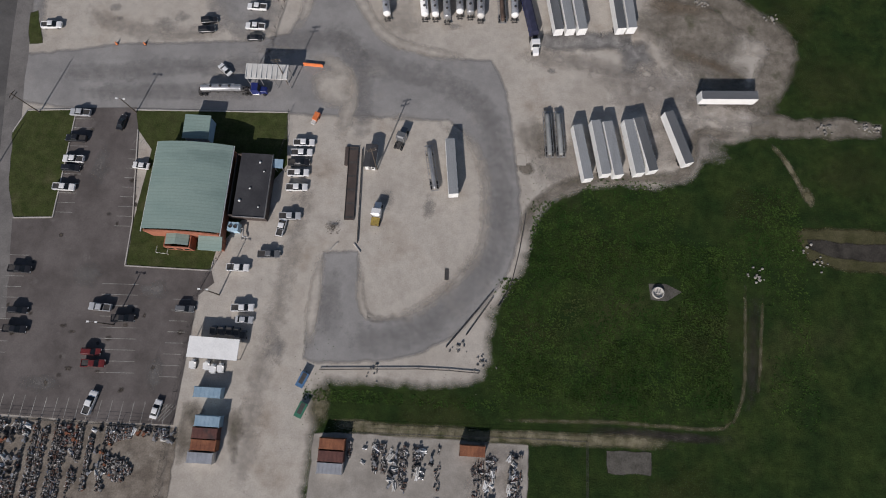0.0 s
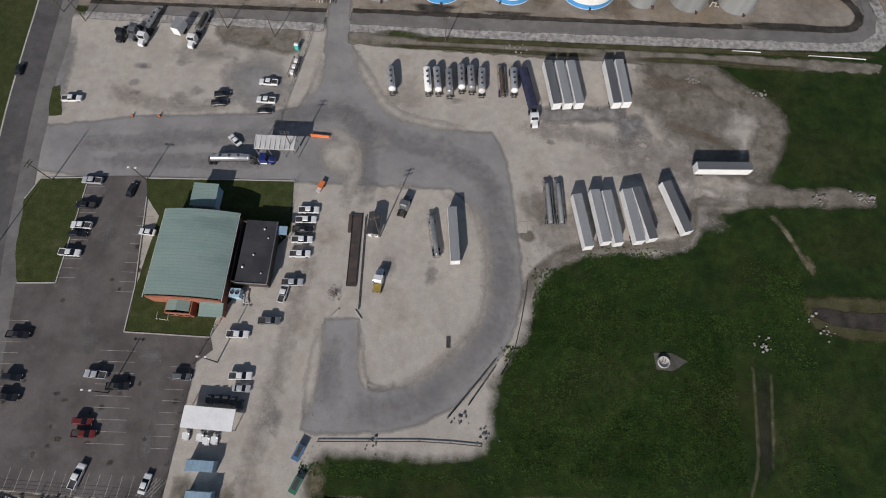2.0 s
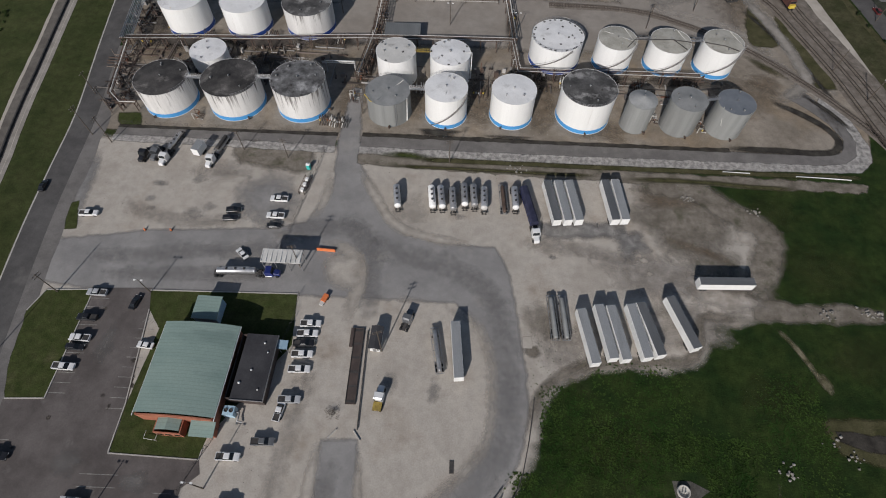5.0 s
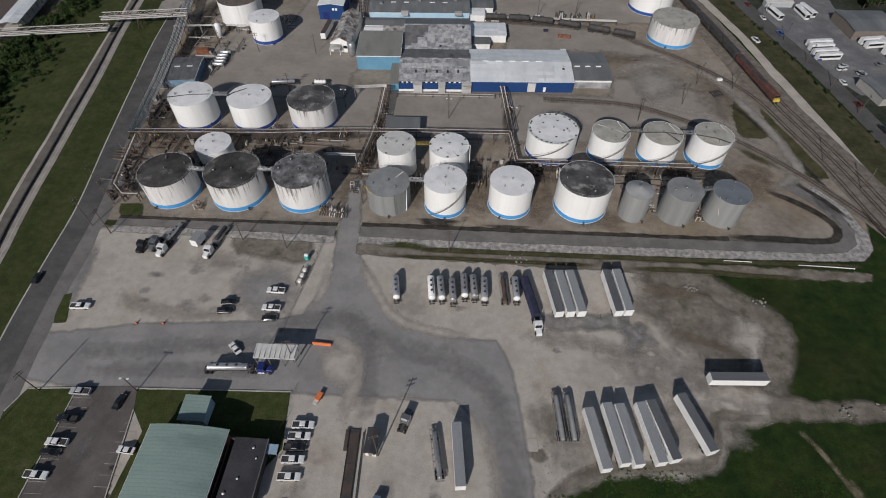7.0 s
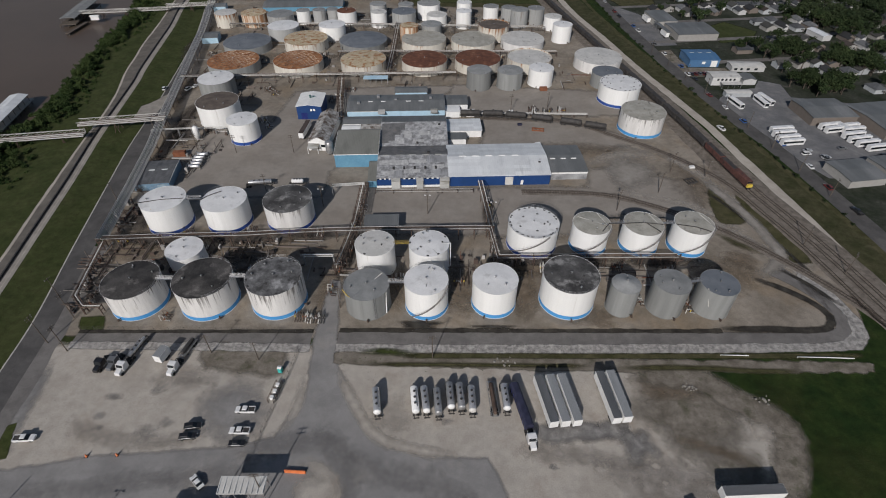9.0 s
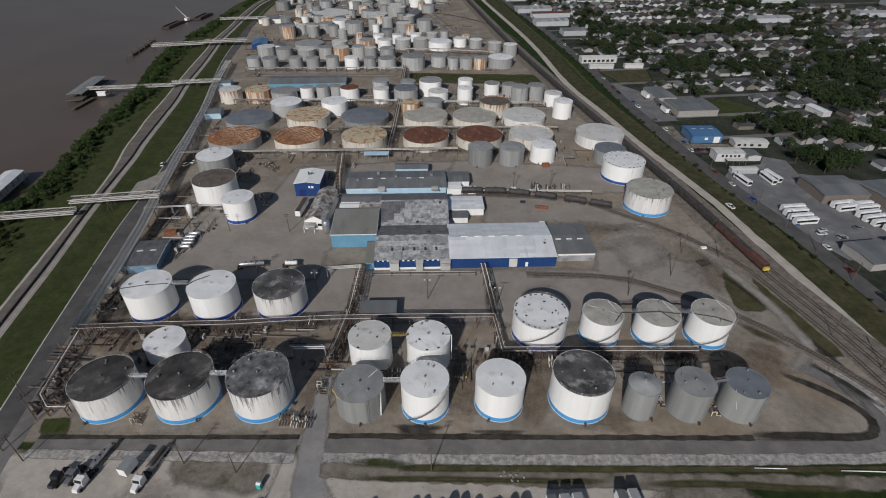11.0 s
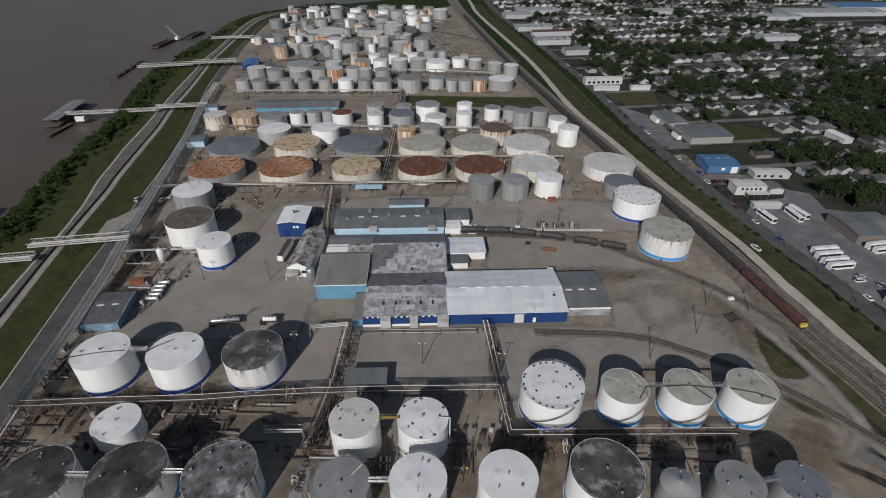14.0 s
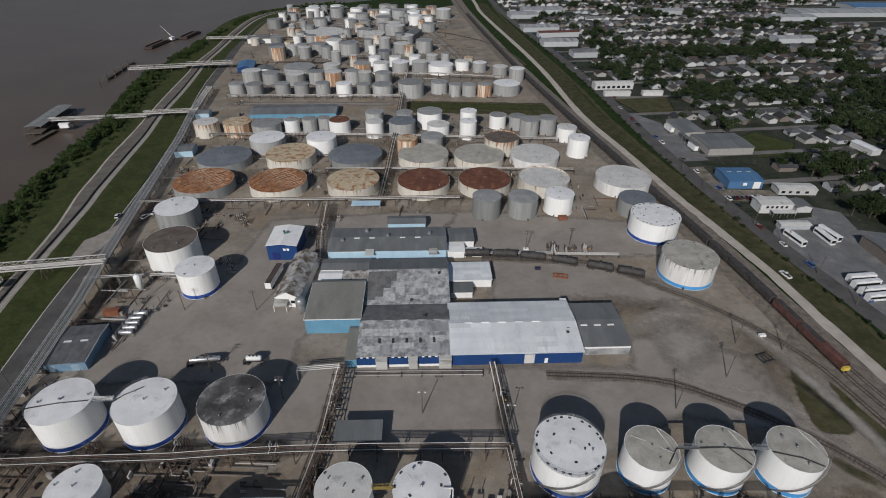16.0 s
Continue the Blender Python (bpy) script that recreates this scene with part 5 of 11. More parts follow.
def tank(x, y, r, h, shell, roof, label, band="", rise=0.45, stair=None, vents=3, plates=0, turn=0.0, rim=0.07, sides=56, rafters=0, ladder=None, sunk=0.0, guard=None):
    """A round steel tank: shell with a foot ring, low cone roof, painted band, hatches, a stair winding round it or a ladder."""
    ob = thing("storage_tank", label, "storage tank", pose(x, y, 0.03, 0, 0, turn), group=TANKS)
    bm = bmesh.new()
    lathe(bm, [(r + 0.16, 0), (r + 0.16, 0.1), (r, 0.1), (r, h), (r + rim, h), (r + rim, h + 0.09), (r - 0.04, h + 0.09), (r - 0.04, h)], sides, crease=True)
    part("shell", bm, M[shell], ob)
    bm = bmesh.new()
    steps = 6
    lathe(bm, [(r - 0.04 - (r - 0.04) * k / steps, h + 0.06 - sunk + rise * k / steps) for k in range(steps + 1)], sides, smooth=False)
    top_plate = part("roof", bm, M[roof], ob)
    if band:
        bm = bmesh.new()
        lathe(bm, [(r + 0.015, 0.1), (r + 0.035, 0.12), (r + 0.035, min(1.75, h * 0.16)), (r + 0.0, min(1.77, h * 0.16 + 0.02))], sides, crease=True)
        part("band", bm, M["band_" + band], ob, "painted blue band round the foot")
    rng = random.Random(int(x * 31 + y * 17))

    def top(q):
        return h + 0.06 - sunk + rise * (1 - q / r)
    for k in range(vents):
        q, a = (0.0, 0.0) if k == 0 else (r * rng.uniform(0.55, 0.85), rng.uniform(0, 6.28))
        bm = bmesh.new()
        s = rng.uniform(0.22, 0.4)
        lathe(bm, [(s * 0.7, -0.1), (s * 0.7, 0.45), (s, 0.45), (s, 0.6), (0, 0.72)], 10)
        part("vent", bm, M["steel"], top_plate).location = (q * math.cos(a), q * math.sin(a), top(q))
    if plates:
        bm = bmesh.new()
        box(bm, -0.28, -0.42, 0, 0.28, 0.42, 0.12)
        first = None
        for k in range(plates):
            a = 2 * math.pi * (k + rng.uniform(-0.3, 0.3)) / plates
            q = r * (0.93 if k % 5 else rng.uniform(0.4, 0.8))
            m = pose(q * math.cos(a), q * math.sin(a), top(q), 0, 0, math.degrees(a))
            if first is None:
                first = part("roof_plate", bm, M["dark_steel"], top_plate)
                first.matrix_basis = m
            else:
                again(first, m)
    for k in range(rafters):
        bm = bmesh.new()
        u = r * (-0.9 + 1.8 * (k + rng.uniform(0.2, 0.8)) / rafters)
        half = math.sqrt(max(0.1, r * r * 0.96 - u * u))
        lo, hi = -half * rng.uniform(0.5, 1.0), half * rng.uniform(0.5, 1.0)
        zs = [top(math.hypot(u, v)) + 0.05 for v in (lo, 0.0, hi)]
        tube(bm, [(u, lo, zs[0]), (u + 0.3, 0.0, zs[1]), (u + 0.5, hi, zs[2] + 0.05)], 0.16, 4)
        part("rafter", bm, M["rafter"], top_plate).rotation_euler = (0, 0, radians(-40))
    if stair:
        a0, a1 = stair
        count = int(abs(a1 - a0) / 360 * 2 * math.pi * r / 0.5)
        bm = bmesh.new()
        rail = bmesh.new()
        row, crest = None, []
        for k in range(count + 1):
            a = radians(a0 + (a1 - a0) * k / count)
            z = 0.2 + (h - 0.2) * k / count
            ring = [bm.verts.new((q * math.cos(a), q * math.sin(a), z + dz)) for q, dz in ((r + 0.03, 0.0), (r + 0.62, 0.0), (r + 0.66, 0.1), (r + 0.66, -0.16), (r + 0.03, -0.12))]
            if row:
                for i in range(5):
                    bm.faces.new((row[i], row[(i + 1) % 5], ring[(i + 1) % 5], ring[i]))
            row = ring
            crest.append(((r + 0.66) * math.cos(a), (r + 0.66) * math.sin(a), z + 0.95))
        tube(rail, crest, 0.045, 5)
        stair_part = part("stair", bm, M["stair_grey"], ob, "dark steel stair winding round the shell")
        part("handrail", rail, M["steel"], stair_part)
    if ladder is not None:
        bm = bmesh.new()
        for s in (-0.3, 0.3):
            rod(bm, (r + 0.3, s, 0.1), (r + 0.3, s, h + 1.1), 0.05, 4)
        for k in range(int(h / 0.45)):
            rod(bm, (r + 0.3, -0.3, 0.4 + k * 0.45), (r + 0.3, 0.3, 0.4 + k * 0.45), 0.03, 4)
        for k in range(3):
            box(bm, r, -0.05, h * (0.2 + 0.3 * k), r + 0.3, 0.05, h * (0.2 + 0.3 * k) + 0.08)
        part("ladder", bm, M["steel"], ob).rotation_euler = (0, 0, radians(ladder))
    if guard:
        # a guard rail round part of the rim
        a0, a1 = (radians(v) for v in guard)
        count = max(3, int(abs(a1 - a0) * r / 1.8))
        bm = bmesh.new()
        ring = [((r + 0.1) * math.cos(a0 + (a1 - a0) * k / count), (r + 0.1) * math.sin(a0 + (a1 - a0) * k / count)) for k in range(count + 1)]
        for lift in (0.6, 1.1):
            tube(bm, [(u, v, h + lift) for u, v in ring], 0.045, 4)
        for u, v in ring:
            rod(bm, (u, v, h), (u, v, h + 1.1), 0.04, 4)
        part("guard_rail", bm, M["steel"], top_plate)
    # foot nozzle and manway
    bm = bmesh.new()
    a = rng.uniform(-2.2, -0.9)
    rod(bm, (r * math.cos(a), r * math.sin(a), 0.8), ((r + 1.0) * math.cos(a), (r + 1.0) * math.sin(a), 0.8), 0.2, 8)
    lathe(bm, [(0, 0.45), (0.34, 0.45), (0.34, 1.15), (0, 1.15)], 8, ((r + 1.0) * math.cos(a), (r + 1.0) * math.sin(a)))
    part("nozzle", bm, M["rusty_pipe"], ob)
    return ob


# first row
tank(-111.4, 119.5, 9.5, 10.5, "tank_streaked", "roof_sooty", "white steel tank with a soot-black roof and a blue foot band", "blue", turn=10, vents=4, ladder=60, guard=(-60, 70))
tank(-86.8, 120.5, 10.0, 11.2, "tank_streaked", "roof_sooty", "white steel tank with a soot-black roof and a blue foot band", "blue", turn=40, vents=3, ladder=70, guard=(-110, 50))
tank(-62.3, 121.2, 9.6, 11.9, "tank_streaked", "roof_mottled", "dirty white tank with a mottled black roof and blue foot band", "blue", turn=80, vents=5, plates=10, ladder=20, guard=(-90, 60))
tank(-30.4, 120.0, 7.8, 9.9, "tank_grey", "roof_grey", "plain grey steel tank with a grey roof", turn=0, vents=3, ladder=-65, guard=(60, 240))
tank(-9.9, 120.3, 7.5, 12.4, "tank_white", "roof_white", "clean white tank with a winding stair and blue foot band", "blue", stair=(-130, -20), vents=4, guard=(20, 150))
tank(13.7, 122.0, 7.8, 11.8, "tank_white", "roof_white", "clean white tank with a smooth roof and blue foot band", "blue", vents=3)
tank(39.7, 123.8, 9.6, 12.8, "tank_white", "roof_smoky", "white steel tank with a soot-black roof and a blue foot band", "blue", vents=3, plates=6, guard=(-150, 10))
tank(58.0, 120.7, 4.9, 11.6, "tank_grey", "roof_grey", "narrow grey tank with a pointed roof", rise=1.6, vents=2, ladder=20)
tank(73.7, 121.6, 6.2, 12.2, "tank_grey", "roof_grey", "plain grey steel tank with a grey roof", vents=4, ladder=-10)
tank(89.9, 121.9, 6.4, 11.8, "tank_grey", "roof_steel", "blue-grey steel tank with a slate roof", vents=4, ladder=-60)
# second row
tank(-118.6, 163.8, 8.9, 12.3, "tank_white", "roof_white", "clean white tank linked by a roof walkway", "navy", vents=3, guard=(100, 220))
tank(-94.5, 165.4, 9.0, 11.4, "tank_white", "roof_white", "clean white tank linked by a roof walkway", "navy", vents=3, guard=(110, 190))
tank(-69.2, 167.6, 9.9, 10.6, "tank_streaked", "roof_smoky", "dirty white tank with a soot-black roof", "navy", vents=4, ladder=150)
tank(-102.5, 140.5, 6.9, 6.4, "tank_white", "roof_white", "low white tank behind the front row", vents=4)
tank(-29.8, 139.5, 7.3, 11.6, "tank_white", "roof_worn", "white tank with a worn pale roof", vents=4, plates=3)
tank(-9.8, 140.4, 7.5, 11.2, "tank_white", "roof_white", "white tank with a pale roof and yellow walkway", vents=4, plates=8)
tank(30.5, 154.8, 9.9, 10.4, "tank_white", "roof_white", "white tank whose roof rim is dotted with plates", "navy", stair=(-150, -60), vents=2, plates=26, guard=(0, 359))
tank(52.9, 154.3, 7.3, 10.9, "tank_white", "roof_lichen", "white tank with a lichen-grey roof and winding stair", "blue", stair=(-140, -20), vents=3)
tank(73.1, 154.9, 7.6, 10.6, "tank_white", "roof_lichen", "white tank with a lichen-grey roof and winding stair", "blue", stair=(-140, -20), vents=3)
tank(92.3, 154.7, 7.4, 11.6, "tank_white", "roof_lichen", "white tank with a lichen-grey roof and winding stair", "blue", stair=(-140, -20), vents=3)
# beside the works
tank(-140.5, 285.7, 10.2, 10.0, "tank_grey", "roof_white", "grey tank with a clean white roof", vents=3)
tank(-128.4, 254.4, 11.1, 11.0, "tank_white", "roof_brown", "white tank with a brown weathered roof", vents=3, plates=5)
tank(-108.7, 234.0, 7.6, 11.2, "tank_white", "roof_white", "white tank with a deep blue foot band", "navy", vents=2)
tank(94.6, 285.1, 11.6, 10.4, "tank_white", "roof_white", "white tank whose roof rim is dotted with plates", "navy", vents=3, plates=28)
tank(98.7, 250.8, 11.5, 10.5, "tank_streaked", "roof_lichen", "white tank with a lichen-grey roof", "blue", vents=4, plates=5)
tank(92.6, 335.0, 15.2, 6.5, "tank_streaked", "roof_worn", "wide low white tank", vents=3)
tank(92.1, 306.3, 9.2, 8.0, "tank_grey", "roof_steel", "blue-grey tank close to the railway", vents=2)
tank(13.7, 301.0, 7.4, 10.6, "tank_grey", "roof_grey", "plain grey steel tank with a grey roof", vents=3)
tank(32.5, 302.5, 7.7, 9.9, "tank_grey", "roof_grey", "plain grey steel tank with a grey roof", vents=3)
tank(51.8, 306.5, 7.5, 10.0, "tank_white", "roof_white", "clean white upright tank", vents=3)
# wide low tanks with rusted roofs
tank(-143.0, 322.5, 16.2, 6.0, "tank_grey", "roof_rust", "wide low tank with a rusted, ribbed roof", rafters=16, rise=0.8, vents=1)
tank(-102.0, 325.0, 15.7, 5.8, "tank_buff", "roof_rust", "wide low tank with a rusted, ribbed roof", rafters=16, rise=0.8, vents=1)
tank(-60.1, 327.0, 14.6, 6.0, "tank_buff", "roof_buff", "wide low tank with a patchy rust and buff roof", rise=0.8, vents=2)
tank(-20.6, 328.5, 14.7, 5.8, "tank_buff", "roof_redrust", "wide low tank with a red-rusted roof", rise=0.7, vents=2)
tank(13.9, 331.0, 14.8, 5.8, "tank_buff", "roof_redrust", "wide low tank with a red-rusted roof", rise=0.7, vents=2)
tank(47.6, 333.0, 14.4, 6.6, "tank_buff", "roof_worn", "wide low tank with a pale sunk roof and dark rim", rise=0.3, vents=2, sunk=0.9)
tank(-145.2, 358.0, 16.1, 5.0, "tank_grey", "roof_steel", "wide low grey tank with a slate dome roof", rise=1.8, vents=2)
tank(-104.7, 361.0, 14.9, 6.6, "tank_buff", "roof_buff", "wide low tank with a patchy rust and buff roof", vents=2)
tank(-65.5, 366.0, 16.6, 4.4, "tank_grey", "roof_steel", "wide low grey tank with a slate dome roof", rise=2.0, vents=1)
tank(-22.9, 366.0, 15.6, 5.6, "tank_buff", "roof_lichen", "wide low tank with a pale stained roof", vents=2)
tank(11.8, 366.0, 15.4, 5.6, "tank_buff", "roof_lichen", "wide low tank with a pale stained roof", vents=2)
tank(46.4, 368.0, 15.1, 5.6, "tank_streaked", "roof_worn", "wide low tank with a pale stained roof", vents=2)
# third row
tank(-125.6, 382.0, 11.2, 8.0, "tank_dull", "roof_white", "grey tank with a clean white roof", vents=2)
tank(-89.7, 380.4, 9.4, 9.7, "tank_white", "roof_white", "clean white upright tank", vents=2)
tank(-175.1, 405.0, 8.2, 9.4, "tank_buff", "roof_worn", "cream tank with a worn roof", vents=1)
tank(-154.8, 408.4, 9.5, 8.4, "tank_rusty", "roof_buff", "cream tank streaked with rust", vents=1)
tank(-134.5, 408.0, 9.8, 7.9, "tank_dull", "roof_grey", "plain grey tank in the back rows", vents=1)
tank(-84.8, 415.1, 7.4, 8.6, "tank_white", "roof_redrust", "white tank with a rusted roof", vents=1)
tank(-59.0, 407.2, 6.0, 10.4, "tank_white", "roof_worn", "clean white upright tank", vents=1)
tank(-40.1, 409.2, 9.1, 10.4, "tank_dull", "roof_steel", "dark grey tank in the back rows", vents=1)
tank(-34.2, 380.0, 6.7, 9.6, "tank_rusty", "roof_buff", "cream tank streaked with rust", vents=1)
tank(-18.4, 388.2, 7.4, 8.2, "tank_dull", "roof_grey", "plain grey tank in the back rows", vents=1)
tank(-15.3, 412.3, 7.7, 7.4, "tank_white", "roof_worn", "white tank with a worn roof", vents=1)
tank(5.4, 407.0, 5.8, 11.7, "tank_white", "roof_white", "clean white upright tank", vents=1)
tank(5.8, 424.0, 5.8, 13.0, "tank_white", "roof_white", "clean white upright tank", vents=1)
tank(26.9, 385.0, 11.1, 9.6, "tank_buff", "roof_brown", "cream tank with a dark brown roof", vents=2, sunk=0.8)
tank(47.7, 411.1, 6.6, 12.0, "tank_dull", "roof_grey", "plain grey tank in the back rows", vents=1)
tank(61.0, 418.0, 6.4, 11.0, "tank_dull", "roof_grey", "plain grey tank in the back rows", vents=1)
tank(72.4, 405.4, 6.6, 9.1, "tank_white", "roof_worn", "white tank with a worn roof", vents=1)
tank(75.6, 380.2, 6.8, 11.6, "tank_white", "roof_white", "clean white upright tank", vents=1)
for k, (x, y, r, h) in enumerate(((-118, 413, 5.2, 9), (-106, 415, 5.0, 9), (-97, 420, 4.6, 8), (-22, 428, 9, 11), (-40, 428, 6, 10), (-62, 428, 6.5, 10), (27, 428, 6, 9), (41, 426, 6, 9))):
    tank(x, y, r, h, "tank_dull" if k % 3 else "tank_white", "roof_grey", "grey tank in the back rows", vents=1, sides=36)
# far rows
FAR_LABEL = "small upright tank far along the river"
for k, (x, y, r, h) in enumerate(((-186, 494, 6.2, 9.5), (-171, 494, 7.0, 9.3), (-147.5, 494, 6.2, 10), (-132.5, 497, 6.3, 9), (-114.4, 496, 6.0, 10.4), (-97.1, 498, 6.7, 9.6), (-80.5, 497, 5.6, 9.6), (-65.0, 499, 8.3, 9.0), (-41.1, 499, 10.6, 11.2), (-17.8, 508, 7.2, 9), (-4.5, 499, 5.0, 9.8), (7.5, 501, 6.0, 9.2), (20.3, 501, 6.0, 9.6))):
    tank(x, y, r, h, "tank_white" if k == 5 else "tank_rusty" if k == 12 else "tank_dull", "roof_white" if k == 5 else "roof_grey", FAR_LABEL, vents=1, sides=36)
tank(39.3, 509.0, 11.4, 8.4, "tank_dull", "roof_white", "grey tank with a clean white roof", vents=1)
for k, (x, y, r, h) in enumerate(((-168, 530, 8, 9), (-146, 528, 8.5, 9), (-128, 532, 7, 10), (-112, 528, 7.5, 11), (-96, 532, 6.5, 11), (-84, 528, 6.0, 11), (-68, 530, 7.5, 10), (-186, 532, 8.5, 10), (-150, 556, 14, 8), (-120, 560, 8, 9), (-92, 562, 8, 10))):
    tank(x, y, r, h, ("tank_dull", "tank_dull", "tank_dull", "tank_rusty", "tank_dull", "tank_dull", "tank_dull")[k % 7], ("roof_grey", "roof_worn")[k % 2], FAR_LABEL, vents=1, sides=32)
for k, (x, y, r, h) in enumerate(((-18.8, 571, 12.0, 7.6), (-38.2, 568.5, 7.8, 10.4), (-56.8, 572, 8.2, 9), (-74.4, 563, 7.4, 10.4), (51.4, 547.6, 6.9, 10.5), (37, 560, 7, 9), (18.5, 575.3, 6.6, 8.4), (2, 582, 7, 8), (-45, 596, 6, 9), (-64, 592, 6, 9), (-84, 590, 6, 9), (-28, 600, 6, 9))):
    tank(x, y, r, h, "tank_white" if k in (0, 3, 7, 8, 9, 10) else "tank_dull", "roof_worn" if k % 2 else "roof_white", FAR_LABEL, vents=1, sides=32)
for k, (x, y, r, h) in enumerate(((-162.7, 714, 27, 7), (-118, 640, 10.6, 11), (-83, 663, 6.6, 11.5), (-39, 651, 9, 12), (-100, 700, 13, 9), (-150, 640, 8, 10), (-176, 630, 6, 10), (-138, 622, 6, 11), (-160, 618, 6, 11), (-186, 612, 7, 12), (-62, 690, 9, 9), (-40, 760, 9, 9), (-80, 740, 12, 10))):
    tank(x, y, r, h, "tank_rusty" if k in (0, 9) else "tank_dull", ("roof_worn", "roof_grey")[k % 2], FAR_LABEL, vents=1, sides=32)
for k, (x, y, r, h) in enumerate(((-23.5, 847, 10.7, 11.8), (-230, 842, 7, 12), (-205, 845, 10, 12), (-172, 845, 9, 12), (-144, 845, 9, 12), (-120, 838, 8, 11), (-104, 838, 8, 11), (-85, 842, 10, 11), (-64, 834, 9, 11), (-48, 842, 7, 11), (-60, 800, 9, 11), (-100, 795, 11, 10), (-140, 780, 9, 9), (-42, 880, 8, 10), (-70, 888, 8, 10), (-110, 890, 9, 10), (-180, 880, 8, 10))):
    tank(x, y, r, h, ("tank_white", "tank_buff", "tank_white", "tank_dull")[k % 4] if k else "tank_dull", ("roof_white", "roof_grey")[k % 2], FAR_LABEL, vents=1, sides=28)


# more small tanks fill the far end of the farm
road_side = smooth_line([(-150, 224), (-189, 401), (-215, 502), (-230, 595), (-256, 726), (-266, 870), (-262, 1000)], 6)
rail_side = smooth_line([(RAIL[k][0], RAIL[k][1]) for k in range(8, 14)], 6)
far_rng = random.Random(21)
taken = [(o.location.x, o.location.y, o.children[0].dimensions.x / 2) for o in scene.objects if o.name.startswith("storage_tank")]
placed = 0
for k in range(900):
    y = far_rng.uniform(585, 960)
    x0 = min(road_side, key=lambda p: abs(p.y - y)).x + 16
    x1 = min(rail_side, key=lambda p: abs(p.y - y)).x - 32
    x, r = far_rng.uniform(x0, x1), far_rng.choice((4, 4.5, 5, 6, 7, 9))
    if placed < 70 and y < 895 - abs(x + 90) * 0.05 and not (x > -40 and 612 < y < 800) and not (x > -30 and y > 780) and all((x - a) ** 2 + (y - b) ** 2 > (r + c + 1.5) ** 2 for a, b, c in taken) and not (-75 < x < -42 and 690 < y < 742) and not (-245 < x < -200 and 676 < y < 702) and not (-110 < x < -66 and 750 < y < 770):
        taken.append((x, y, r))
        placed += 1
        shell, roof = far_rng.choice((("tank_dull", "roof_grey"), ("tank_grey", "roof_grey"), ("tank_dull", "roof_grey"), ("tank_grey", "roof_steel"), ("tank_dull", "roof_worn"), ("tank_buff", "roof_buff"), ("tank_buff", "roof_worn"), ("tank_grey", "roof_grey"), ("tank_white", "roof_worn")))
        tank(x, y, r, far_rng.uniform(7, 12), shell, roof, FAR_LABEL, vents=1, sides=24)


def catwalk(a, b, z, material="steel", wide=0.9, label="narrow steel walkway with handrails between tank roofs"):
    """A walkway between two places with a floor, rails and posts."""
    a, b = Vector((*a, z)), Vector((*b, z))
    length = (b - a).length
    ob = thing("catwalk", label, "walkway", Matrix.Translation(a) @ Matrix.Rotation(math.atan2(b.y - a.y, b.x - a.x), 4, "Z"))
    bm = bmesh.new()
    box(bm, 0, -wide / 2, -0.12, length, wide / 2, 0)
    part("deck", bm, M[material], ob)
    for s in (-1, 1):
        bm = bmesh.new()
        for hgt in (0.55, 1.05):
            rod(bm, (0, s * wide / 2, hgt), (length, s * wide / 2, hgt), 0.05, 4)
        for k in range(int(length / 1.5) + 1):
            rod(bm, (k * 1.5, s * wide / 2, -0.1), (k * 1.5, s * wide / 2, 1.05), 0.045, 4)
        part("handrail", bm, M[material], ob)
    return ob


catwalk((-102.2, 119.8), (-96.6, 119.9), 10.9)
catwalk((-77, 120.7), (-71.8, 120.9), 11.7)
catwalk((-110.5, 164.8), (-103.4, 165.3), 11.7)
catwalk((-22.8, 120), (-17.2, 120.2), 11.1)
catwalk((-22.7, 139.7), (-17.1, 140), 11.5, "ochre", 0.8, "yellow steel walkway with handrails between tank roofs")
catwalk((60, 154.5), (65.7, 154.7), 10.9)
catwalk((80.5, 154.9), (85.1, 154.8), 11.2)
catwalk((79.7, 121.8), (83.8, 122.6), 12.2)


# ---------------------------------------------------------------- pipe racks
def pipe_rack(points, z, pipes, label, wide=2.2, spacing=7.0, materials=("rusty_pipe", "pale_pipe", "rusty_pipe"), steelwork="rusty_pipe", r=0.17):
    """Steel bents along a line with pipes laid over them."""
    ob = thing("pipe_rack", label, "pipe rack", group="pipe racks")
    line = [Vector((*p, 0)) for p in points]
    bent = bmesh.new()
    for s in (-1, 1):
        box(bent, -0.12, s * wide / 2 - 0.12, 0, 0.12, s * wide / 2 + 0.12, z)
    box(bent, -0.12, -wide / 2 - 0.5, z - 0.25, 0.12, wide / 2 + 0.5, z)
    box(bent, -0.1, -wide / 2, z - 1.7, 0.1, wide / 2, z - 1.5)
    first = None
    for a, b in zip(line, line[1:]):
        turn = Matrix.Rotation(math.atan2(b.y - a.y, b.x - a.x), 4, "Z")
        count = max(1, int((b - a).length / spacing))
        for k in range(count + 1):
            m = Matrix.Translation(a.lerp(b, k / count)) @ turn
            if first is None:
                first = part("bent", bent, M[steelwork], ob)
                first.matrix_basis = m
            else:
                again(first, m)
    for i in range(pipes):
        s = (i / max(1, pipes - 1) - 0.5) * wide if pipes > 1 else 0.0
        bm = bmesh.new()
        ends = []
        for k, p in enumerate(line):
            way = (line[min(k + 1, len(line) - 1)] - line[max(k - 1, 0)]).normalized()
            ends.append(p + Vector((-way.y, way.x, 0)) * s + Vector((0, 0, z + r + 0.02)))
        tube(bm, ends, r)
        part("pipe", bm, M[materials[i % len(materials)]], ob)
    return ob


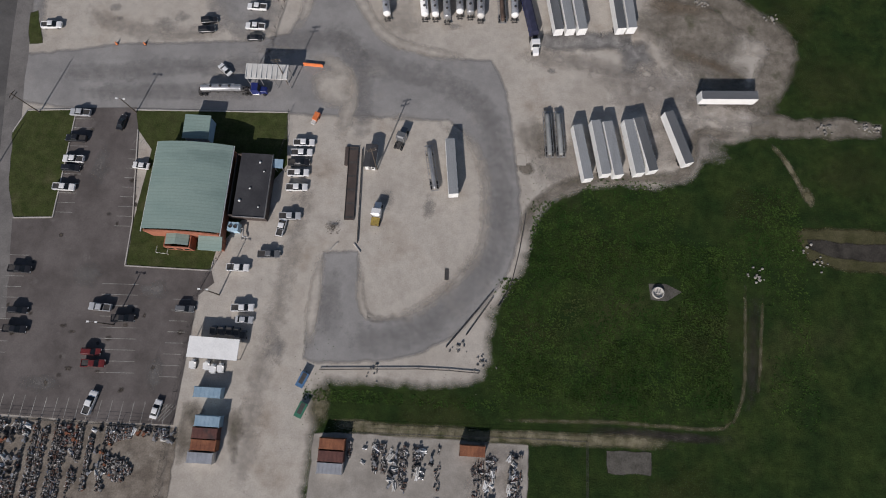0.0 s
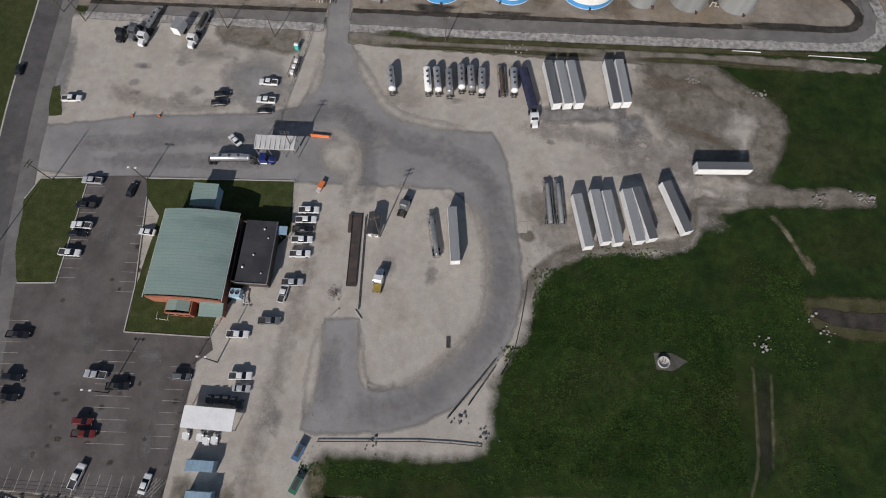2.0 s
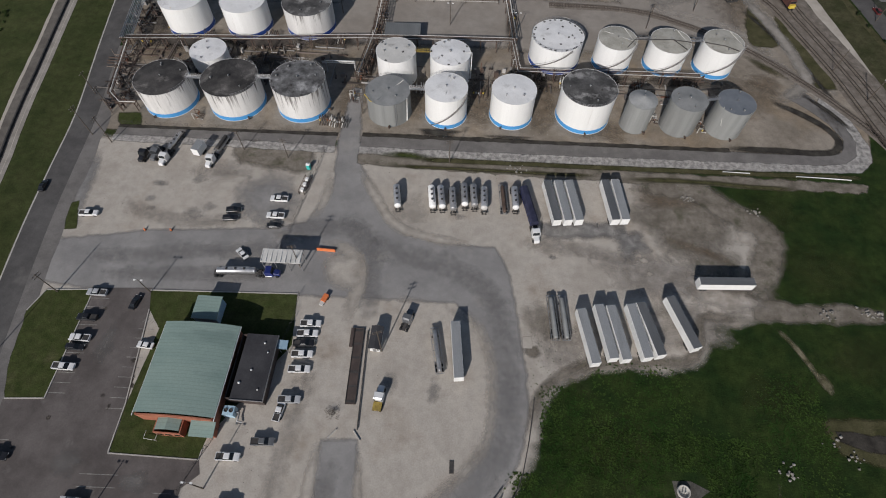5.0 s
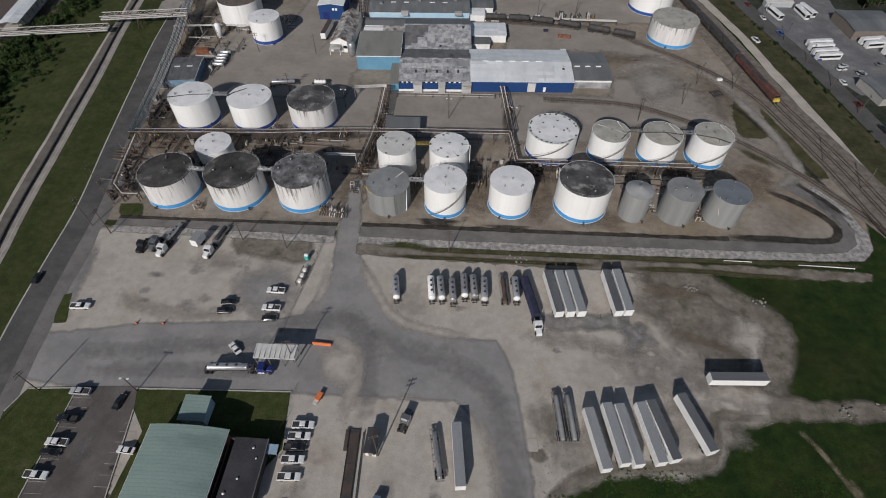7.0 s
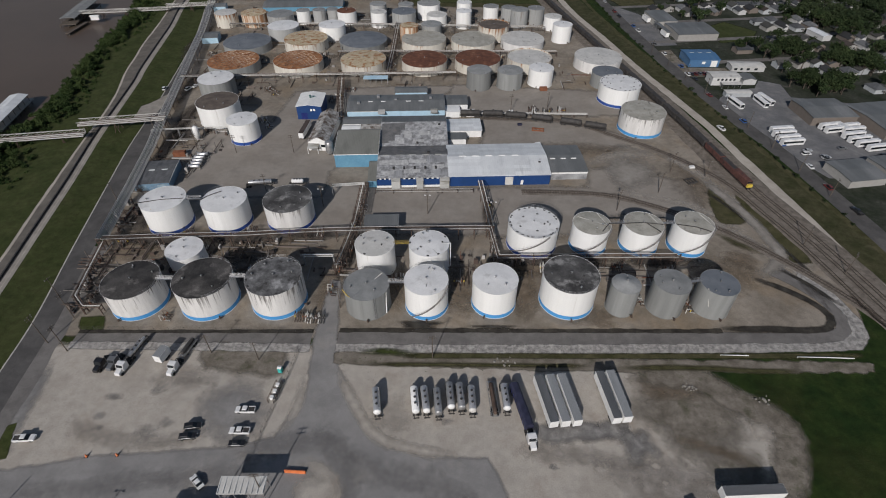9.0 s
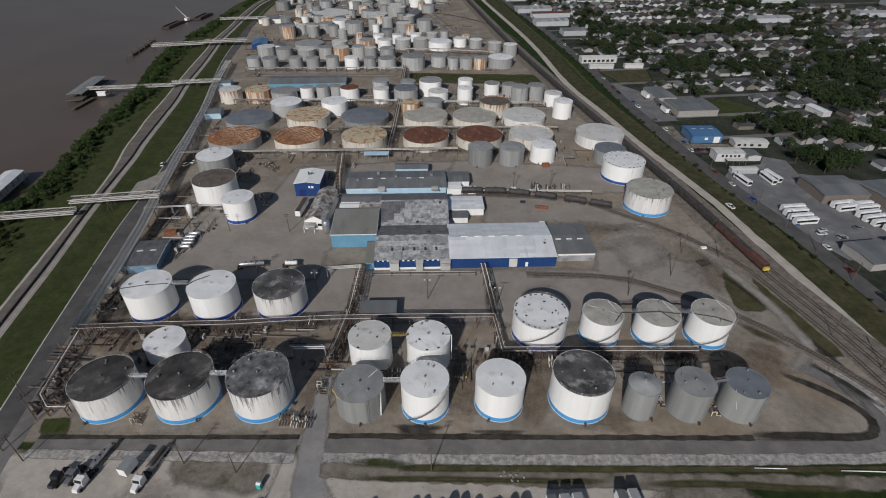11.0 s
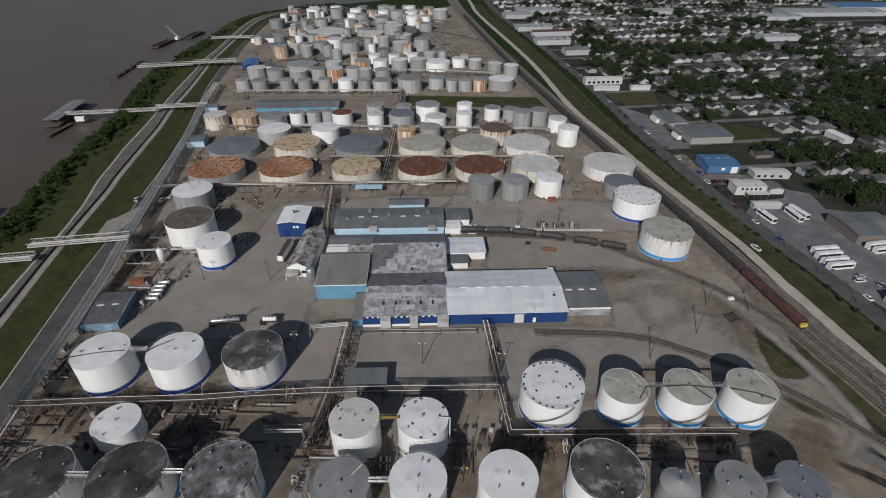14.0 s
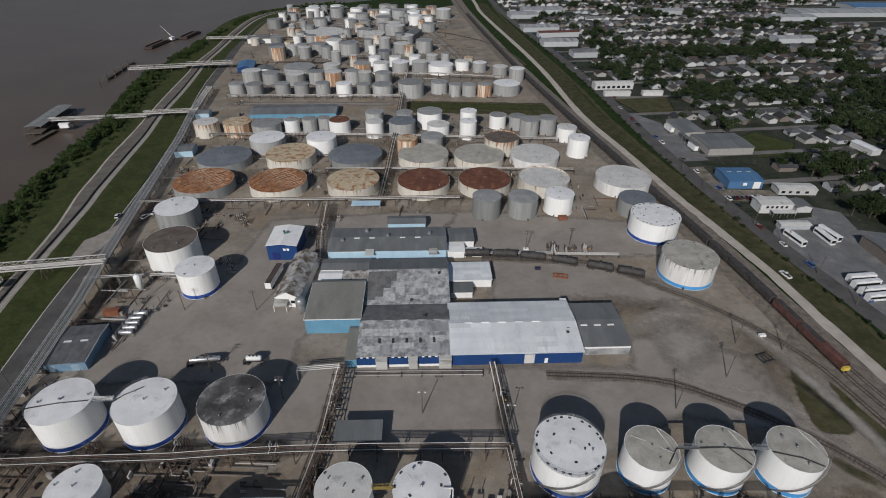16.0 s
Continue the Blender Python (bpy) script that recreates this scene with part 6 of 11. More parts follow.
pipe_rack([(-138, 147), (-109, 149.3), (-82, 151), (-66, 152.9), (-47.6, 154.6), (-23.9, 156), (13.9, 157.6), (16.2, 140.2), (50, 141.4), (84, 142.4)], 5.2, 6, "long rusty pipe rack on steel bents with brown and pale pipes", wide=2.6, spacing=6.0, materials=("rusty_pipe", "pale_pipe", "dark_steel", "rusty_pipe", "rusty_pipe", "pale_pipe"), r=0.1)
pipe_rack([(11, 190), (14.6, 158)], 5.6, 3, "rusty pipe rack on steel bents", wide=1.6, materials=("pale_pipe", "rusty_pipe"))
pipe_rack([(-138, 147), (-143.9, 184), (-150, 218), (-156, 243), (-167.9, 299), (-186, 385), (-200, 440), (-212, 500)], 4.8, 8, "long pale pipe rack along the road", wide=4.6, spacing=9, materials=("pale_pipe", "pale_pipe", "steel"))
pipe_rack([(-138, 147), (-132.8, 118), (-127.5, 113.2), (-121.7, 113.4)], 3.6, 3, "low rusty pipe rack near the corner tanks", wide=1.6)
pipe_rack([(-40.6, 188), (-40.4, 161), (-41.6, 149), (-43.2, 134)], 5.0, 4, "tangled rusty pipe rack on steel bents", wide=3.2, spacing=4.5)
pipe_rack([(-54.7, 185), (-40.5, 187)], 5.2, 3, "pale pipe bridge over the yard", wide=1.6, spacing=12, materials=("pale_pipe",), steelwork="steel")
pipe_rack([(-57.1, 139.4), (-46, 139.8)], 4.6, 2, "pale pipe bridge over the lane", wide=0.8, spacing=11, materials=("pale_pipe",), steelwork="steel")
pipe_rack([(-36, 187.6), (-20, 188.4), (8, 189.5)], 0.9, 3, "low pipes on sleepers in front of the works", wide=1.8, spacing=6, materials=("pale_pipe", "rusty_pipe"), r=0.09)
pipe_rack([(-167.9, 299), (-120, 302.4), (-69.6, 305.5), (-8.3, 309.6), (0, 310)], 5.0, 4, "long pale pipe rack before the rusted tanks", wide=2.4, spacing=8, materials=("pale_pipe", "rusty_pipe"))
pipe_rack([(-4.4, 261.6), (42.2, 262.6), (44, 272), (44, 262.4), (72.9, 262.8)], 1.8, 3, "low pale pipes across the yard", wide=1.6, spacing=7, materials=("pale_pipe",))
pipe_rack([(-62, 250), (-66, 270), (-70, 300)], 5.0, 4, "tangled rusty pipe rack on steel bents", wide=3, spacing=4)
pipe_rack([(-80, 345), (-40, 347), (30, 349), (68, 350)], 3.5, 4, "pipe rack between rusted tanks", wide=2.4, spacing=8, materials=("rusty_pipe", "pale_pipe"))
pipe_rack([(-42.5, 309), (-42.8, 345), (-44, 400), (-47, 470), (-50, 560)], 4.5, 5, "pipe rack running between tank rows", wide=3, spacing=7, materials=("rusty_pipe", "pale_pipe"))
pipe_rack([(-170, 396), (-100, 399), (-40, 399), (66, 397)], 4.0, 3, "pipe rack behind the low tanks", wide=2, spacing=9, materials=("pale_pipe", "rusty_pipe"))
pipe_rack([(-190, 480), (-100, 484), (-46, 486)], 4.0, 3, "pipe rack before the far tanks", wide=2, spacing=9, materials=("pale_pipe", "rusty_pipe"))
pipe_rack([(-200, 545), (-100, 547), (-20, 548), (40, 540)], 5.0, 4, "pipe rack among the far tanks", wide=3, spacing=9, materials=("pale_pipe", "rusty_pipe"))
pipe_rack([(-230, 690), (-120, 688), (-60, 680)], 5.0, 3, "pipe rack among the far tanks", wide=3, spacing=10, materials=("rusty_pipe",))
pipe_rack([(-109.5, 239), (-119.7, 238.1), (-137.8, 236.5), (-157.7, 234.2)], 4.0, 2, "pale pipe rack from road to tank", wide=1, spacing=6, materials=("pale_pipe",), steelwork="steel")

# ---------------------------------------------------------------- buildings
def walls(bm, x0, y0, x1, y1, h, thick=0.25, z0=0.0):
    """Four walls of real thickness round a rectangle."""
    box(bm, x0, y0, z0, x1, y0 + thick, h)
    box(bm, x0, y1 - thick, z0, x1, y1, h)
    box(bm, x0, y0 + thick, z0, x0 + thick, y1 - thick, h)
    box(bm, x1 - thick, y0 + thick, z0, x1, y1 - thick, h)


def gable_roof(bm, x0, y0, x1, y1, eave, ridge, along="x", over=0.4, thick=0.2, at=0.5):
    """A pitched roof with thickness and overhang; its ridge runs along x or y."""
    if along == "x":
        lo, hi, mid = y0 - over, y1 + over, y0 + (y1 - y0) * at
        prism(bm, [(lo, eave), (mid, ridge), (hi, eave), (hi, eave + thick), (mid, ridge + thick), (lo, eave + thick)], x0 - over, x1 + over, "x")
    else:
        lo, hi, mid = x0 - over, x1 + over, x0 + (x1 - x0) * at
        prism(bm, [(lo, eave), (mid, ridge), (hi, eave), (hi, eave + thick), (mid, ridge + thick), (lo, eave + thick)], y0 - over, y1 + over, "y")


def gable_ends(bm, x0, y0, x1, y1, eave, ridge, along="x", at=0.5, thick=0.25):
    if along == "x":
        mid = y0 + (y1 - y0) * at
        for x in (x0, x1 - thick):
            prism(bm, [(y0, eave), (y1, eave), (mid, ridge)], x, x + thick, "x")
    else:
        mid = x0 + (x1 - x0) * at
        for y in (y0, y1 - thick):
            prism(bm, [(x0, eave), (x1, eave), (mid, ridge)], y, y + thick, "y")


def opening(ob, name, x0, z0, x1, z1, y, material, proud=0.06, label=""):
    """A door, window or panel on a south wall: a leaf in a frame that stands proud of the wall."""
    bm = bmesh.new()
    box(bm, x0, y - proud, z0, x1, y + 0.05, z1)
    leaf = part(name, bm, material, ob, label)
    return leaf


def hall(ob, x0, y0, x1, y1, eave, ridge, wall, roof, along="x", at=0.5, over=0.35, names=("wall", "roof")):
    bm = bmesh.new()
    walls(bm, x0, y0, x1, y1, eave)
    gable_ends(bm, x0, y0, x1, y1, eave, ridge, along, at)
    part(names[0], bm, M[wall], ob)
    bm = bmesh.new()
    gable_roof(bm, x0, y0, x1, y1, eave, ridge, along, over, at=at)
    part(names[1], bm, M[roof], ob)


def shed(name, label, category, m, w, d, eave, ridge, wall, roof, along="x", at=0.5, doors=(), group=""):
    """A plain building w wide and d deep round its middle, with doors or windows on its south side."""
    ob = thing(name, label, category, m, group)
    hall(ob, -w / 2, -d / 2, w / 2, d / 2, eave, ridge, wall, roof, along, at)
    for kind, x0, z0, x1, z1, mat in doors:
        opening(ob, kind, x0, z0, x1, z1, -d / 2, M[mat])
    return ob


def canopy(name, label, m, w, d, h, roof, posts=4, thick=0.25, fall=0.3, post="steel"):
    """A roof on posts."""
    ob = thing(name, label, "canopy", m)
    bm = bmesh.new()
    prism(bm, [(-d / 2, h), (d / 2, h + fall), (d / 2, h + fall + thick), (-d / 2, h + thick)], -w / 2, w / 2, "x")
    part("roof", bm, M[roof], ob)
    first = None
    for k in range(posts):
        for s in (-1, 1):
            p = pose(-w / 2 + 0.3 + (w - 0.6) * k / (posts - 1), s * (d / 2 - 0.3), 0)
            if first is None:
                bm = bmesh.new()
                box(bm, -0.09, -0.09, 0, 0.09, 0.09, h + 0.02)
                first = part("post", bm, M[post], ob)
                first.matrix_basis = p
            else:
                again(first, p)
    return ob


# the office with its arched green roof
office = thing("office_building", "brick office with a large arched green metal roof", "building", pose(-69.3, 17.8, 0))
bm = bmesh.new()
walls(bm, -9.7, -12.3, 9.7, 12.0, 5.2)
arc = [(-9.7 + 19.4 * k / 12, 5.2 + 1.25 * (1 - (k / 6 - 1) ** 2)) for k in range(13)]
for y in (-12.3, 11.7):
    prism(bm, [(-9.7, 5.0)] + arc + [(9.7, 5.0)], y, y + 0.3, "y")
part("wall", bm, M["brick"], office)
bm = bmesh.new()
top = [(-10.2 + 20.4 * k / 16, 5.22 + 1.35 * (1 - (k / 8 - 1) ** 2)) for k in range(17)]
prism(bm, top + [(x, z + 0.16) for x, z in top[::-1]], -11.7, 12.5, "y")
part("roof", bm, M["green_roof"], office, "ribbed green metal roof")
for x in (-10.35, 10.2):
    bm = bmesh.new()
    box(bm, x, -12.5, 5.0, x + 0.16, 12.5, 5.24)
    part("gutter", bm, M["white"], office)
bm = bmesh.new()
walls(bm, -4.6, -15.8, 2.2, -12.32, 3.5)
part("porch_wall", bm, M["brick"], office)
bm = bmesh.new()
gable_roof(bm, -3.9, -14.8, 1.5, -12.0, 3.6, 4.6, "y", 0.3)
part("porch_roof", bm, M["green_roof"], office)
bm = bmesh.new()
prism(bm, [(-16.0, 2.9), (-12.35, 3.7), (-12.35, 3.9), (-16.0, 3.1)], 4.2, 10.4, "x")
part("porch_roof", bm, M["green_roof"], office)
bm = bmesh.new()
walls(bm, 4.6, -15.4, 10.0, -12.32, 2.9)
part("porch_wall", bm, M["brick"], office)
for x0 in (-4.2, -2.0, 0.2):
    opening(office, "window", x0, 0.9, x0 + 1.5, 2.3, -15.8, M["glass"])
opening(office, "door", 6.4, 0.05, 7.6, 2.2, -15.4, M["white"])
bm = bmesh.new()
for a, b in (((-7.6, -17.0), (-4.6, -17.2)), ((-7.6, -17.0), (-7.6, -15.0)), ((-4.6, -17.2), (-4.6, -15.6))):
    rod(bm, (*a, 1.0), (*b, 1.0), 0.05, 6)
    rod(bm, (*a, 0), (*a, 1.0), 0.05, 6)
part("railing", bm, M["white"], office)
bm = bmesh.new()
walls(bm, -4.6, 14.8, 1.9, 21.1, 3.7)
part("annex_wall", bm, M["pale_blue_wall"], office)
bm = bmesh.new()
prism(bm, [(14.5, 3.7), (21.4, 4.1), (21.4, 4.3), (14.5, 3.9)], -4.9, 2.2, "x")
part("annex_roof", bm, M["green_roof"], office)

store = thing("annex_building", "low brown annex with a flat dark roof beside the office", "building", pose(-53, 20, 0))
bm = bmesh.new()
walls(bm, -5.6, -8.6, 4.0, 8.8, 3.9)
part("wall", bm, M["brown_wall"], store)
bm = bmesh.new()
box(bm, -4.2, -8.8, 3.9, 4.3, 9.0, 4.15)
part("roof", bm, M["dark_roof"], store, "flat dark felt roof")
for s, (x0, y0, x1, y1) in enumerate(((-4.25, -8.9, 4.35, -8.8), (4.3, -8.8, 4.38, 9.0))):
    bm = bmesh.new()
    box(bm, x0, y0, 3.7, x1, y1, 4.35)
    part("parapet", bm, M["steel"], store)
for x, y, w, h in ((1.2, 6.5, 0.7, 0.3), (2.6, 4.0, 0.5, 0.3), (-0.5, -1.0, 0.6, 0.35), (2.4, -6.0, 0.5, 0.35), (-2.8, -4.5, 0.8, 0.3)):
    bm = bmesh.new()
    lathe(bm, [(w * 0.3, 4.1), (w * 0.3, 4.1 + h), (w * 0.5, 4.1 + h), (0, 4.3 + h)], 8, (x, y))
    part("vent", bm, M["white"], store)
bm = bmesh.new()
prism(bm, [(5.6, 3.2), (8.0, 3.5), (8.0, 3.65), (5.6, 3.35)], 4.4, 7.0, "x")
part("awning", bm, M["blue_steel"], store)
for x in (4.7, 6.8):
    bm = bmesh.new()
    box(bm, x - 0.08, 5.7, 0, x + 0.08, 5.86, 3.25)
    part("post", bm, M["steel"], store)

unit = thing("cooling_unit", "pale blue cooling unit and ducts beside the office", "cooling unit", pose(-57.2, 8.8, -0.06))
bm = bmesh.new()
box(bm, -1.4, -1.2, 0.15, 1.4, 1.2, 2.6)
part("cabinet", bm, M["pale_blue_wall"], unit)
for x in (-0.65, 0.65):
    bm = bmesh.new()
    lathe(bm, [(0.5, 2.6), (0.5, 2.85), (0.42, 2.85), (0.42, 2.7), (0, 2.7)], 14, (x, 0))
    part("fan_housing", bm, M["dark_steel"], unit)
bm = bmesh.new()
tube(bm, [(1.4, 0, 1.2), (2.4, 0, 1.2), (2.4, -2.2, 1.2), (3.4, -2.2, 0.4)], 0.2)
part("duct", bm, M["steel"], unit)

# gate canopy, carport, scale house
gate = canopy("gate_canopy", "translucent ribbed white canopy over the entry lane", pose(-53.4, 53.0, 0, 0, 0, 1.5), 11.8, 4.4, 5.0, "roof_worn", posts=4)
for k in range(9):
    bm = bmesh.new()
    box(bm, -5.7 + k * 1.42, -2.2, 5.3, -5.62 + k * 1.42, 2.2, 5.62)
    part("rib", bm, M["white"], gate)
canopy("carport", "plain white carport roof on steel posts", pose(-57.0, -22.9, 0, 0, 0, -1), 12.6, 5.2, 2.9, "white", posts=4, fall=0.15)
house = shed("scale_house", "small dark scale house with a white gable end", "hut", pose(-22.7, 31, 0, 0, 0, -2), 2.7, 6.0, 2.7, 3.2, "white", "dark_roof", "y",
    doors=(("door", -0.5, 0.05, 0.4, 2.1, "steel"), ("window", 0.6, 1.1, 1.1, 1.9, "glass")))
bridge = thing("weighbridge", "rusty brown steel truck scale set in the yard", "weighbridge", pose(-27.6, 23.8, 0.02, 0, 0, 2))
bm = bmesh.new()
box(bm, -1.15, -10.6, 0.06, 1.15, 10.6, 0.42)
part("deck", bm, M["brown_wall"], bridge)
for k in range(6):
    bm = bmesh.new()
    box(bm, -1.1, -10.2 + k * 3.95, 0.42, 1.1, -9.6 + k * 3.95, 0.46)
    part("deck_plate", bm, M["dark_steel"], bridge)
for x in (-1.35, 1.2):
    bm = bmesh.new()
    box(bm, x, -10.6, 0.0, x + 0.15, 10.6, 0.62)
    part("guide_rail", bm, M["dark_steel"], bridge)
bm = bmesh.new()
box(bm, -2.3, 5.0, 0.0, -1.4, 10.4, 0.8)
part("platform", bm, M["brown_wall"], bridge)
for k, (x, y, l) in enumerate(((-25.2, 25.6, 16.5), (-24.6, 12, 10))):
    ob = thing("guide_barrier", "low dark steel guide rail beside the scale", "barrier", pose(x, y, 0.02, 0, 0, 2.5))
    bm = bmesh.new()
    box(bm, -0.12, -l / 2, 0.35, 0.12, l / 2, 0.6)
    part("beam", bm, M["dark_steel"], ob)
    for j in range(5):
        bm = bmesh.new()
        box(bm, -0.08, -l / 2 + j * l / 4.2, 0, 0.08, -l / 2 + j * l / 4.2 + 0.16, 0.35)
        part("post", bm, M["dark_steel"], ob)


def container(x, y, paint, label, rz=0.0, l=6.06, w=2.44, h=2.59):
    """A freight container with corrugated sides, corner posts and two end doors."""
    ob = thing("freight_container", label, "container", pose(x, y, 0.04, 0, 0, rz), group="freight containers")
    bm = bmesh.new()
    steps = 24
    rim = []
    for side in (1, -1):
        for k in range(steps + 1):
            u = (-l / 2 + l * k / steps) * side
            rim.append((u, -side * (w / 2 - (0.05 if k % 2 else 0.0))))
    low = [bm.verts.new((u, v, 0.12)) for u, v in rim]
    high = [bm.verts.new((u, v, h - 0.06)) for u, v in rim]
    for i in range(len(rim)):
        bm.faces.new((low[i], low[(i + 1) % len(rim)], high[(i + 1) % len(rim)], high[i]))
    part("side_wall", bm, M[paint], ob)
    bm = bmesh.new()
    sheet = [(-l / 2, h - 0.1)]
    for k in range(12):
        sheet += [(-l / 2 + l * (k + 0.08) / 12, h - 0.03 * (k % 2)), (-l / 2 + l * (k + 0.92) / 12, h - 0.03 * (k % 2))]
    prism(bm, (sheet + [(l / 2, h - 0.1)])[::-1], -w / 2, w / 2, "y")
    part("roof", bm, M[paint], ob)
    for sx in (-1, 1):
        for sy in (-1, 1):
            bm = bmesh.new()
            box(bm, sx * l / 2 - 0.09, sy * w / 2 - 0.09, 0, sx * l / 2 + 0.09, sy * w / 2 + 0.09, h + 0.02)
            part("corner_post", bm, M[paint], ob)
    for sy in (-1, 1):
        bm = bmesh.new()
        box(bm, l / 2 - 0.02, min(0.02 * sy, sy * (w / 2 - 0.1)), 0.14, l / 2 + 0.05, max(0.02 * sy, sy * (w / 2 - 0.1)), h - 0.08)
        part("door", bm, M[paint], ob)
    return ob


container(-57.0, -33.6, "blue_steel", "pale blue freight container", 0, 6.6)
container(-55.9, -40.3, "blue_steel", "pale blue freight container beside rusty ones")
container(-56.1, -43.1, "oxide", "dark red oxide freight container")
container(-56.0, -45.8, "rust", "rusty orange freight container")
container(-56.4, -48.7, "aluminium", "pale grey freight container")
container(-25.2, -43.7, "rust", "rusty red freight container by the fence")
container(-25.2, -46.5, "oxide", "dark red oxide freight container")
container(-25.2, -49.2, "aluminium", "pale grey freight container")
container(8.8, -43.3, "rust", "rusty orange freight container by the fence")
container(-136.4, 216.2, "rust", "rusty red container beside the road rack", 8, 5.6)

# ---- the works: halls joined round a yard
works = thing("works_building", "long warehouse complex with patched metal roofs and blue fronts", "warehouse", pose(-3, 193.4, 0.02, 0, 0, 3.6))
hall(works, 0.1, 0, 46.4, 27.5, 5.3, 7.2, "blue_wall", "white_roof", "x", 0.5, names=("wall", "white_hall_roof"))
hall(works, -32.5, 0, -0.1, 27.4, 5.2, 7.0, "blue_wall", "mended_roof", "x", 0.58, names=("wall", "grey_hall_roof"))
hall(works, -32.4, 27.8, 0.8, 58.4, 5.3, 8.0, "pale_blue_wall", "mended_roof", "x", 0.62, over=0.2, names=("wall", "middle_hall_roof"))
hall(works, -52.4, 65.6, 1.0, 85.0, 5.0, 6.2, "pale_blue_wall", "slate_roof", "x", 0.5, names=("wall", "back_hall_roof"))
hall(works, -53.6, 17.8, -32.9, 41.4, 7.0, 8.0, "light_blue_wall", "tan_roof", "x", 0.9, over=0.2, names=("wall", "tan_hall_roof"))
hall(works, 46.8, 3.6, 64.6, 27.0, 4.2, 5.2, "grey_roof", "slate_roof", "x", 0.55, names=("wall", "side_hall_roof"))
hall(works, 1.6, 44.4, 19.2, 57.0, 3.8, 4.0, "white", "white_roof", "x", 0.5, names=("wall", "store_roof"))
hall(works, 1.6, 37.4, 10.6, 43.8, 3.0, 3.3, "white", "slate_roof", "x", 0.8, names=("wall", "store_roof"))
hall(works, 1.6, 74.4, 14.2, 86.0, 3.8, 4.2, "white", "slate_roof", "x", 0.5, names=("wall", "store_roof"))
hall(works, 1.6, 66.4, 9.2, 74.0, 3.4, 3.6, "white", "white", "x", 0.5, names=("wall", "box_roof"))
hall(works, 9.6, 66.8, 17.4, 70.4, 2.6, 2.8, "white", "white", "x", 0.5, names=("wall", "box_roof"))
hall(works, -53.4, 44.6, -43.9, 51.8, 4.0, 4.5, "white", "white", "x", 0.7, over=0.15, names=("wall", "small_hall_roof"))
hall(works, -43.4, 45.4, -33.0, 51.8, 4.4, 5.1, "light_blue_wall", "rusty_tin", "x", 0.8, over=0.15, names=("wall", "small_hall_roof"))
hall(works, -53.4, 52.4, -33.0, 60.4, 4.4, 5.0, "white", "slate_roof", "x", 0.5, over=0.15, names=("wall", "small_hall_roof"))
hall(works, -36.9, 0.4, -32.95, 17.2, 3.4, 4.0, "light_blue_wall", "tan_roof", "x", 0.9, over=0.15, names=("wall", "lean_to_roof"))
# pale trim along the tan roof's edges
bm = bmesh.new()
box(bm, -53.86, 17.5, 6.86, -32.64, 17.58, 7.2)
prism(bm, [(17.5, 7.0), (39.1, 8.02), (39.1, 8.26), (17.5, 7.24)], -32.68, -32.58, "x")
prism(bm, [(17.5, 7.0), (39.1, 8.02), (39.1, 8.26), (17.5, 7.24)], -53.92, -53.82, "x")
part("roof_trim", bm, M["white"], works, "white trim along the roof edge")


def roof_sheet(x0, x1, y0, y1, slope, material, label=""):
    """A sheet nailed over a slope that climbs from (ya, za) to (yb, zb)."""
    ya, za, yb, zb = slope
    h = [za + (zb - za) * (y - ya) / (yb - ya) + 0.205 for y in (y0, y1)]
    bm = bmesh.new()
    prism(bm, [(y0, h[0]), (y1, h[1]), (y1, h[1] + 0.03), (y0, h[0] + 0.03)], x0, x1, "x")
    part("roof_sheet", bm, M[material], works, label)


GREY_FRONT, GREY_BACK = (-0.35, 5.2, 15.89, 7.0), (15.89, 7.0, 27.75, 5.2)
MID_FRONT, MID_BACK = (27.6, 5.3, 46.77, 8.0), (46.77, 8.0, 58.6, 5.3)
# shade on the slope turned from the sun, painted as one dark sheet
roof_sheet(-32.8, 0.2, 16.5, 27.3, GREY_BACK, "stained_sheet", "dark weathered roof sheeting")
roof_sheet(-32.5, 0.9, 47.2, 58.5, MID_BACK, "slate_roof", "blue-grey weathered roof sheeting")
DARKER = "stained dark roof sheeting"
for x0, x1, y0, y1 in ((-32.0, -28.4, 30.0, 45.6), (-28.35, -22.6, 36.2, 45.8), (-22.55, -20.4, 40.0, 46.0), (-28.35, -25.4, 31.6, 36.1)):
    roof_sheet(x0, x1, y0, y1, MID_FRONT, "stained_sheet", DARKER)
for x0, x1, y0, y1 in ((-24.4, -20.8, 29.0, 33.0), (-20.7, -17.0, 34.0, 39.2), (-13.4, -7.6, 36.0, 38.6), (-7.5, -0.6, 32.2, 35.6), (-16.2, -11.0, 30.2, 32.2)):
    roof_sheet(x0, x1, y0, y1, MID_FRONT, "pale_sheet")
for x0, x1, y0, y1 in ((-31.8, -18.4, 8.9, 12.2), (-18.3, -10.2, 10.2, 12.4), (-30.9, -25.0, 2.0, 4.4), (-20.4, -13.0, 3.2, 5.6), (-7.4, -2.0, 6.2, 8.8)):
    roof_sheet(x0, x1, y0, y1, GREY_FRONT, "pale_sheet")
for x0, x1, y0, y1 in ((-9.8, -0.4, 10.4, 14.8), (-24.8, -21.4, 0.6, 4.6), (-6.6, -0.4, 0.8, 4.9)):
    roof_sheet(x0, x1, y0, y1, GREY_FRONT, "grey_roof")
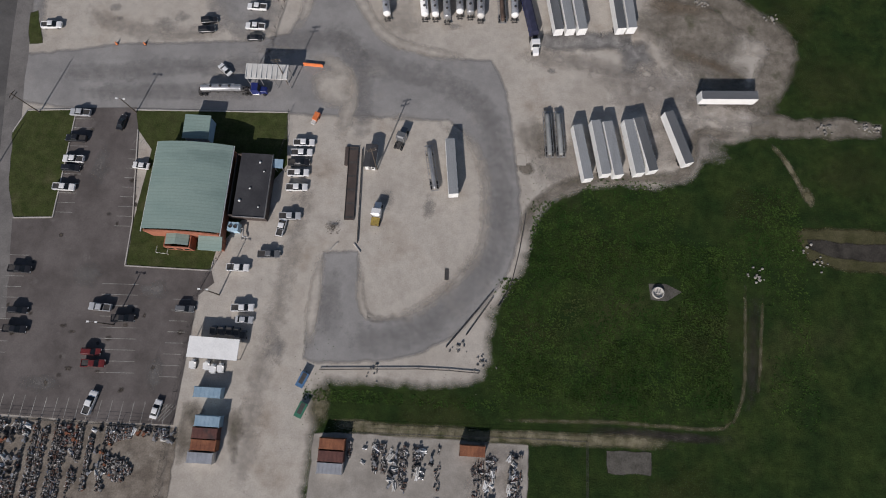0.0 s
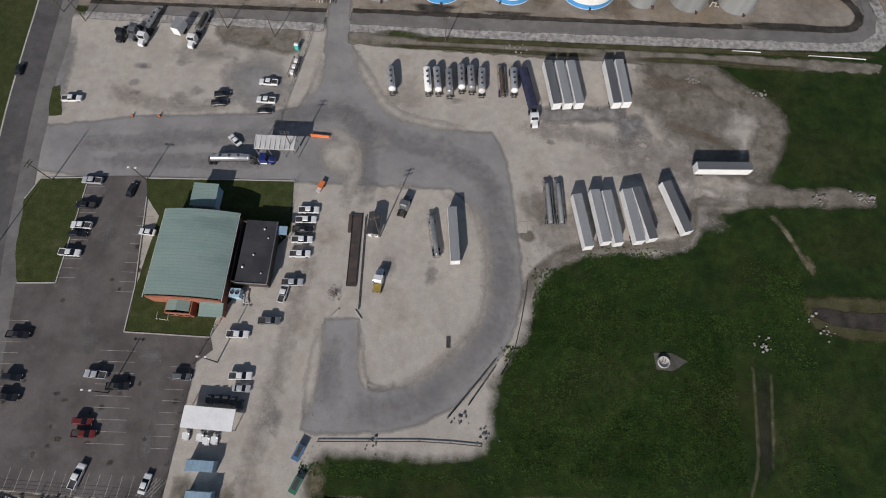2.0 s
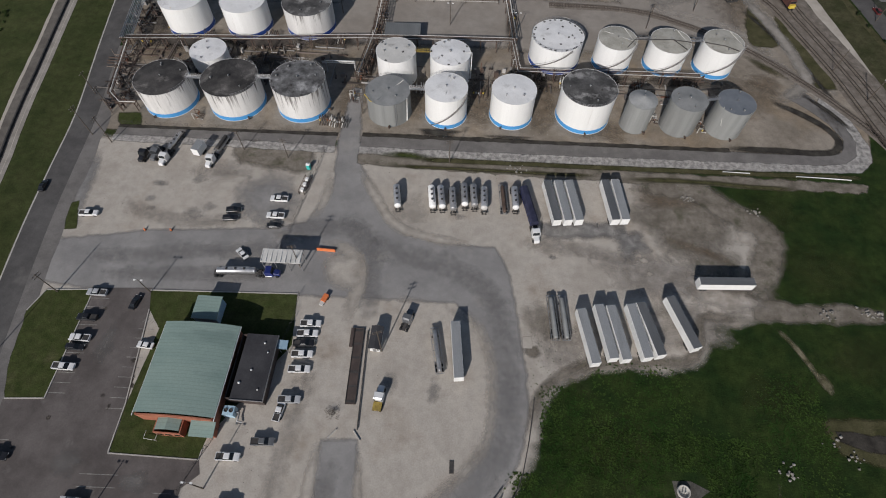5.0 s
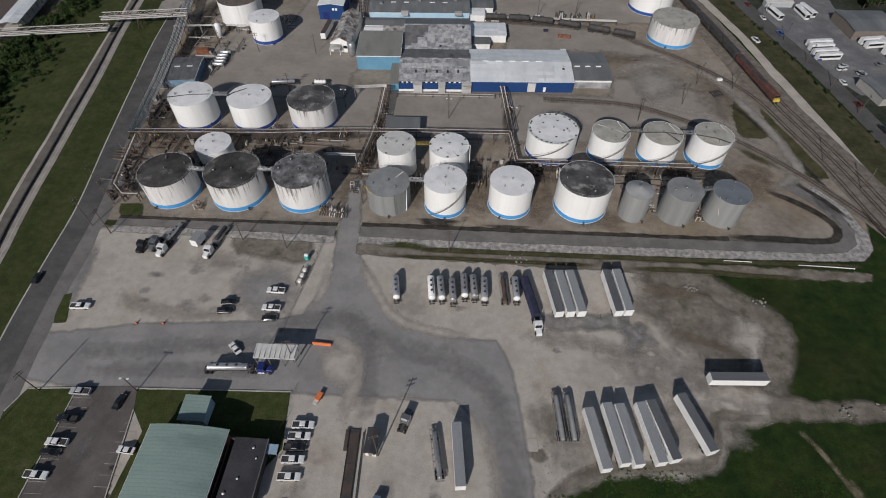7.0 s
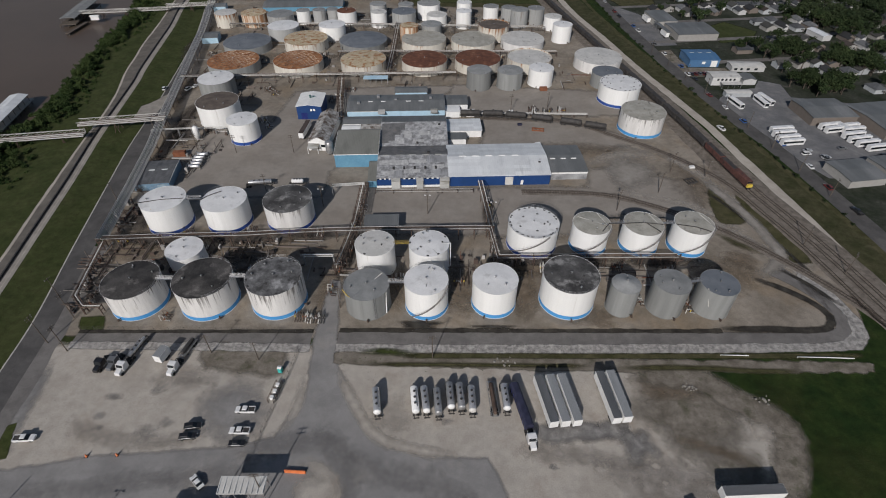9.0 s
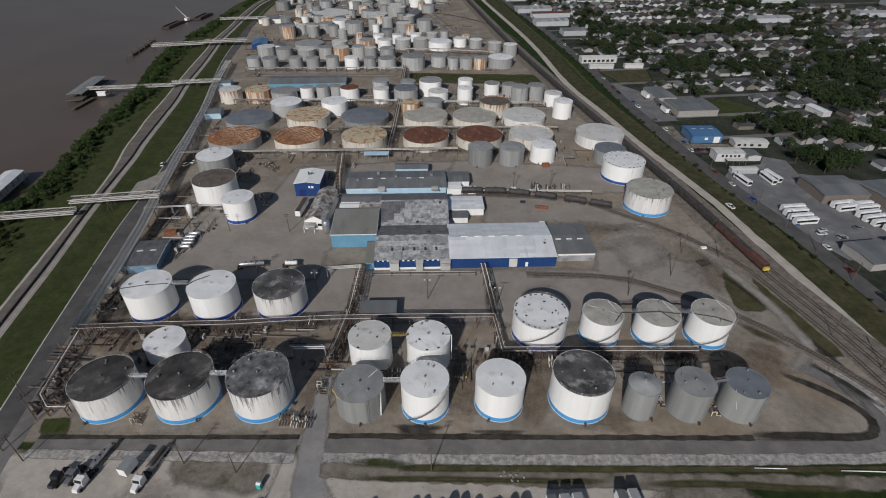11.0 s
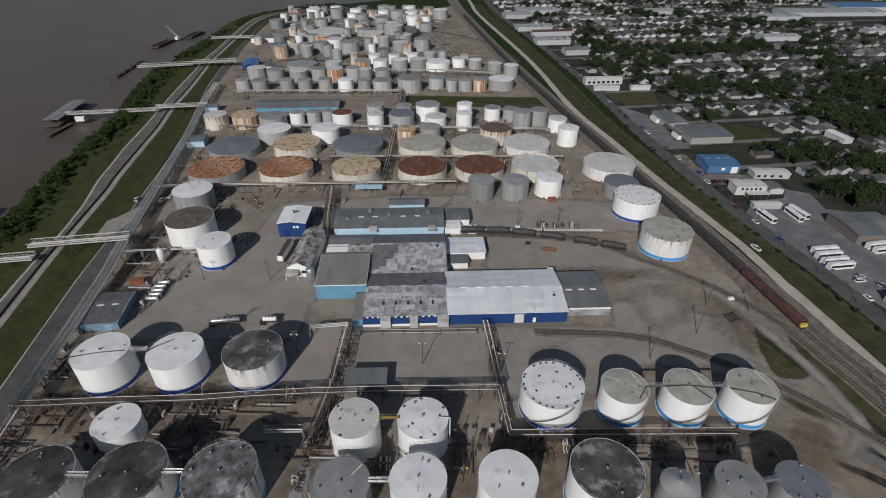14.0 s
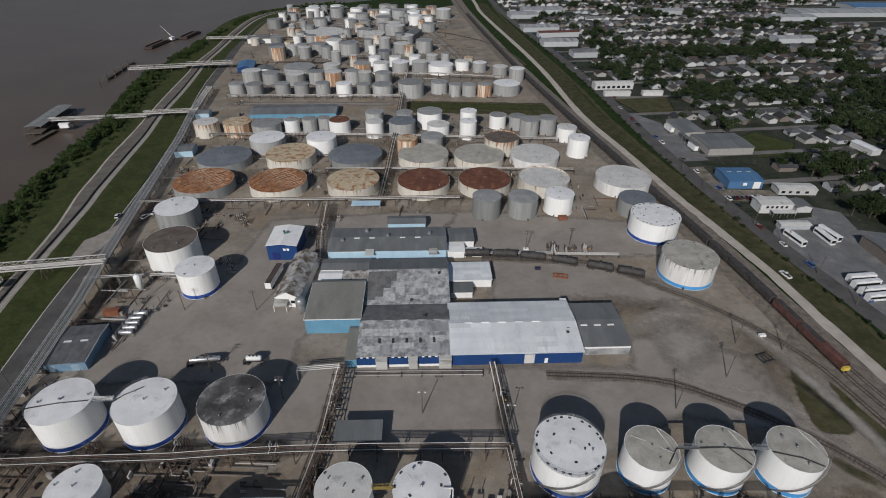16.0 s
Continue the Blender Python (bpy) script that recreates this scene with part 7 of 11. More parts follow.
# fronts: white base, window strip, lean-to doors, white fascia
for x0, x1 in ((-32.6, -26.4), (-21.9, -15.2), (-11.4, -4.6)):
    opening(works, "panel", x0, 1.2, x1, 4.4, 0, M["blue_wall"], 0.1, "blue wall panel")
    n = 6
    for k in range(n):
        w = (x1 - x0) / n
        opening(works, "window", x0 + k * w + 0.12, 4.45, x0 + (k + 1) * w - 0.12, 5.0, 0, M["white"] if k % 2 else M["glass"], 0.14)
for x0, x1 in ((-26.2, -22.1), (-14.9, -11.6), (-4.3, 0.2)):
    bm = bmesh.new()
    prism(bm, [(-1.6, 4.2), (0.6, 5.0), (0.6, 5.15), (-1.6, 4.35)], x0, x1, "x")
    part("lean_to_roof", bm, M["old_tin"], works)
    bm = bmesh.new()
    walls(bm, x0 + 0.1, -1.4, x1 - 0.1, -0.05, 4.2, 0.15)
    part("lean_to_wall", bm, M["old_tin"], works)
opening(works, "plinth", -32.9, 0.02, -0.2, 1.1, 0, M["white"], 0.05, "pale base of the wall")
opening(works, "loading_door", 25.8, 0.3, 29.4, 4.6, 0, M["pale_pipe"], 0.1)
opening(works, "loading_door", 33.0, 0.3, 34.2, 2.6, 0, M["white"], 0.1)
opening(works, "fascia", 46.8, 3.2, 64.6, 4.2, 3.6, M["white"], 0.12, "white fascia board")
opening(works, "fascia", -49.6, 3.0, -34.0, 4.9, 65.6, M["white"], 0.12, "white and pale blue wall panels")
for x0, x1 in ((-50, -33), (-31, -4)):
    opening(works, "panel", x0, 1.5, x1, 4.6, 65.6, M["pale_blue_wall"], 0.14)
for x in (-33.5, -5.0):
    bm = bmesh.new()
    prism(bm, [(62.6, 4.6), (66.4, 5.4), (66.4, 5.55), (62.6, 4.75)], x - 1.9, x + 1.9, "x")
    part("lean_to_roof", bm, M["old_tin"], works)


def roof_items(name, places, w, d, h, material, z):
    first = None
    for x, y in places:
        m = pose(x, y, z)
        if first is None:
            bm = bmesh.new()
            box(bm, -w / 2, -d / 2, -0.3, w / 2, d / 2, h)
            first = part(name, bm, M[material], works)
            first.matrix_basis = m
        else:
            again(first, m)


roof_items("roof_light", [(-25.2 + k * 4.85, 6.6) for k in range(5)], 0.9, 2.2, 0.28, "dark_steel", 6.1)
roof_items("ridge_vent", [(7 + k * 6.2, 13.9) for k in range(5)], 3.0, 0.5, 0.25, "white", 7.35)
roof_items("ridge_vent", [(50 + k * 5.0, 13.6) for k in range(3)], 2.4, 0.5, 0.2, "white", 5.3)
roof_items("ridge_vent", [(-29 + k * 6.2, 16.2) for k in range(5)], 3.2, 0.4, 0.2, "old_tin", 7.15)
roof_items("ridge_vent", [(-40, 74.5), (-33, 74.5), (-19, 74.5), (-12, 74.5)], 2.6, 0.7, 0.25, "white", 6.2)
roof_items("roof_unit", [(-46.5, 73), (-26, 76.5), (-36, 81), (-6.5, 78)], 1.5, 1.5, 1.0, "steel", 6.1)
roof_items("roof_hatch", [(-9, 18.4)], 1.1, 1.1, 0.8, "dark_steel", 6.75)
roof_items("roof_hatch", [(-14.2, 29.4)], 1.0, 1.0, 0.7, "dark_steel", 5.7)
roof_items("roof_hatch", [(-3, 44)], 1.0, 1.0, 0.8, "dark_steel", 7.7)
bm = bmesh.new()
walls(bm, 44.6, 27.8, 47.0, 30.0, 4.6)
box(bm, 44.5, 27.7, 4.6, 47.1, 30.1, 4.8)
part("stair_house", bm, M["white"], works)
roof_items("roof_unit", [(42.6, 8.6), (43.2, 11.0)], 1.0, 1.0, 0.9, "dark_steel", 6.1)

shed("blue_workshop", "tall navy blue workshop with a white roof", "workshop", pose(-80.3, 263.8, 0.02, 0, 0, 2), 13.4, 16.4, 7.6, 8.6, "blue_wall", "white", "y",
    doors=(("window", 0.6, 5.0, 1.7, 6.2, "white"), ("window", 2.2, 5.0, 3.3, 6.2, "white"), ("door", -4.6, 0.05, -1.2, 4.0, "navy")))
tin = shed("tin_shed", "old rust-mottled tin shed with a white gable", "shed", pose(-68.4, 238.2, 0.02, 0, 0, -1.5), 10, 30.4, 4.8, 7.6, "white", "rusty_tin", "y",
    doors=(("door", -3.6, 0.05, 0.2, 3.8, "steel"), ("window", 1.4, 2.0, 3.4, 3.4, "glass")))
bm = bmesh.new()
prism(bm, [(-18.6, 2.9), (-15.0, 4.0), (-15.0, 4.15), (-18.6, 3.05)], -4.8, 0.6, "x")
part("porch_roof", bm, M["old_tin"], tin, "grey tin roof over the doors")
for x in (-4.6, 0.4):
    bm = bmesh.new()
    box(bm, x - 0.1, -18.5, 0.02, x + 0.1, -18.3, 2.98)
    part("post", bm, M["white"], tin)
hopper = thing("hopper", "grey upright steel hopper beside the tin shed", "hopper", pose(-62.6, 220.4, 0.03))
bm = bmesh.new()
lathe(bm, [(1.6, 0.6), (2.0, 1.6), (2.0, 6.4), (1.4, 7.0), (0.3, 7.3), (0, 7.3)], 20)
part("shell", bm, M["steel"], hopper)
for k in range(4):
    bm = bmesh.new()
    rod(bm, (1.6 * math.cos(k * math.pi / 2), 1.6 * math.sin(k * math.pi / 2), 0), (1.6 * math.cos(k * math.pi / 2), 1.6 * math.sin(k * math.pi / 2), 1.4), 0.12)
    part("leg", bm, M["dark_steel"], hopper)
roadside = shed("roadside_shed", "steel-blue shed with a dark slate roof beside the road", "shed", pose(-137.9, 195.6, 0.02, 0, 0, 8), 15.4, 18.8, 3.9, 4.5, "steel_blue_wall", "dark_slate", "x", at=0.7,
    doors=(("door", -6, 0.05, -2.5, 3.0, "blue_steel"), ("door", 2.5, 0.05, 6, 3.0, "blue_steel")))
for x in (-3.4, 2.2):
    bm = bmesh.new()
    prism(bm, [(0.4, 4.54), (1.3, 4.59), (1.3, 4.64), (0.4, 4.59)], x, x + 2.6, "x")
    part("skylight", bm, M["skylight"], roadside, "pale skylight strip")
bm = bmesh.new()
prism(bm, [(-9.8, 3.95), (3.76, 4.52), (9.8, 3.95), (9.8, 4.2), (3.76, 4.77), (-9.8, 4.2)], 8.06, 8.16, "x")
part("roof_trim", bm, M["white"], roadside, "white trim along the roof edge")
vent = thing("roof_vent", "dark green vent stack on the workshop roof", "vent", pose(-80.6, 264, 0.02))
bm = bmesh.new()
rod(bm, (0, 0, 8.0), (0, 0, 10.2), 0.4, 8)
rod(bm, (0, 0, 10.2), (0, 0, 10.5), 0.65, 8, 0.2)
part("stack", bm, M["green_steel"], vent)
bm = bmesh.new()
rod(bm, (0.3, 0.2, 8.5), (2.2, 1.2, 9.3), 0.22, 8)
part("branch", bm, M["green_steel"], vent)
canopy("pump_canopy", "dark flat canopy over pumps between the tanks", pose(-30.2, 162.2, 0.02, 0, 0, 3), 14.2, 7.4, 4.0, "slate_roof", posts=4)
shed("pump_house", "low slate-roofed pump house", "pump house", pose(-26.6, 287.4, 0.02, 0, 0, 3.6), 18.6, 7.2, 3.4, 4.2, "pale_blue_wall", "slate_roof", "x")
canopy("loading_canopy", "pale blue loading canopy on posts", pose(-49.4, 303.2, 0.02, 0, 0, 3), 15.0, 4.4, 3.6, "pale_blue_wall", posts=5)
shed("long_store", "long grey-roofed store with blue walls", "warehouse", pose(-126, 449.5, 0.02, 0, 0, 5), 64, 20, 3.4, 4.8, "light_blue_wall", "slate_roof", "x")
shed("far_shed", "long grey shed among the far tanks", "shed", pose(-183, 558, 0.02, 0, 0, 12), 14, 16, 5, 6.5, "white", "slate_roof", "y")
shed("far_shed", "blue-walled shed beside the far dock road", "shed", pose(-205, 571, 0.02, 0, 0, 14), 15, 24, 5, 6.5, "blue_wall", "blue_roof", "y")
shed("far_shed", "long dark-roofed shed among the far tanks", "shed", pose(-58, 716, 0.02, 0, 0, -12), 14, 42, 6, 8, "tank_grey", "slate_roof", "y")
shed("far_shed", "pale low shed among the far tanks", "shed", pose(-225, 690, 0.02, 0, 0, 10), 36, 16, 5, 6, "white", "slate_roof", "x")
shed("far_shed", "orange-roofed shed among the far tanks", "shed", pose(-88, 760, 0.02, 0, 0, 4), 30, 12, 6, 8, "white", "rust", "x")
shed("roadside_shed", "small slate-roofed shed beside the road rack", "shed", pose(-176, 372, 0.02, 0, 0, 10), 11, 12, 4, 4.8, "pale_blue_wall", "slate_roof", "x")
shed("roadside_shed", "small slate-roofed shed beside the road rack", "shed", pose(-193, 440, 0.02, 0, 0, 10), 10, 9, 4, 4.8, "pale_blue_wall", "slate_roof", "x")

vessel = thing("pressure_vessel", "slim white upright vessel on a skirt", "vessel", pose(-133.6, 232.6, 0.03))
bm = bmesh.new()
lathe(bm, [(1.0, 0), (1.0, 1.2), (1.5, 1.4), (1.5, 6.4), (1.2, 7.0), (0.6, 7.4), (0, 7.5)], 20)
part("shell", bm, M["tank_white"], vessel)
bm = bmesh.new()
lathe(bm, [(0.25, 7.4), (0.25, 8.0), (0.4, 8.0), (0.4, 8.15), (0, 8.15)], 10)
part("nozzle", bm, M["steel"], vessel)


# ---- pipe bridges over the levee, wharves and barges
def pipe_bridge(a, b, z, wide, label, posts=(), rails_high=1.6):
    """A trussed bridge that carries pipes, on steel legs at the given shares of its length."""
    a, b = Vector((*a, 0)), Vector((*b, 0))
    length = (b - a).length
    ob = thing("pipe_bridge", label, "pipe bridge", Matrix.Translation(a) @ Matrix.Rotation(math.atan2(b.y - a.y, b.x - a.x), 4, "Z"), group="pipe bridges")
    bm = bmesh.new()
    box(bm, 0, -wide / 2, z - 0.4, length, wide / 2, z - 0.15)
    part("deck", bm, M["pale_pipe"], ob)
    for s in (-1, 1):
        bm = bmesh.new()
        for h in (0, rails_high):
            box(bm, 0, s * wide / 2 - 0.12, z + h - 0.12, length, s * wide / 2 + 0.12, z + h + 0.12)
        k = 0.0
        flip = 0
        while k < length - 1:
            e = min(length, k + 3.0)
            rod(bm, (k, s * wide / 2, z + (rails_high if flip else 0)), (e, s * wide / 2, z + (0 if flip else rails_high)), 0.08, 4)
            rod(bm, (e, s * wide / 2, z), (e, s * wide / 2, z + rails_high), 0.08, 4)
            k, flip = e, 1 - flip
        part("truss", bm, M["pale_pipe"], ob)
    for i in range(5):
        bm = bmesh.new()
        rod(bm, (0, (i / 4 - 0.5) * wide * 0.8, z + 0.15), (length, (i / 4 - 0.5) * wide * 0.8, z + 0.15), 0.2, 8)
        part("pipe", bm, M["pale_pipe"] if i % 2 else M["rusty_pipe"], ob)
    for q in posts:
        for s in (-1, 1):
            bm = bmesh.new()
            rod(bm, (q * length - 1.2, s * wide * 0.6, -5 if z < 4 else 0), (q * length, s * wide / 2, z - 0.3), 0.2, 6)
            rod(bm, (q * length + 1.2, s * wide * 0.6, -5 if z < 4 else 0), (q * length, s * wide / 2, z - 0.3), 0.2, 6)
            part("leg", bm, M["rusty_pipe"], ob)
    return ob


pipe_bridge((-196, 236.5), (-154, 244.6), 5.8, 4.6, "white trussed pipe bridge crossing the levee road", (0.02, 0.42, 0.97))
pipe_bridge((-330, 203), (-190, 229.5), 3.9, 4.4, "long pale pipe trestle running out to the river", (0.03, 0.18, 0.33, 0.48, 0.63, 0.78, 0.93))
pipe_bridge((-298, 421), (-232, 433), 2.6, 2.4, "narrow pale trestle out to a wharf", (0.03, 0.25, 0.5, 0.75, 0.97))
pipe_bridge((-234, 433), (-196, 440), 4.6, 3.0, "pale pipe bridge crossing the levee road", (0.03, 0.5, 0.97))
pipe_bridge((-311, 555), (-262, 567), 3.9, 7, "wide timber pipe trestle out to a wharf", (0.03, 0.25, 0.5, 0.75, 0.97))
pipe_bridge((-262, 567), (-220, 576), 5.2, 7, "wide pale pipe bridge crossing the levee road", (0.03, 0.5, 0.97))
pipe_bridge((-290, 684), (-236, 692), 4.2, 3, "narrow pipe bridge far up the levee", (0.03, 0.5, 0.97))


def wharf(label, m, length, wide, roof="", z=-0.6, deck="concrete"):
    """A timber deck on piles, with a long low roof over a part of it."""
    ob = thing("wharf", label, "wharf", m)
    bm = bmesh.new()
    box(bm, 0, -wide / 2, z - 0.5, length, wide / 2, z)
    part("deck", bm, M[deck], ob)
    first = None
    for k in range(int(length / 5) + 1):
        for s in (-1, 0, 1):
            p = pose(min(length - 0.4, 0.4 + k * 5), s * (wide / 2 - 0.4), 0)
            if first is None:
                bm = bmesh.new()
                rod(bm, (0, 0, -8), (0, 0, z - 0.45), 0.3, 7)
                first = part("pile", bm, M["wood"], ob)
                first.matrix_basis = p
            else:
                again(first, p)
    if roof:
        bm = bmesh.new()
        gable_roof(bm, 3, -wide / 2 + 0.6, length - 3, wide / 2 - 0.6, z + 3.4, z + 4.2, "x", 0.3)
        part("roof", bm, M[roof], ob)
        for k in range(int((length - 6) / 6) + 1):
            for s in (-1, 1):
                bm = bmesh.new()
                box(bm, 3.2 + k * 6, s * (wide / 2 - 0.9) - 0.12, z, 3.44 + k * 6, s * (wide / 2 - 0.9) + 0.12, z + 3.5)
                part("post", bm, M["wood"], ob)
    return ob


wharf("long roofed wharf with a pale roof on piles", pose(-245.4, 229.4, 0, 0, 0, 100), 49, 10.5, "white_roof")
wharf("roofed wharf with a grey roof on piles", pose(-300, 404, 0, 0, 0, 98), 52, 12, "roof_grey", deck="wood")
wharf("broken timber landing stage on dark piles", pose(-291, 387, 0, 0, 0, 88), 26, 3, z=-1.4, deck="wood")
wharf("old timber wharf of dark piles", pose(-326, 540, 0, 0, 0, 97), 62, 4, z=-1.0, deck="wood")
shed("wharf_hut", "small white hut on the trestle's end", "hut", pose(-284, 416, -0.6, 0, 0, 12), 6, 3.4, 2.6, 3.2, "white", "white", "x")
for k in range(16):
    ob = thing("mooring_pile", "dark timber mooring pile standing in the river", "pile", pose(-319 - (k % 3) * 2.6 - 0.75 * k, 518 + k * 5.4, 0), group="mooring piles")
    bm = bmesh.new()
    rod(bm, (0, 0, -8), (random.uniform(-0.5, 0.5), 0.4, 1.8), 0.45, 7, 0.38)
    part("shaft", bm, M["wood"], ob)
for x, y, rz, l in ((-347, 680, 86, 40), (-331, 730, 88, 38)):
    ob = thing("barge", "low dark barge moored in the river", "barge", pose(x, y, -3.3, 0, 0, rz))
    bm = bmesh.new()
    prism(bm, [(-l / 2, 1.0), (-l / 2 + 3, -1), (l / 2 - 3, -1), (l / 2, 1.0), (l / 2, 2.0), (-l / 2, 2.0)], -5, 5, "y")
    part("hull", bm, M["brown_wall"], ob)
    for s in (-1, 1):
        bm = bmesh.new()
        box(bm, -l / 2 + 3, s * 3.8 - 0.2, 2.0, l / 2 - 3, s * 3.8 + 0.2, 3.2)
        part("coaming", bm, M["oxide"], ob)
crane = thing("crane_boat", "white work boat with a slender crane boom", "boat", pose(-341, 706, -3.2, 0, 0, 70))
bm = bmesh.new()
prism(bm, [(-7, 1.2), (-6, -0.6), (6, -0.6), (7, 1.2)], -3, 3, "y")
part("hull", bm, M["dark_steel"], crane)
bm = bmesh.new()
box(bm, -3, -2, 1.2, 2, 2, 4.2)
part("cabin", bm, M["white"], crane)
bm = bmesh.new()
rod(bm, (2, 0, 2), (-5, 9, 17), 0.35, 5, 0.15)
part("boom", bm, M["white"], crane)

# ---------------------------------------------------------------- vehicles
def wheel_set(ob, spots, r=0.38, wide=0.26):
    first = None
    for x, y in spots:
        m = pose(x, y, r)
        if first is None:
            bm = bmesh.new()
            rod(bm, (0, -wide / 2, 0), (0, wide / 2, 0), r, 14)
            first = part("wheel", bm, M["tyre"], ob)
            first.matrix_basis = m
        else:
            again(first, m)


def tapered(bm, low, high, z0, z1):
    """A block between two rectangles (x0, y0, x1, y1) at two heights."""
    a = [bm.verts.new((x, y, z0)) for x, y in ((low[0], low[1]), (low[2], low[1]), (low[2], low[3]), (low[0], low[3]))]
    b = [bm.verts.new((x, y, z1)) for x, y in ((high[0], high[1]), (high[2], high[1]), (high[2], high[3]), (high[0], high[3]))]
    for i in range(4):
        bm.faces.new((a[i], a[(i + 1) % 4], b[(i + 1) % 4], b[i]))
    bm.faces.new(a[::-1])
    bm.faces.new(b)


def lamps(ob, x, y, z):
    for s in (-1, 1):
        bm = bmesh.new()
        box(bm, x, s * y - 0.18, z, x + 0.06, s * y + 0.18, z + 0.16)
        part("headlight", bm, M["skylight"], ob)


def pickup(paint, label, m):
    ob = thing("pickup_truck", label, "pickup truck", m, "parked vehicles")
    bm = bmesh.new()
    prism(bm, [(-2.9, 0.45), (-2.92, 1.12), (0.9, 1.16), (2.2, 1.12), (2.82, 0.98), (2.9, 0.5), (2.3, 0.36), (-2.4, 0.36)], -0.97, 0.97, "y")
    bmesh.ops.bevel(bm, geom=bm.edges[:], offset=0.06, segments=1, affect="EDGES")
    part("body", bm, M["paint_" + paint], ob)
    bm = bmesh.new()
    tapered(bm, (-0.95, -0.9, 1.5, 0.9), (-0.72, -0.72, 0.62, 0.72), 1.12, 1.78)
    part("cab_glass", bm, M["glass"], ob)
    bm = bmesh.new()
    tapered(bm, (-0.76, -0.76, 0.66, 0.76), (-0.6, -0.66, 0.5, 0.66), 1.77, 1.86)
    part("cab_roof", bm, M["paint_" + paint], ob)
    bm = bmesh.new()
    box(bm, -2.78, -0.76, 1.1, -1.05, 0.76, 1.17)
    part("bed_liner", bm, M["dark_steel"], ob)
    bm = bmesh.new()
    for s in (-1, 1):
        box(bm, -2.86, s * 0.86 - 0.08, 1.1, -1.0, s * 0.86 + 0.08, 1.3)
    box(bm, -2.92, -0.9, 1.1, -2.8, 0.9, 1.3)
    part("bed_side", bm, M["paint_" + paint], ob)
    lamps(ob, 2.84, 0.68, 0.75)
    wheel_set(ob, [(x, y) for x in (-1.85, 1.85) for y in (-0.84, 0.84)], 0.4)
    return ob


def car(paint, label, m, l=4.7, h=1.45, suv=False):
    ob = thing("suv" if suv else "car", label, "suv" if suv else "car", m, "parked vehicles")
    bm = bmesh.new()
    k = l / 2
    prism(bm, [(-k, 0.4), (-k, 0.92), (-k * 0.6, 1.0), (k * 0.45, 0.98), (k * 0.95, 0.8), (k, 0.45), (k * 0.8, 0.3), (-k * 0.85, 0.3)], -0.9, 0.9, "y")
    bmesh.ops.bevel(bm, geom=bm.edges[:], offset=0.07, segments=1, affect="EDGES")
    part("body", bm, M["paint_" + paint], ob)
    bm = bmesh.new()
    rear = -k * 0.95 if suv else -k * 0.72
    tapered(bm, (rear, -0.82, k * 0.48, 0.82), (rear + (0.2 if suv else 0.65), -0.64, k * 0.12, 0.64), 0.96, h)
    part("window_band", bm, M["glass"], ob)
    bm = bmesh.new()
    tapered(bm, (rear + (0.18 if suv else 0.62), -0.66, k * 0.15, 0.66), (rear + 0.75, -0.55, k * 0.05, 0.55), h - 0.01, h + 0.07)
    part("roof", bm, M["paint_" + paint], ob)
    lamps(ob, k - 0.04, 0.6, 0.62)
    wheel_set(ob, [(x, y) for x in (-k * 0.6, k * 0.6) for y in (-0.78, 0.78)], 0.33, 0.22)
    return ob


PAINT_WORDS = {"white": "white", "black": "black", "silver": "silver", "grey": "dark grey", "red": "dark red", "blue": "blue", "tan": "tan"}
made = {}


def park(kind, paint, x, y, rz, place):
    """One vehicle of a kind and colour; alike ones share their meshes."""
    m = pose(x, y, 0.055, 0, 0, rz)
    word = PAINT_WORDS[paint]
    label = {"pickup": word + " pickup truck " + place, "car": word + " saloon car " + place, "suv": word + " estate car " + place}[kind]
    if (kind, paint) in made:
        ob = copy_thing(made[kind, paint], m)
        ob["label"] = label
        return ob
    if kind == "pickup":
        ob = pickup(paint, label, m)
    else:
        ob = car(paint, label, m, 4.8 if kind == "suv" else 4.6, 1.72 if kind == "suv" else 1.42, kind == "suv")
    made[kind, paint] = ob
    return ob


LOT, GRAVEL, LAWN = "parked on old asphalt", "parked on pale gravel", "parked beside the lawn"
park("pickup", "white", -119.8, 66.5, 5, GRAVEL)
park("suv", "black", -74.4, 71.4, 10, GRAVEL)
park("suv", "black", -74.6, 68.2, 8, GRAVEL)
park("pickup", "white", -61.0, 76.8, 180, GRAVEL)
park("pickup", "white", -60.6, 70.2, 180, GRAVEL)
park("car", "black", -60.2, 66.5, 4, GRAVEL)
park("car", "white", -67.3, 55.6, 140, "driving over the asphalt")
park("pickup", "silver", -105.4, 39.4, 180, LAWN)
park("pickup", "black", -104.9, 31.6, 180, LAWN)
park("pickup", "white", -104.3, 25.5, 180, LAWN)
park("suv", "black", -104.4, 22.8, 0, LAWN)
park("pickup", "white", -105.0, 17.3, 0, LAWN)
park("car", "black", -93.4, 37.2, 82, "driving over the car park")
park("car", "white", -85.6, 24.8, 176, "parked beside the office lawn")
park("pickup", "black", -111.3, -5.8, 0, LOT)
park("pickup", "silver", -88.5, -14.3, 178, LOT)
park("pickup", "black", -82.0, -16.8, 4, LOT)
park("suv", "grey", -66.8, -13.4, 0, LOT)
park("suv", "red", -88.4, -25.6, 0, LOT)
park("pickup", "red", -87.2, -28.4, 2, LOT)
park("pickup", "white", -86.0, -37.8, 78, LOT)
park("car", "white", -69.6, -38.4, 80, LOT)
park("suv", "black", -109.2, -16.4, 0, LOT)
park("pickup", "black", -108.8, -21.2, 0, LOT)
park("pickup", "white", -54.8, -1.8, 2, GRAVEL)
park("pickup", "grey", -47.2, 2.3, 4, GRAVEL)
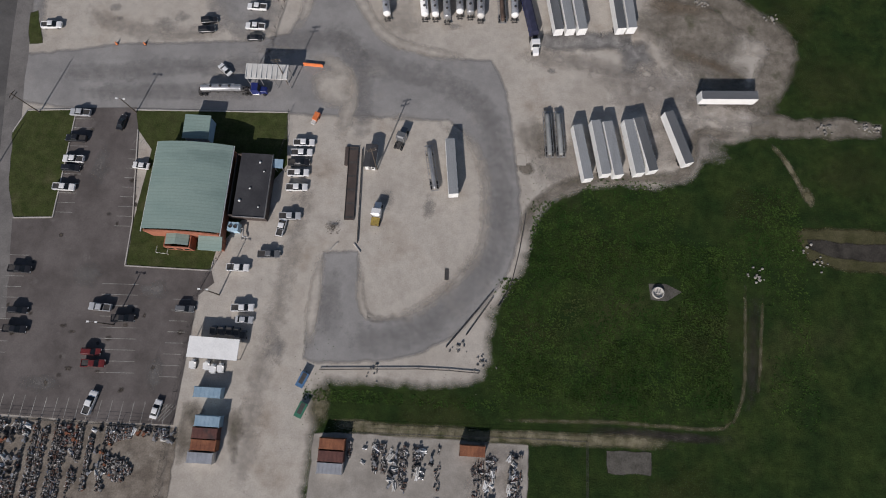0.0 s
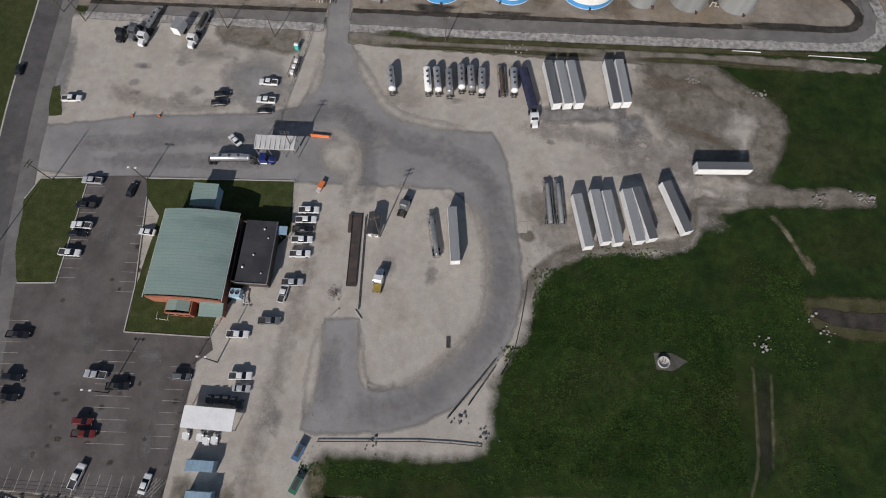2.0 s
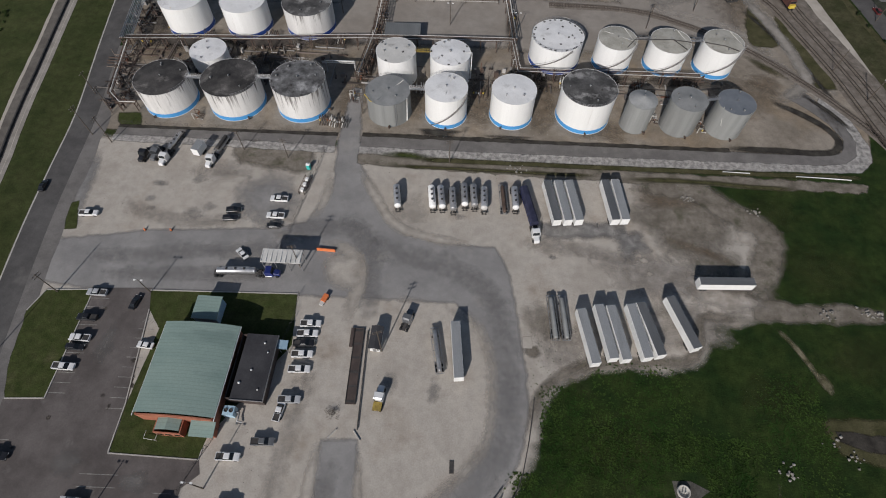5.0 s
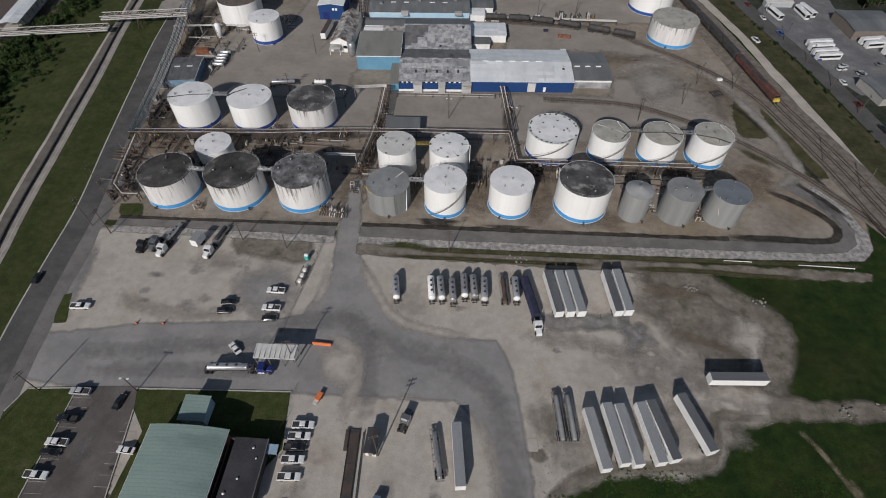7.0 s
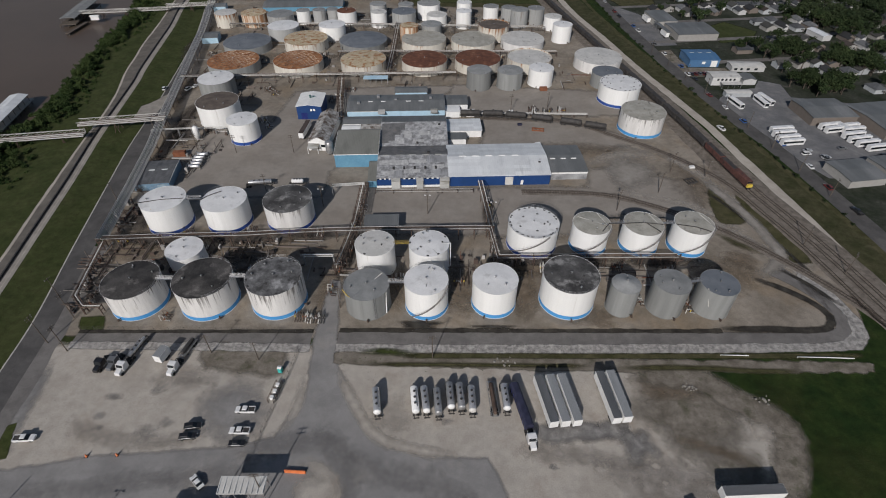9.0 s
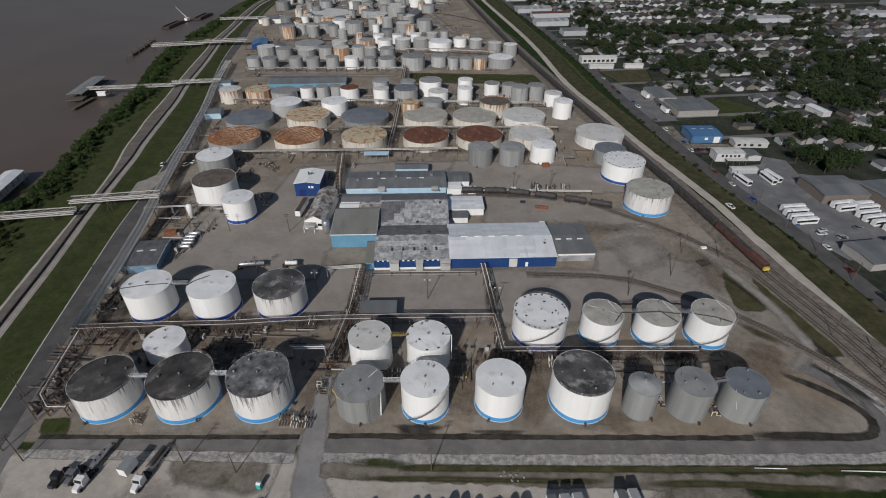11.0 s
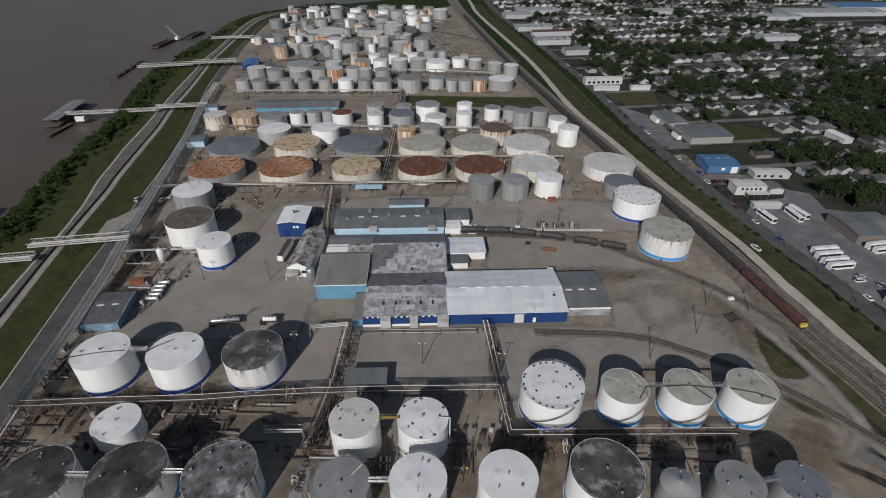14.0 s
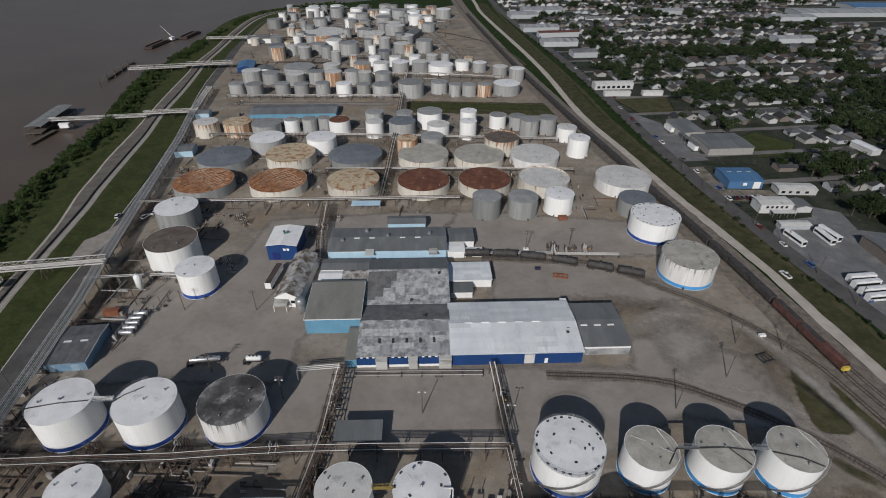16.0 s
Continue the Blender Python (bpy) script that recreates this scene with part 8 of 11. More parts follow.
park("pickup", "white", -52.0, -12.2, 4, GRAVEL)
park("car", "silver", -51.2, -15.2, 0, GRAVEL)
for (x, y, paint, kind) in ((-41.8, 34.5, "white", "pickup"), (-42.1, 31.5, "white", "pickup"), (-42.5, 28.6, "black", "pickup"), (-42.3, 25.5, "white", "pickup"), (-42.2, 21.3, "white", "pickup"), (-43.0, 13.1, "silver", "pickup")):
    park(kind, paint, x, y, 4, "in a row beside the annex")
park("pickup", "white", -44.9, 10.2, 82, "beside the annex")
park("car", "black", -139.5, 76, 94, "driving along the road")
park("suv", "white", -176, 291, 100, "beside the levee road")
park("suv", "white", -161.5, 291, 70, "beside the pipe rack")
park("car", "white", -158.6, 295, 70, "beside the pipe rack")
park("pickup", "white", 142.6, 251, 102, "driving along the shell road")


def trailer_wheels(ob, xs, wide=2.4):
    wheel_set(ob, [(x, s * (wide / 2 - 0.28)) for x in xs for s in (-1, 1)], 0.5, 0.55)


def legs(ob, x, z):
    for s in (-1, 1):
        bm = bmesh.new()
        box(bm, x - 0.08, s * 0.8 - 0.08, 0.12, x + 0.08, s * 0.8 + 0.08, z)
        box(bm, x - 0.2, s * 0.8 - 0.2, 0, x + 0.2, s * 0.8 + 0.2, 0.12)
        part("landing_leg", bm, M["dark_steel"], ob)


def between(a, b, z=0.03):
    """The pose of a long vehicle whose front is at a and whose rear is at b."""
    a, b = Vector((*a, 0)), Vector((*b, 0))
    return Matrix.Translation((a + b) / 2 + Vector((0, 0, z))) @ Matrix.Rotation(math.atan2(a.y - b.y, a.x - b.x), 4, "Z")


def box_trailer(a, b, roof, label, length=16.0, ribs=False):
    ob = thing("box_trailer", label, "trailer", between(a, b), "box trailers")
    k = length / 2
    bm = bmesh.new()
    walls(bm, -k, -1.3, k, 1.3, 4.05, 0.08, 1.15)
    part("side_wall", bm, M["white"], ob)
    bm = bmesh.new()
    box(bm, -k + 0.06, -1.25, 3.98, k - 0.06, 1.25, 4.1)
    part("roof", bm, M[roof], ob)
    bm = bmesh.new()
    box(bm, -k, -1.2, 1.0, k, 1.2, 1.15)
    part("floor_frame", bm, M["dark_steel"], ob)
    for s in (-1, 1):
        bm = bmesh.new()
        box(bm, -k - 0.06, min(0.02 * s, s * 1.25), 1.2, -k, max(0.02 * s, s * 1.25), 3.95)
        part("rear_door", bm, M["white"], ob)
    if ribs:
        for j in range(13):
            for s in (-1, 1):
                bm = bmesh.new()
                box(bm, -k + 0.4 + j * 1.22, s * 1.3 - 0.05, 1.15, -k + 0.85 + j * 1.22, s * 1.3 + 0.05, 4.1)
                part("side_rib", bm, M["white"], ob)
    legs(ob, k - 3.0, 1.0)
    trailer_wheels(ob, (-k + 1.4, -k + 2.6))
    return ob


DARK, GREY = "trailer_dark", "trailer_grey"
L1, L2 = "white box trailer with a dark grey roof parked on gravel", "white box trailer with a pale grey roof parked on gravel"
box_trailer((25.4, 88.5), (28.2, 73.4), DARK, L1)
box_trailer((29.0, 88.8), (31.6, 73.7), GREY, L2)
box_trailer((32.5, 89.0), (35.0, 74.2), GREY, L2)
box_trailer((44.3, 90.5), (46.4, 74.8), DARK, L1)
box_trailer((47.6, 91.0), (49.5, 75.2), GREY, L2)
box_trailer((33.5, 43.5), (36.6, 27.8), GREY, L2)
box_trailer((38.6, 45.0), (41.4, 29.7), GREY, L2)
box_trailer((41.9, 45.0), (44.8, 29.6), GREY, L2)
box_trailer((47.6, 46.0), (50.6, 30.4), GREY, "white ribbed box trailer with a pale grey roof", ribs=True)
box_trailer((50.4, 46.6), (54.2, 31.6), DARK, L1)
box_trailer((59.0, 49.2), (64.1, 34.2), DARK, L1)
box_trailer((84.4, 55.9), (68.4, 54.9), DARK, "white box trailer with a dark roof beside the grass")
box_trailer((-1.4, 36.9), (0.5, 21.2), GREY, "grey-roofed box trailer standing alone in the yard")


def tank_trailer(a, b, label, barrel="aluminium", head="white", length=8.6, r=1.12, group="tank trailers"):
    """A short tank on a chassis; the head that faces the lane is painted."""
    ob = thing("tank_trailer", label, "tank trailer", between(a, b), group)
    k = length / 2
    bm = bmesh.new()
    lathe(bm, [(0, -k), (r * 0.7, -k + 0.02), (r, -k + 0.35), (r, k - 0.35)], 20)
    bmesh.ops.transform(bm, matrix=pose(0, 0, 1.35 + r, 0, 90, 0), verts=bm.verts)
    part("barrel", bm, M[barrel], ob)
    bm = bmesh.new()
    lathe(bm, [(r + 0.01, -k + 0.5), (r + 0.01, -k + 0.33), (r * 0.7, -k - 0.02), (0, -k - 0.04)], 20)
    bmesh.ops.transform(bm, matrix=pose(0, 0, 1.35 + r, 0, 90, 0), verts=bm.verts)
    part("tank_head", bm, M[head], ob)
    for x in (-k * 0.45, 0, k * 0.45):
        bm = bmesh.new()
        lathe(bm, [(0.3, 1.3 + 2 * r), (0.3, 1.52 + 2 * r), (0.36, 1.52 + 2 * r), (0.36, 1.58 + 2 * r), (0, 1.6 + 2 * r)], 10, (x, 0))
        part("hatch", bm, M["dark_steel"], ob)
    bm = bmesh.new()
    box(bm, -k * 0.7, -0.75, 1.35 + 2 * r - 0.1, k * 0.7, -0.35, 1.35 + 2 * r)
    part("walkway", bm, M["steel"], ob)
    bm = bmesh.new()
    for s in (-1, 1):
        box(bm, -k - 1.3, s * 0.5 - 0.1, 0.95, k + 1.0, s * 0.5 + 0.1, 1.3)
    for j in range(6):
        box(bm, -k - 1.2 + j * (2 * k + 2) / 5, -0.9, 1.0, -k - 0.95 + j * (2 * k + 2) / 5, 0.9, 1.25)
    for s in (-1, 1):
        box(bm, s * k * 0.6 - 0.2, -0.9, 1.25, s * k * 0.6 + 0.2, 0.9, 1.8)
    part("chassis", bm, M["dark_steel"], ob)
    legs(ob, -k + 0.4, 1.0)
    trailer_wheels(ob, (k - 0.8, k + 0.5))
    return ob


T1 = "aluminium tank trailer with a white head parked on gravel"
for (x0, y0, x1, y1, barrel, head) in ((-23.6, 84, -22.1, 75.6, "aluminium", "white"), (-12.2, 84.6, -11, 76.2, "white", "white"), (-9.2, 84.8, -7.9, 76.4, "aluminium", "white"), (-5.3, 84.0, -4.4, 76.0, "steel", "steel"),
        (-1.6, 86.2, -0.8, 78.0, "steel", "white"), (1.4, 86.2, 2.3, 77.7, "steel", "steel"), (5.0, 85.2, 5.4, 77.0, "aluminium", "pale_pipe"), (14.9, 86.0, 15.4, 78.0, "aluminium", "white")):
    tank_trailer((x0, y0), (x1, y1), T1 if head == "white" else "dull steel tank trailer parked on gravel", barrel, head)


def flat_trailer(a, b, label, length=13.0, load="dark_steel"):
    ob = thing("flatbed_trailer", label, "trailer", between(a, b), "flatbed trailers")
    k = length / 2
    bm = bmesh.new()
    for s in (-1, 1):
        box(bm, -k, s * 0.5 - 0.12, 0.9, k, s * 0.5 + 0.12, 1.25)
    for j in range(9):
        box(bm, -k + j * length / 8.2, -1.2, 1.0, -k + 0.2 + j * length / 8.2, 1.2, 1.22)
    part("frame", bm, M["steel"], ob)
    bm = bmesh.new()
    lathe(bm, [(0, -k + 0.4), (0.5, -k + 0.5), (0.62, -k + 0.9), (0.62, k - 1.6), (0.5, k - 1.2), (0, k - 1.1)], 14)
    bmesh.ops.transform(bm, matrix=pose(0, 0, 1.85, 0, 90, 0), verts=bm.verts)
    part("barrel", bm, M[load], ob)
    for s in (-1, 1):
        bm = bmesh.new()
        box(bm, -k + 0.3, s * 1.15 - 0.06, 1.2, k - 0.6, s * 1.15 + 0.06, 1.55)
        part("side_rail", bm, M["steel"], ob)
    legs(ob, k - 2.5, 1.0)
    trailer_wheels(ob, (-k + 1.2, -k + 2.4))
    return ob


flat_trailer((25.4, 48.6), (26.6, 34.4), "dull steel trailer with pipes and rails", 14, "tank_grey")
flat_trailer((28.5, 48.8), (29.7, 34.6), "dull steel trailer with pipes and rails", 14, "tank_grey")
flat_trailer((-7.3, 36.0), (-4.5, 22.6), "narrow dark trailer standing alone in the yard", 13.5, "steel")
flat_trailer((10.9, 88.2), (12.0, 76.0), "worn flat trailer parked between tank trailers", 12, "rusty_pipe")


def tractor(m, paint, label):
    """A bonneted truck tractor."""
    ob = thing("truck_tractor", label, "truck", m, "trucks")
    bm = bmesh.new()
    box(bm, -3.4, -0.5, 0.7, 2.6, 0.5, 1.0)
    part("chassis", bm, M["dark_steel"], ob)
    bm = bmesh.new()
    prism(bm, [(-1.0, 0.7), (-1.0, 2.9), (-0.6, 3.2), (0.9, 3.1), (1.3, 2.2), (1.3, 0.7)], -1.2, 1.2, "y")
    part("cab", bm, M[paint], ob)
    bm = bmesh.new()
    prism(bm, [(1.3, 0.6), (1.3, 2.0), (3.1, 1.7), (3.3, 0.6)], -0.85, 0.85, "y")
    bmesh.ops.bevel(bm, geom=bm.edges[:], offset=0.1, segments=1, affect="EDGES")
    part("bonnet", bm, M[paint], ob)
    bm = bmesh.new()
    tapered(bm, (1.18, -1.08, 1.34, 1.08), (0.9, -1.0, 1.02, 1.0), 2.15, 3.0)
    part("windscreen", bm, M["glass"], ob)
    for s in (-1, 1):
        bm = bmesh.new()
        rod(bm, (-1.15, s * 1.0, 1.0), (-1.15, s * 1.0, 3.6), 0.1, 8)
        part("exhaust", bm, M["aluminium"], ob)
        bm = bmesh.new()
        rod(bm, (-1.0, s * 1.0, 0.85), (0.9, s * 1.0, 0.85), 0.32, 10)
        part("fuel_tank", bm, M["aluminium"], ob)
    wheel_set(ob, [(2.3, -0.95), (2.3, 0.95)], 0.5, 0.35)
    trailer_wheels(ob, (-2.9, -1.8))
    return ob


def along(x, y, rz):
    return pose(x, y, 0.08, 0, 0, rz)


tank_trailer((-72.8, 48.4), (-60.6, 49.3), "polished tank trailer behind a blue tractor", "aluminium", "aluminium", 11.6, 0.95)
tractor(along(-57.2, 49.4, 2), "navy", "deep blue truck tractor with chrome tanks")
load = thing("dump_trailer", "long dark blue covered trailer parked on gravel", "trailer", between((21.3, 72.2), (17.9, 86.6)), "trailers")
bm = bmesh.new()
prism(bm, [(-1.25, 1.2), (1.25, 1.2), (1.3, 3.0), (0.7, 3.5), (-0.7, 3.5), (-1.3, 3.0)], -7.2, 7.2, "x")
part("body", bm, M["dark_load"], load)
for j in range(9):
    bm = bmesh.new()
    box(bm, -7.0 + j * 1.72, -1.34, 1.2, -6.84 + j * 1.72, 1.34, 3.02)
    part("rib", bm, M["navy"], load)
trailer_wheels(load, (-6.2, -5.0))
tractor(along(21.6, 69.4, -82), "paint_white", "white truck tractor with a dark trailer")
# trucks on the gravel by the road
T2 = "parked nose to the yard on pale gravel"
tractor(along(-111.0, 91.6, -98), "paint_black", "black truck tractor " + T2)
tractor(along(-107.2, 92.4, -98), "paint_grey", "dark grey truck tractor " + T2)
tractor(along(-103.6, 90.6, -98), "paint_white", "white truck tractor " + T2)
tank_trailer((-103.2, 94.0), (-101.6, 101.6), "polished narrow tank trailer behind a white tractor", "aluminium", "aluminium", 8, 0.6)
tractor(along(-87.7, 91.0, -98), "paint_white", "white truck tractor " + T2)
box_tr = box_trailer((-93.2, 92.4), (-92.2, 97), GREY, "short grey equipment trailer parked on gravel", 4.6)
flat_trailer((-87.0, 95), (-85.6, 101.5), "dark short trailer behind a white tractor", 8)
# the small yard truck with its yellow deck
yard = tractor(along(-19.8, 15.2, 85), "paint_white", "small white yard truck with a yellow deck")
bm = bmesh.new()
box(bm, -3.4, -1.1, 1.0, -1.2, 1.1, 1.5)
part("deck", bm, M["ochre"], yard)
tractor(along(-14.9, 37.6, 75), "paint_grey", "grey truck tractor driving round the yard")

# trucks inside the works
def tank_container(m):
    """A short tank lying in an open frame of posts and rails."""
    ob = thing("tank_container", "pale metal tank container in an open steel frame", "container", m, "tank containers")
    bm = bmesh.new()
    lathe(bm, [(0, -2.6), (0.6, -2.55), (0.85, -2.4), (0.95, -2.2), (0.95, 2.2), (0.85, 2.4), (0.6, 2.55), (0, 2.6)], 20)
    bmesh.ops.transform(bm, matrix=Matrix.Translation((0, 0, 1.4)) @ Matrix.Rotation(math.pi / 2, 4, "Y"), verts=bm.verts[:])
    part("barrel", bm, M["aluminium"], ob)
    for x in (-2.95, 2.95):
        bm = bmesh.new()
        for y in (-1.15, 1.15):
            box(bm, x - 0.08, y - 0.08, 0, x + 0.08, y + 0.08, 2.55)
        for z in (0.04, 2.4):
            box(bm, x - 0.07, -1.07, z, x + 0.07, 1.07, z + 0.14)
        part("end_frame", bm, M["steel"], ob)
    for y in (-1.15, 1.15):
        bm = bmesh.new()
        box(bm, -2.87, y - 0.06, 0.06, 2.87, y + 0.06, 0.2)
        part("rail", bm, M["steel"], ob)
    bm = bmesh.new()
    lathe(bm, [(0.3, 2.3), (0.3, 2.5), (0, 2.54)], 10)
    part("hatch", bm, M["dark_steel"], ob)
    return ob


for k, (dx, turn) in enumerate(((0, 4), (0.3, 6), (0.1, 5), (0.2, 7), (0.9, 5))):
    tank_container(pose(-124.9 + dx - 0.22 * k, 204.9 + 2.72 * k, 0.05, 0, 0, turn))
tank_trailer((-95.5, 190.6), (-83.2, 192.4), "polished tank trailer behind the white tanks", "aluminium", "white", 10.5, 0.85)
tank_trailer((-75.6, 192.4), (-69.2, 192.7), "short white tank trailer behind the white tanks", "white", "white", 5.6, 0.95)
box_trailer((-78.9, 247.4), (-79.8, 233.0), "brown_wall", "brown-roofed box trailer beside the tin shed", 14.5)


def railcar(m, paint, label, length=14.0, tank_car=False):
    ob = thing("railcar", label, "railcar", m, "railcars")
    k = length / 2
    bm = bmesh.new()
    if tank_car:
        lathe(bm, [(0, -k), (1.1, -k + 0.1), (1.45, -k + 0.6), (1.45, k - 0.6), (1.1, k - 0.1), (0, k)], 14)
        bmesh.ops.transform(bm, matrix=pose(0, 0, 2.6, 0, 90, 0), verts=bm.verts)
    else:
        prism(bm, [(-1.4, 1.2), (1.4, 1.2), (1.5, 3.6), (1.25, 3.7), (-1.25, 3.7), (-1.5, 3.6)], -k, k, "x")
    part("body", bm, M[paint], ob)
    bm = bmesh.new()
    if tank_car:
        lathe(bm, [(0.5, 4.0), (0.5, 4.5), (0, 4.55)], 10)
    else:
        box(bm, -k + 0.4, -1.1, 3.69, k - 0.4, 1.1, 3.78)
    part("dome" if tank_car else "cover", bm, M["dark_steel" if not tank_car else paint], ob)
    bm = bmesh.new()
    box(bm, -k - 0.3, -1.2, 0.95, k + 0.3, 1.2, 1.2)
    part("underframe", bm, M["dark_steel"], ob)
    for s in (-1, 1):
        bm = bmesh.new()
        for d in (-0.9, 0.9):
            rod(bm, (s * (k - 1.8) + d, -0.85, 0.42), (s * (k - 1.8) + d, 0.85, 0.42), 0.42, 10)
        box(bm, s * (k - 1.8) - 1.2, -0.95, 0.4, s * (k - 1.8) + 1.2, 0.95, 0.8)
        part("bogie", bm, M["dark_steel"], ob)
    return ob


rail_line = smooth_line([(x + 1.6, y) for x, y in RAIL], 1.0)


def on_rail(y, z=0.46):
    i = min(range(len(rail_line)), key=lambda k: abs(rail_line[k].y - y))
    way = rail_line[i + 1] - rail_line[i - 1]
    return Matrix.Translation((rail_line[i].x, rail_line[i].y, z)) @ Matrix.Rotation(math.atan2(way.y, way.x), 4, "Z")


master = {}
y = 209.0
for k in range(46):
    red = k < 2
    label = "dark red railcar at the head of a long train" if red else "black railcar in a long train beside the shell road"
    key = "oxide" if red else "dark_load"
    if key in master:
        copy_thing(master[key], on_rail(y))
    else:
        master[key] = railcar(on_rail(y), "train_red" if red else "dark_steel", label, 13.6)
    y += 14.6 * math.cos(math.atan(0.2)) * (1.0 if y < 450 else 1.01)
nose = thing("locomotive", "dark red locomotive with a yellow nose", "locomotive", on_rail(199.2), "railcars")
bm = bmesh.new()
prism(bm, [(-1.4, 1.2), (1.4, 1.2), (1.4, 3.9), (0.9, 4.3), (-0.9, 4.3), (-1.4, 3.9)], -4.5, 6.0, "x")
part("body", bm, M["train_red"], nose)
bm = bmesh.new()
prism(bm, [(-1.35, 1.2), (1.35, 1.2), (1.2, 2.6), (-1.2, 2.6)], -5.4, -4.5, "x")
part("nose", bm, M["yellow"], nose)
bm = bmesh.new()
box(bm, -4.55, -1.2, 3.0, -4.45, 1.2, 3.8)
part("windscreen", bm, M["glass"], nose)
wheel_set(nose, [(s * 4 + d, y) for s in (-1, 1) for d in (-0.9, 0.9) for y in (-0.75, 0.75)], 0.5, 0.18)
for k, (x, y, rz) in enumerate(((8, 260.6, 0.5), (20.5, 260.4, -1), (33, 258.9, -9), (47, 256.0, -14), (62, 252.0, -16), (74.5, 248.2, -18))):
    railcar(pose(x, y, 0.46, 0, 0, rz), "dark_steel", "black tank car on the rusty siding", 11.2, True)


def bus(m, label):
    ob = thing("bus", label, "bus", m, "parked buses")
    bm = bmesh.new()
    prism(bm, [(-1.27, 0.35), (1.27, 0.35), (1.27, 3.1), (1.05, 3.4), (-1.05, 3.4), (-1.27, 3.1)], -6.1, 6.1, "x")
    part("body", bm, M["paint_white"], ob)
    for s in (-1, 1):
        bm = bmesh.new()
        box(bm, -5.7, s * 1.27 - 0.03, 1.5, 5.4, s * 1.27 + 0.03, 2.6)
        part("side_window", bm, M["glass"], ob)
    bm = bmesh.new()
    box(bm, 6.07, -1.1, 1.3, 6.13, 1.1, 2.9)
    part("windscreen", bm, M["glass"], ob)
    for x in (-3, 2.5):
        bm = bmesh.new()
        box(bm, x, -0.6, 3.38, x + 1.6, 0.6, 3.6)
        part("roof_hatch", bm, M["paint_white"], ob)
    wheel_set(ob, [(x, y) for x in (-3.6, 3.9) for y in (-1.1, 1.1)], 0.5, 0.3)
    return ob


coach = bus(pose(173.2, 248.6, 0.08, 0, 0, 8), "white coach with dark windows in the bus yard")
for x, y, rz in ((172.6, 244.4, 9), (172.4, 239.6, 9), (172.8, 235.6, 9), (161.6, 280, -77), (176.9, 282, -83), (180.7, 284.6, -76), (201.4, 253.4, 12), (202.4, 249.6, 12), (210.6, 253.0, 10), (211.4, 249.2, 10), (208.6, 244.0, 12), (209.2, 239.6, 12), (211, 235.6, 12), (214, 231.4, 12)):
    copy_thing(coach, pose(x, y, 0.08, 0, 0, rz))

# ---------------------------------------------------------------- plants
def tree_meshes(seed, height, spread, leaf, count):
    """A tapered trunk with limbs, and a crown of many small leaf clumps with gaps."""
    rng = np.random.default_rng(seed)
    bm = bmesh.new()
    rod(bm, (0, 0, -0.3), (0.1, 0.1, height * 0.45), 0.32, 7, 0.2)
    blobs = []
    for k in range(9):
        a, q = rng.uniform(0, 6.28), rng.uniform(0.15, 0.72) * spread
        z = height * rng.uniform(0.42, 0.82)
        tip = Vector((q * math.cos(a), q * math.sin(a), z))
        rod(bm, (0.05, 0.05, height * rng.uniform(0.2, 0.4)), tip, 0.13, 5, 0.04)
        blobs.append((tip, spread * rng.uniform(0.3, 0.5)))
    blobs.append((Vector((0, 0, height * 0.8)), spread * 0.45))
    trunk = bpy.data.meshes.new("trunk")
    bm.to_mesh(trunk)
    bm.free()
    trunk.materials.append(M["bark"])
    verts, faces = [], []
    for i in range(count):
        c, r = blobs[rng.integers(len(blobs))]
        d = rng.normal(size=3)
        d /= np.linalg.norm(d)
        p = np.array(c) + d * r * rng.uniform(0.55, 1.05) * np.array((1, 1, 0.72))
        u = rng.normal(size=3)
        u /= np.linalg.norm(u)
        v = np.cross(u, d + rng.normal(size=3) * 0.5)
        v /= np.linalg.norm(v) + 1e-6
        s = rng.uniform(0.35, 0.8)
        b = len(verts)
        verts += [p - u * s, p + v * s * 0.6, p + u * s, p - v * s * 0.6]
        faces.append((b, b + 1, b + 2, b + 3))
    crown = bpy.data.meshes.new("crown")
    crown.from_pydata([tuple(v) for v in verts], [], faces)
    crown.materials.append(M[leaf])
    return trunk, crown


TREES = [tree_meshes(k, h, s, leaf, n) for k, (h, s, leaf, n) in enumerate(((9, 4.6, "leaf_dark", 520), (11, 5.6, "leaf_dark", 680), (7, 3.6, "leaf", 380), (13, 6.8, "leaf_dark", 820), (8, 5.0, "leaf_dark", 560)))]


def tree(x, y, kind, size, turn, label, z=0.0, group="trees"):
    ob = thing("tree", label, "tree", Matrix.Translation((x, y, z)) @ Matrix.Rotation(turn, 4, "Z") @ Matrix.Diagonal((size, size, size, 1)), group)
    for name, me in zip(("trunk", "crown"), TREES[kind]):
        o = new(name, me)
        o.parent = ob
    return ob


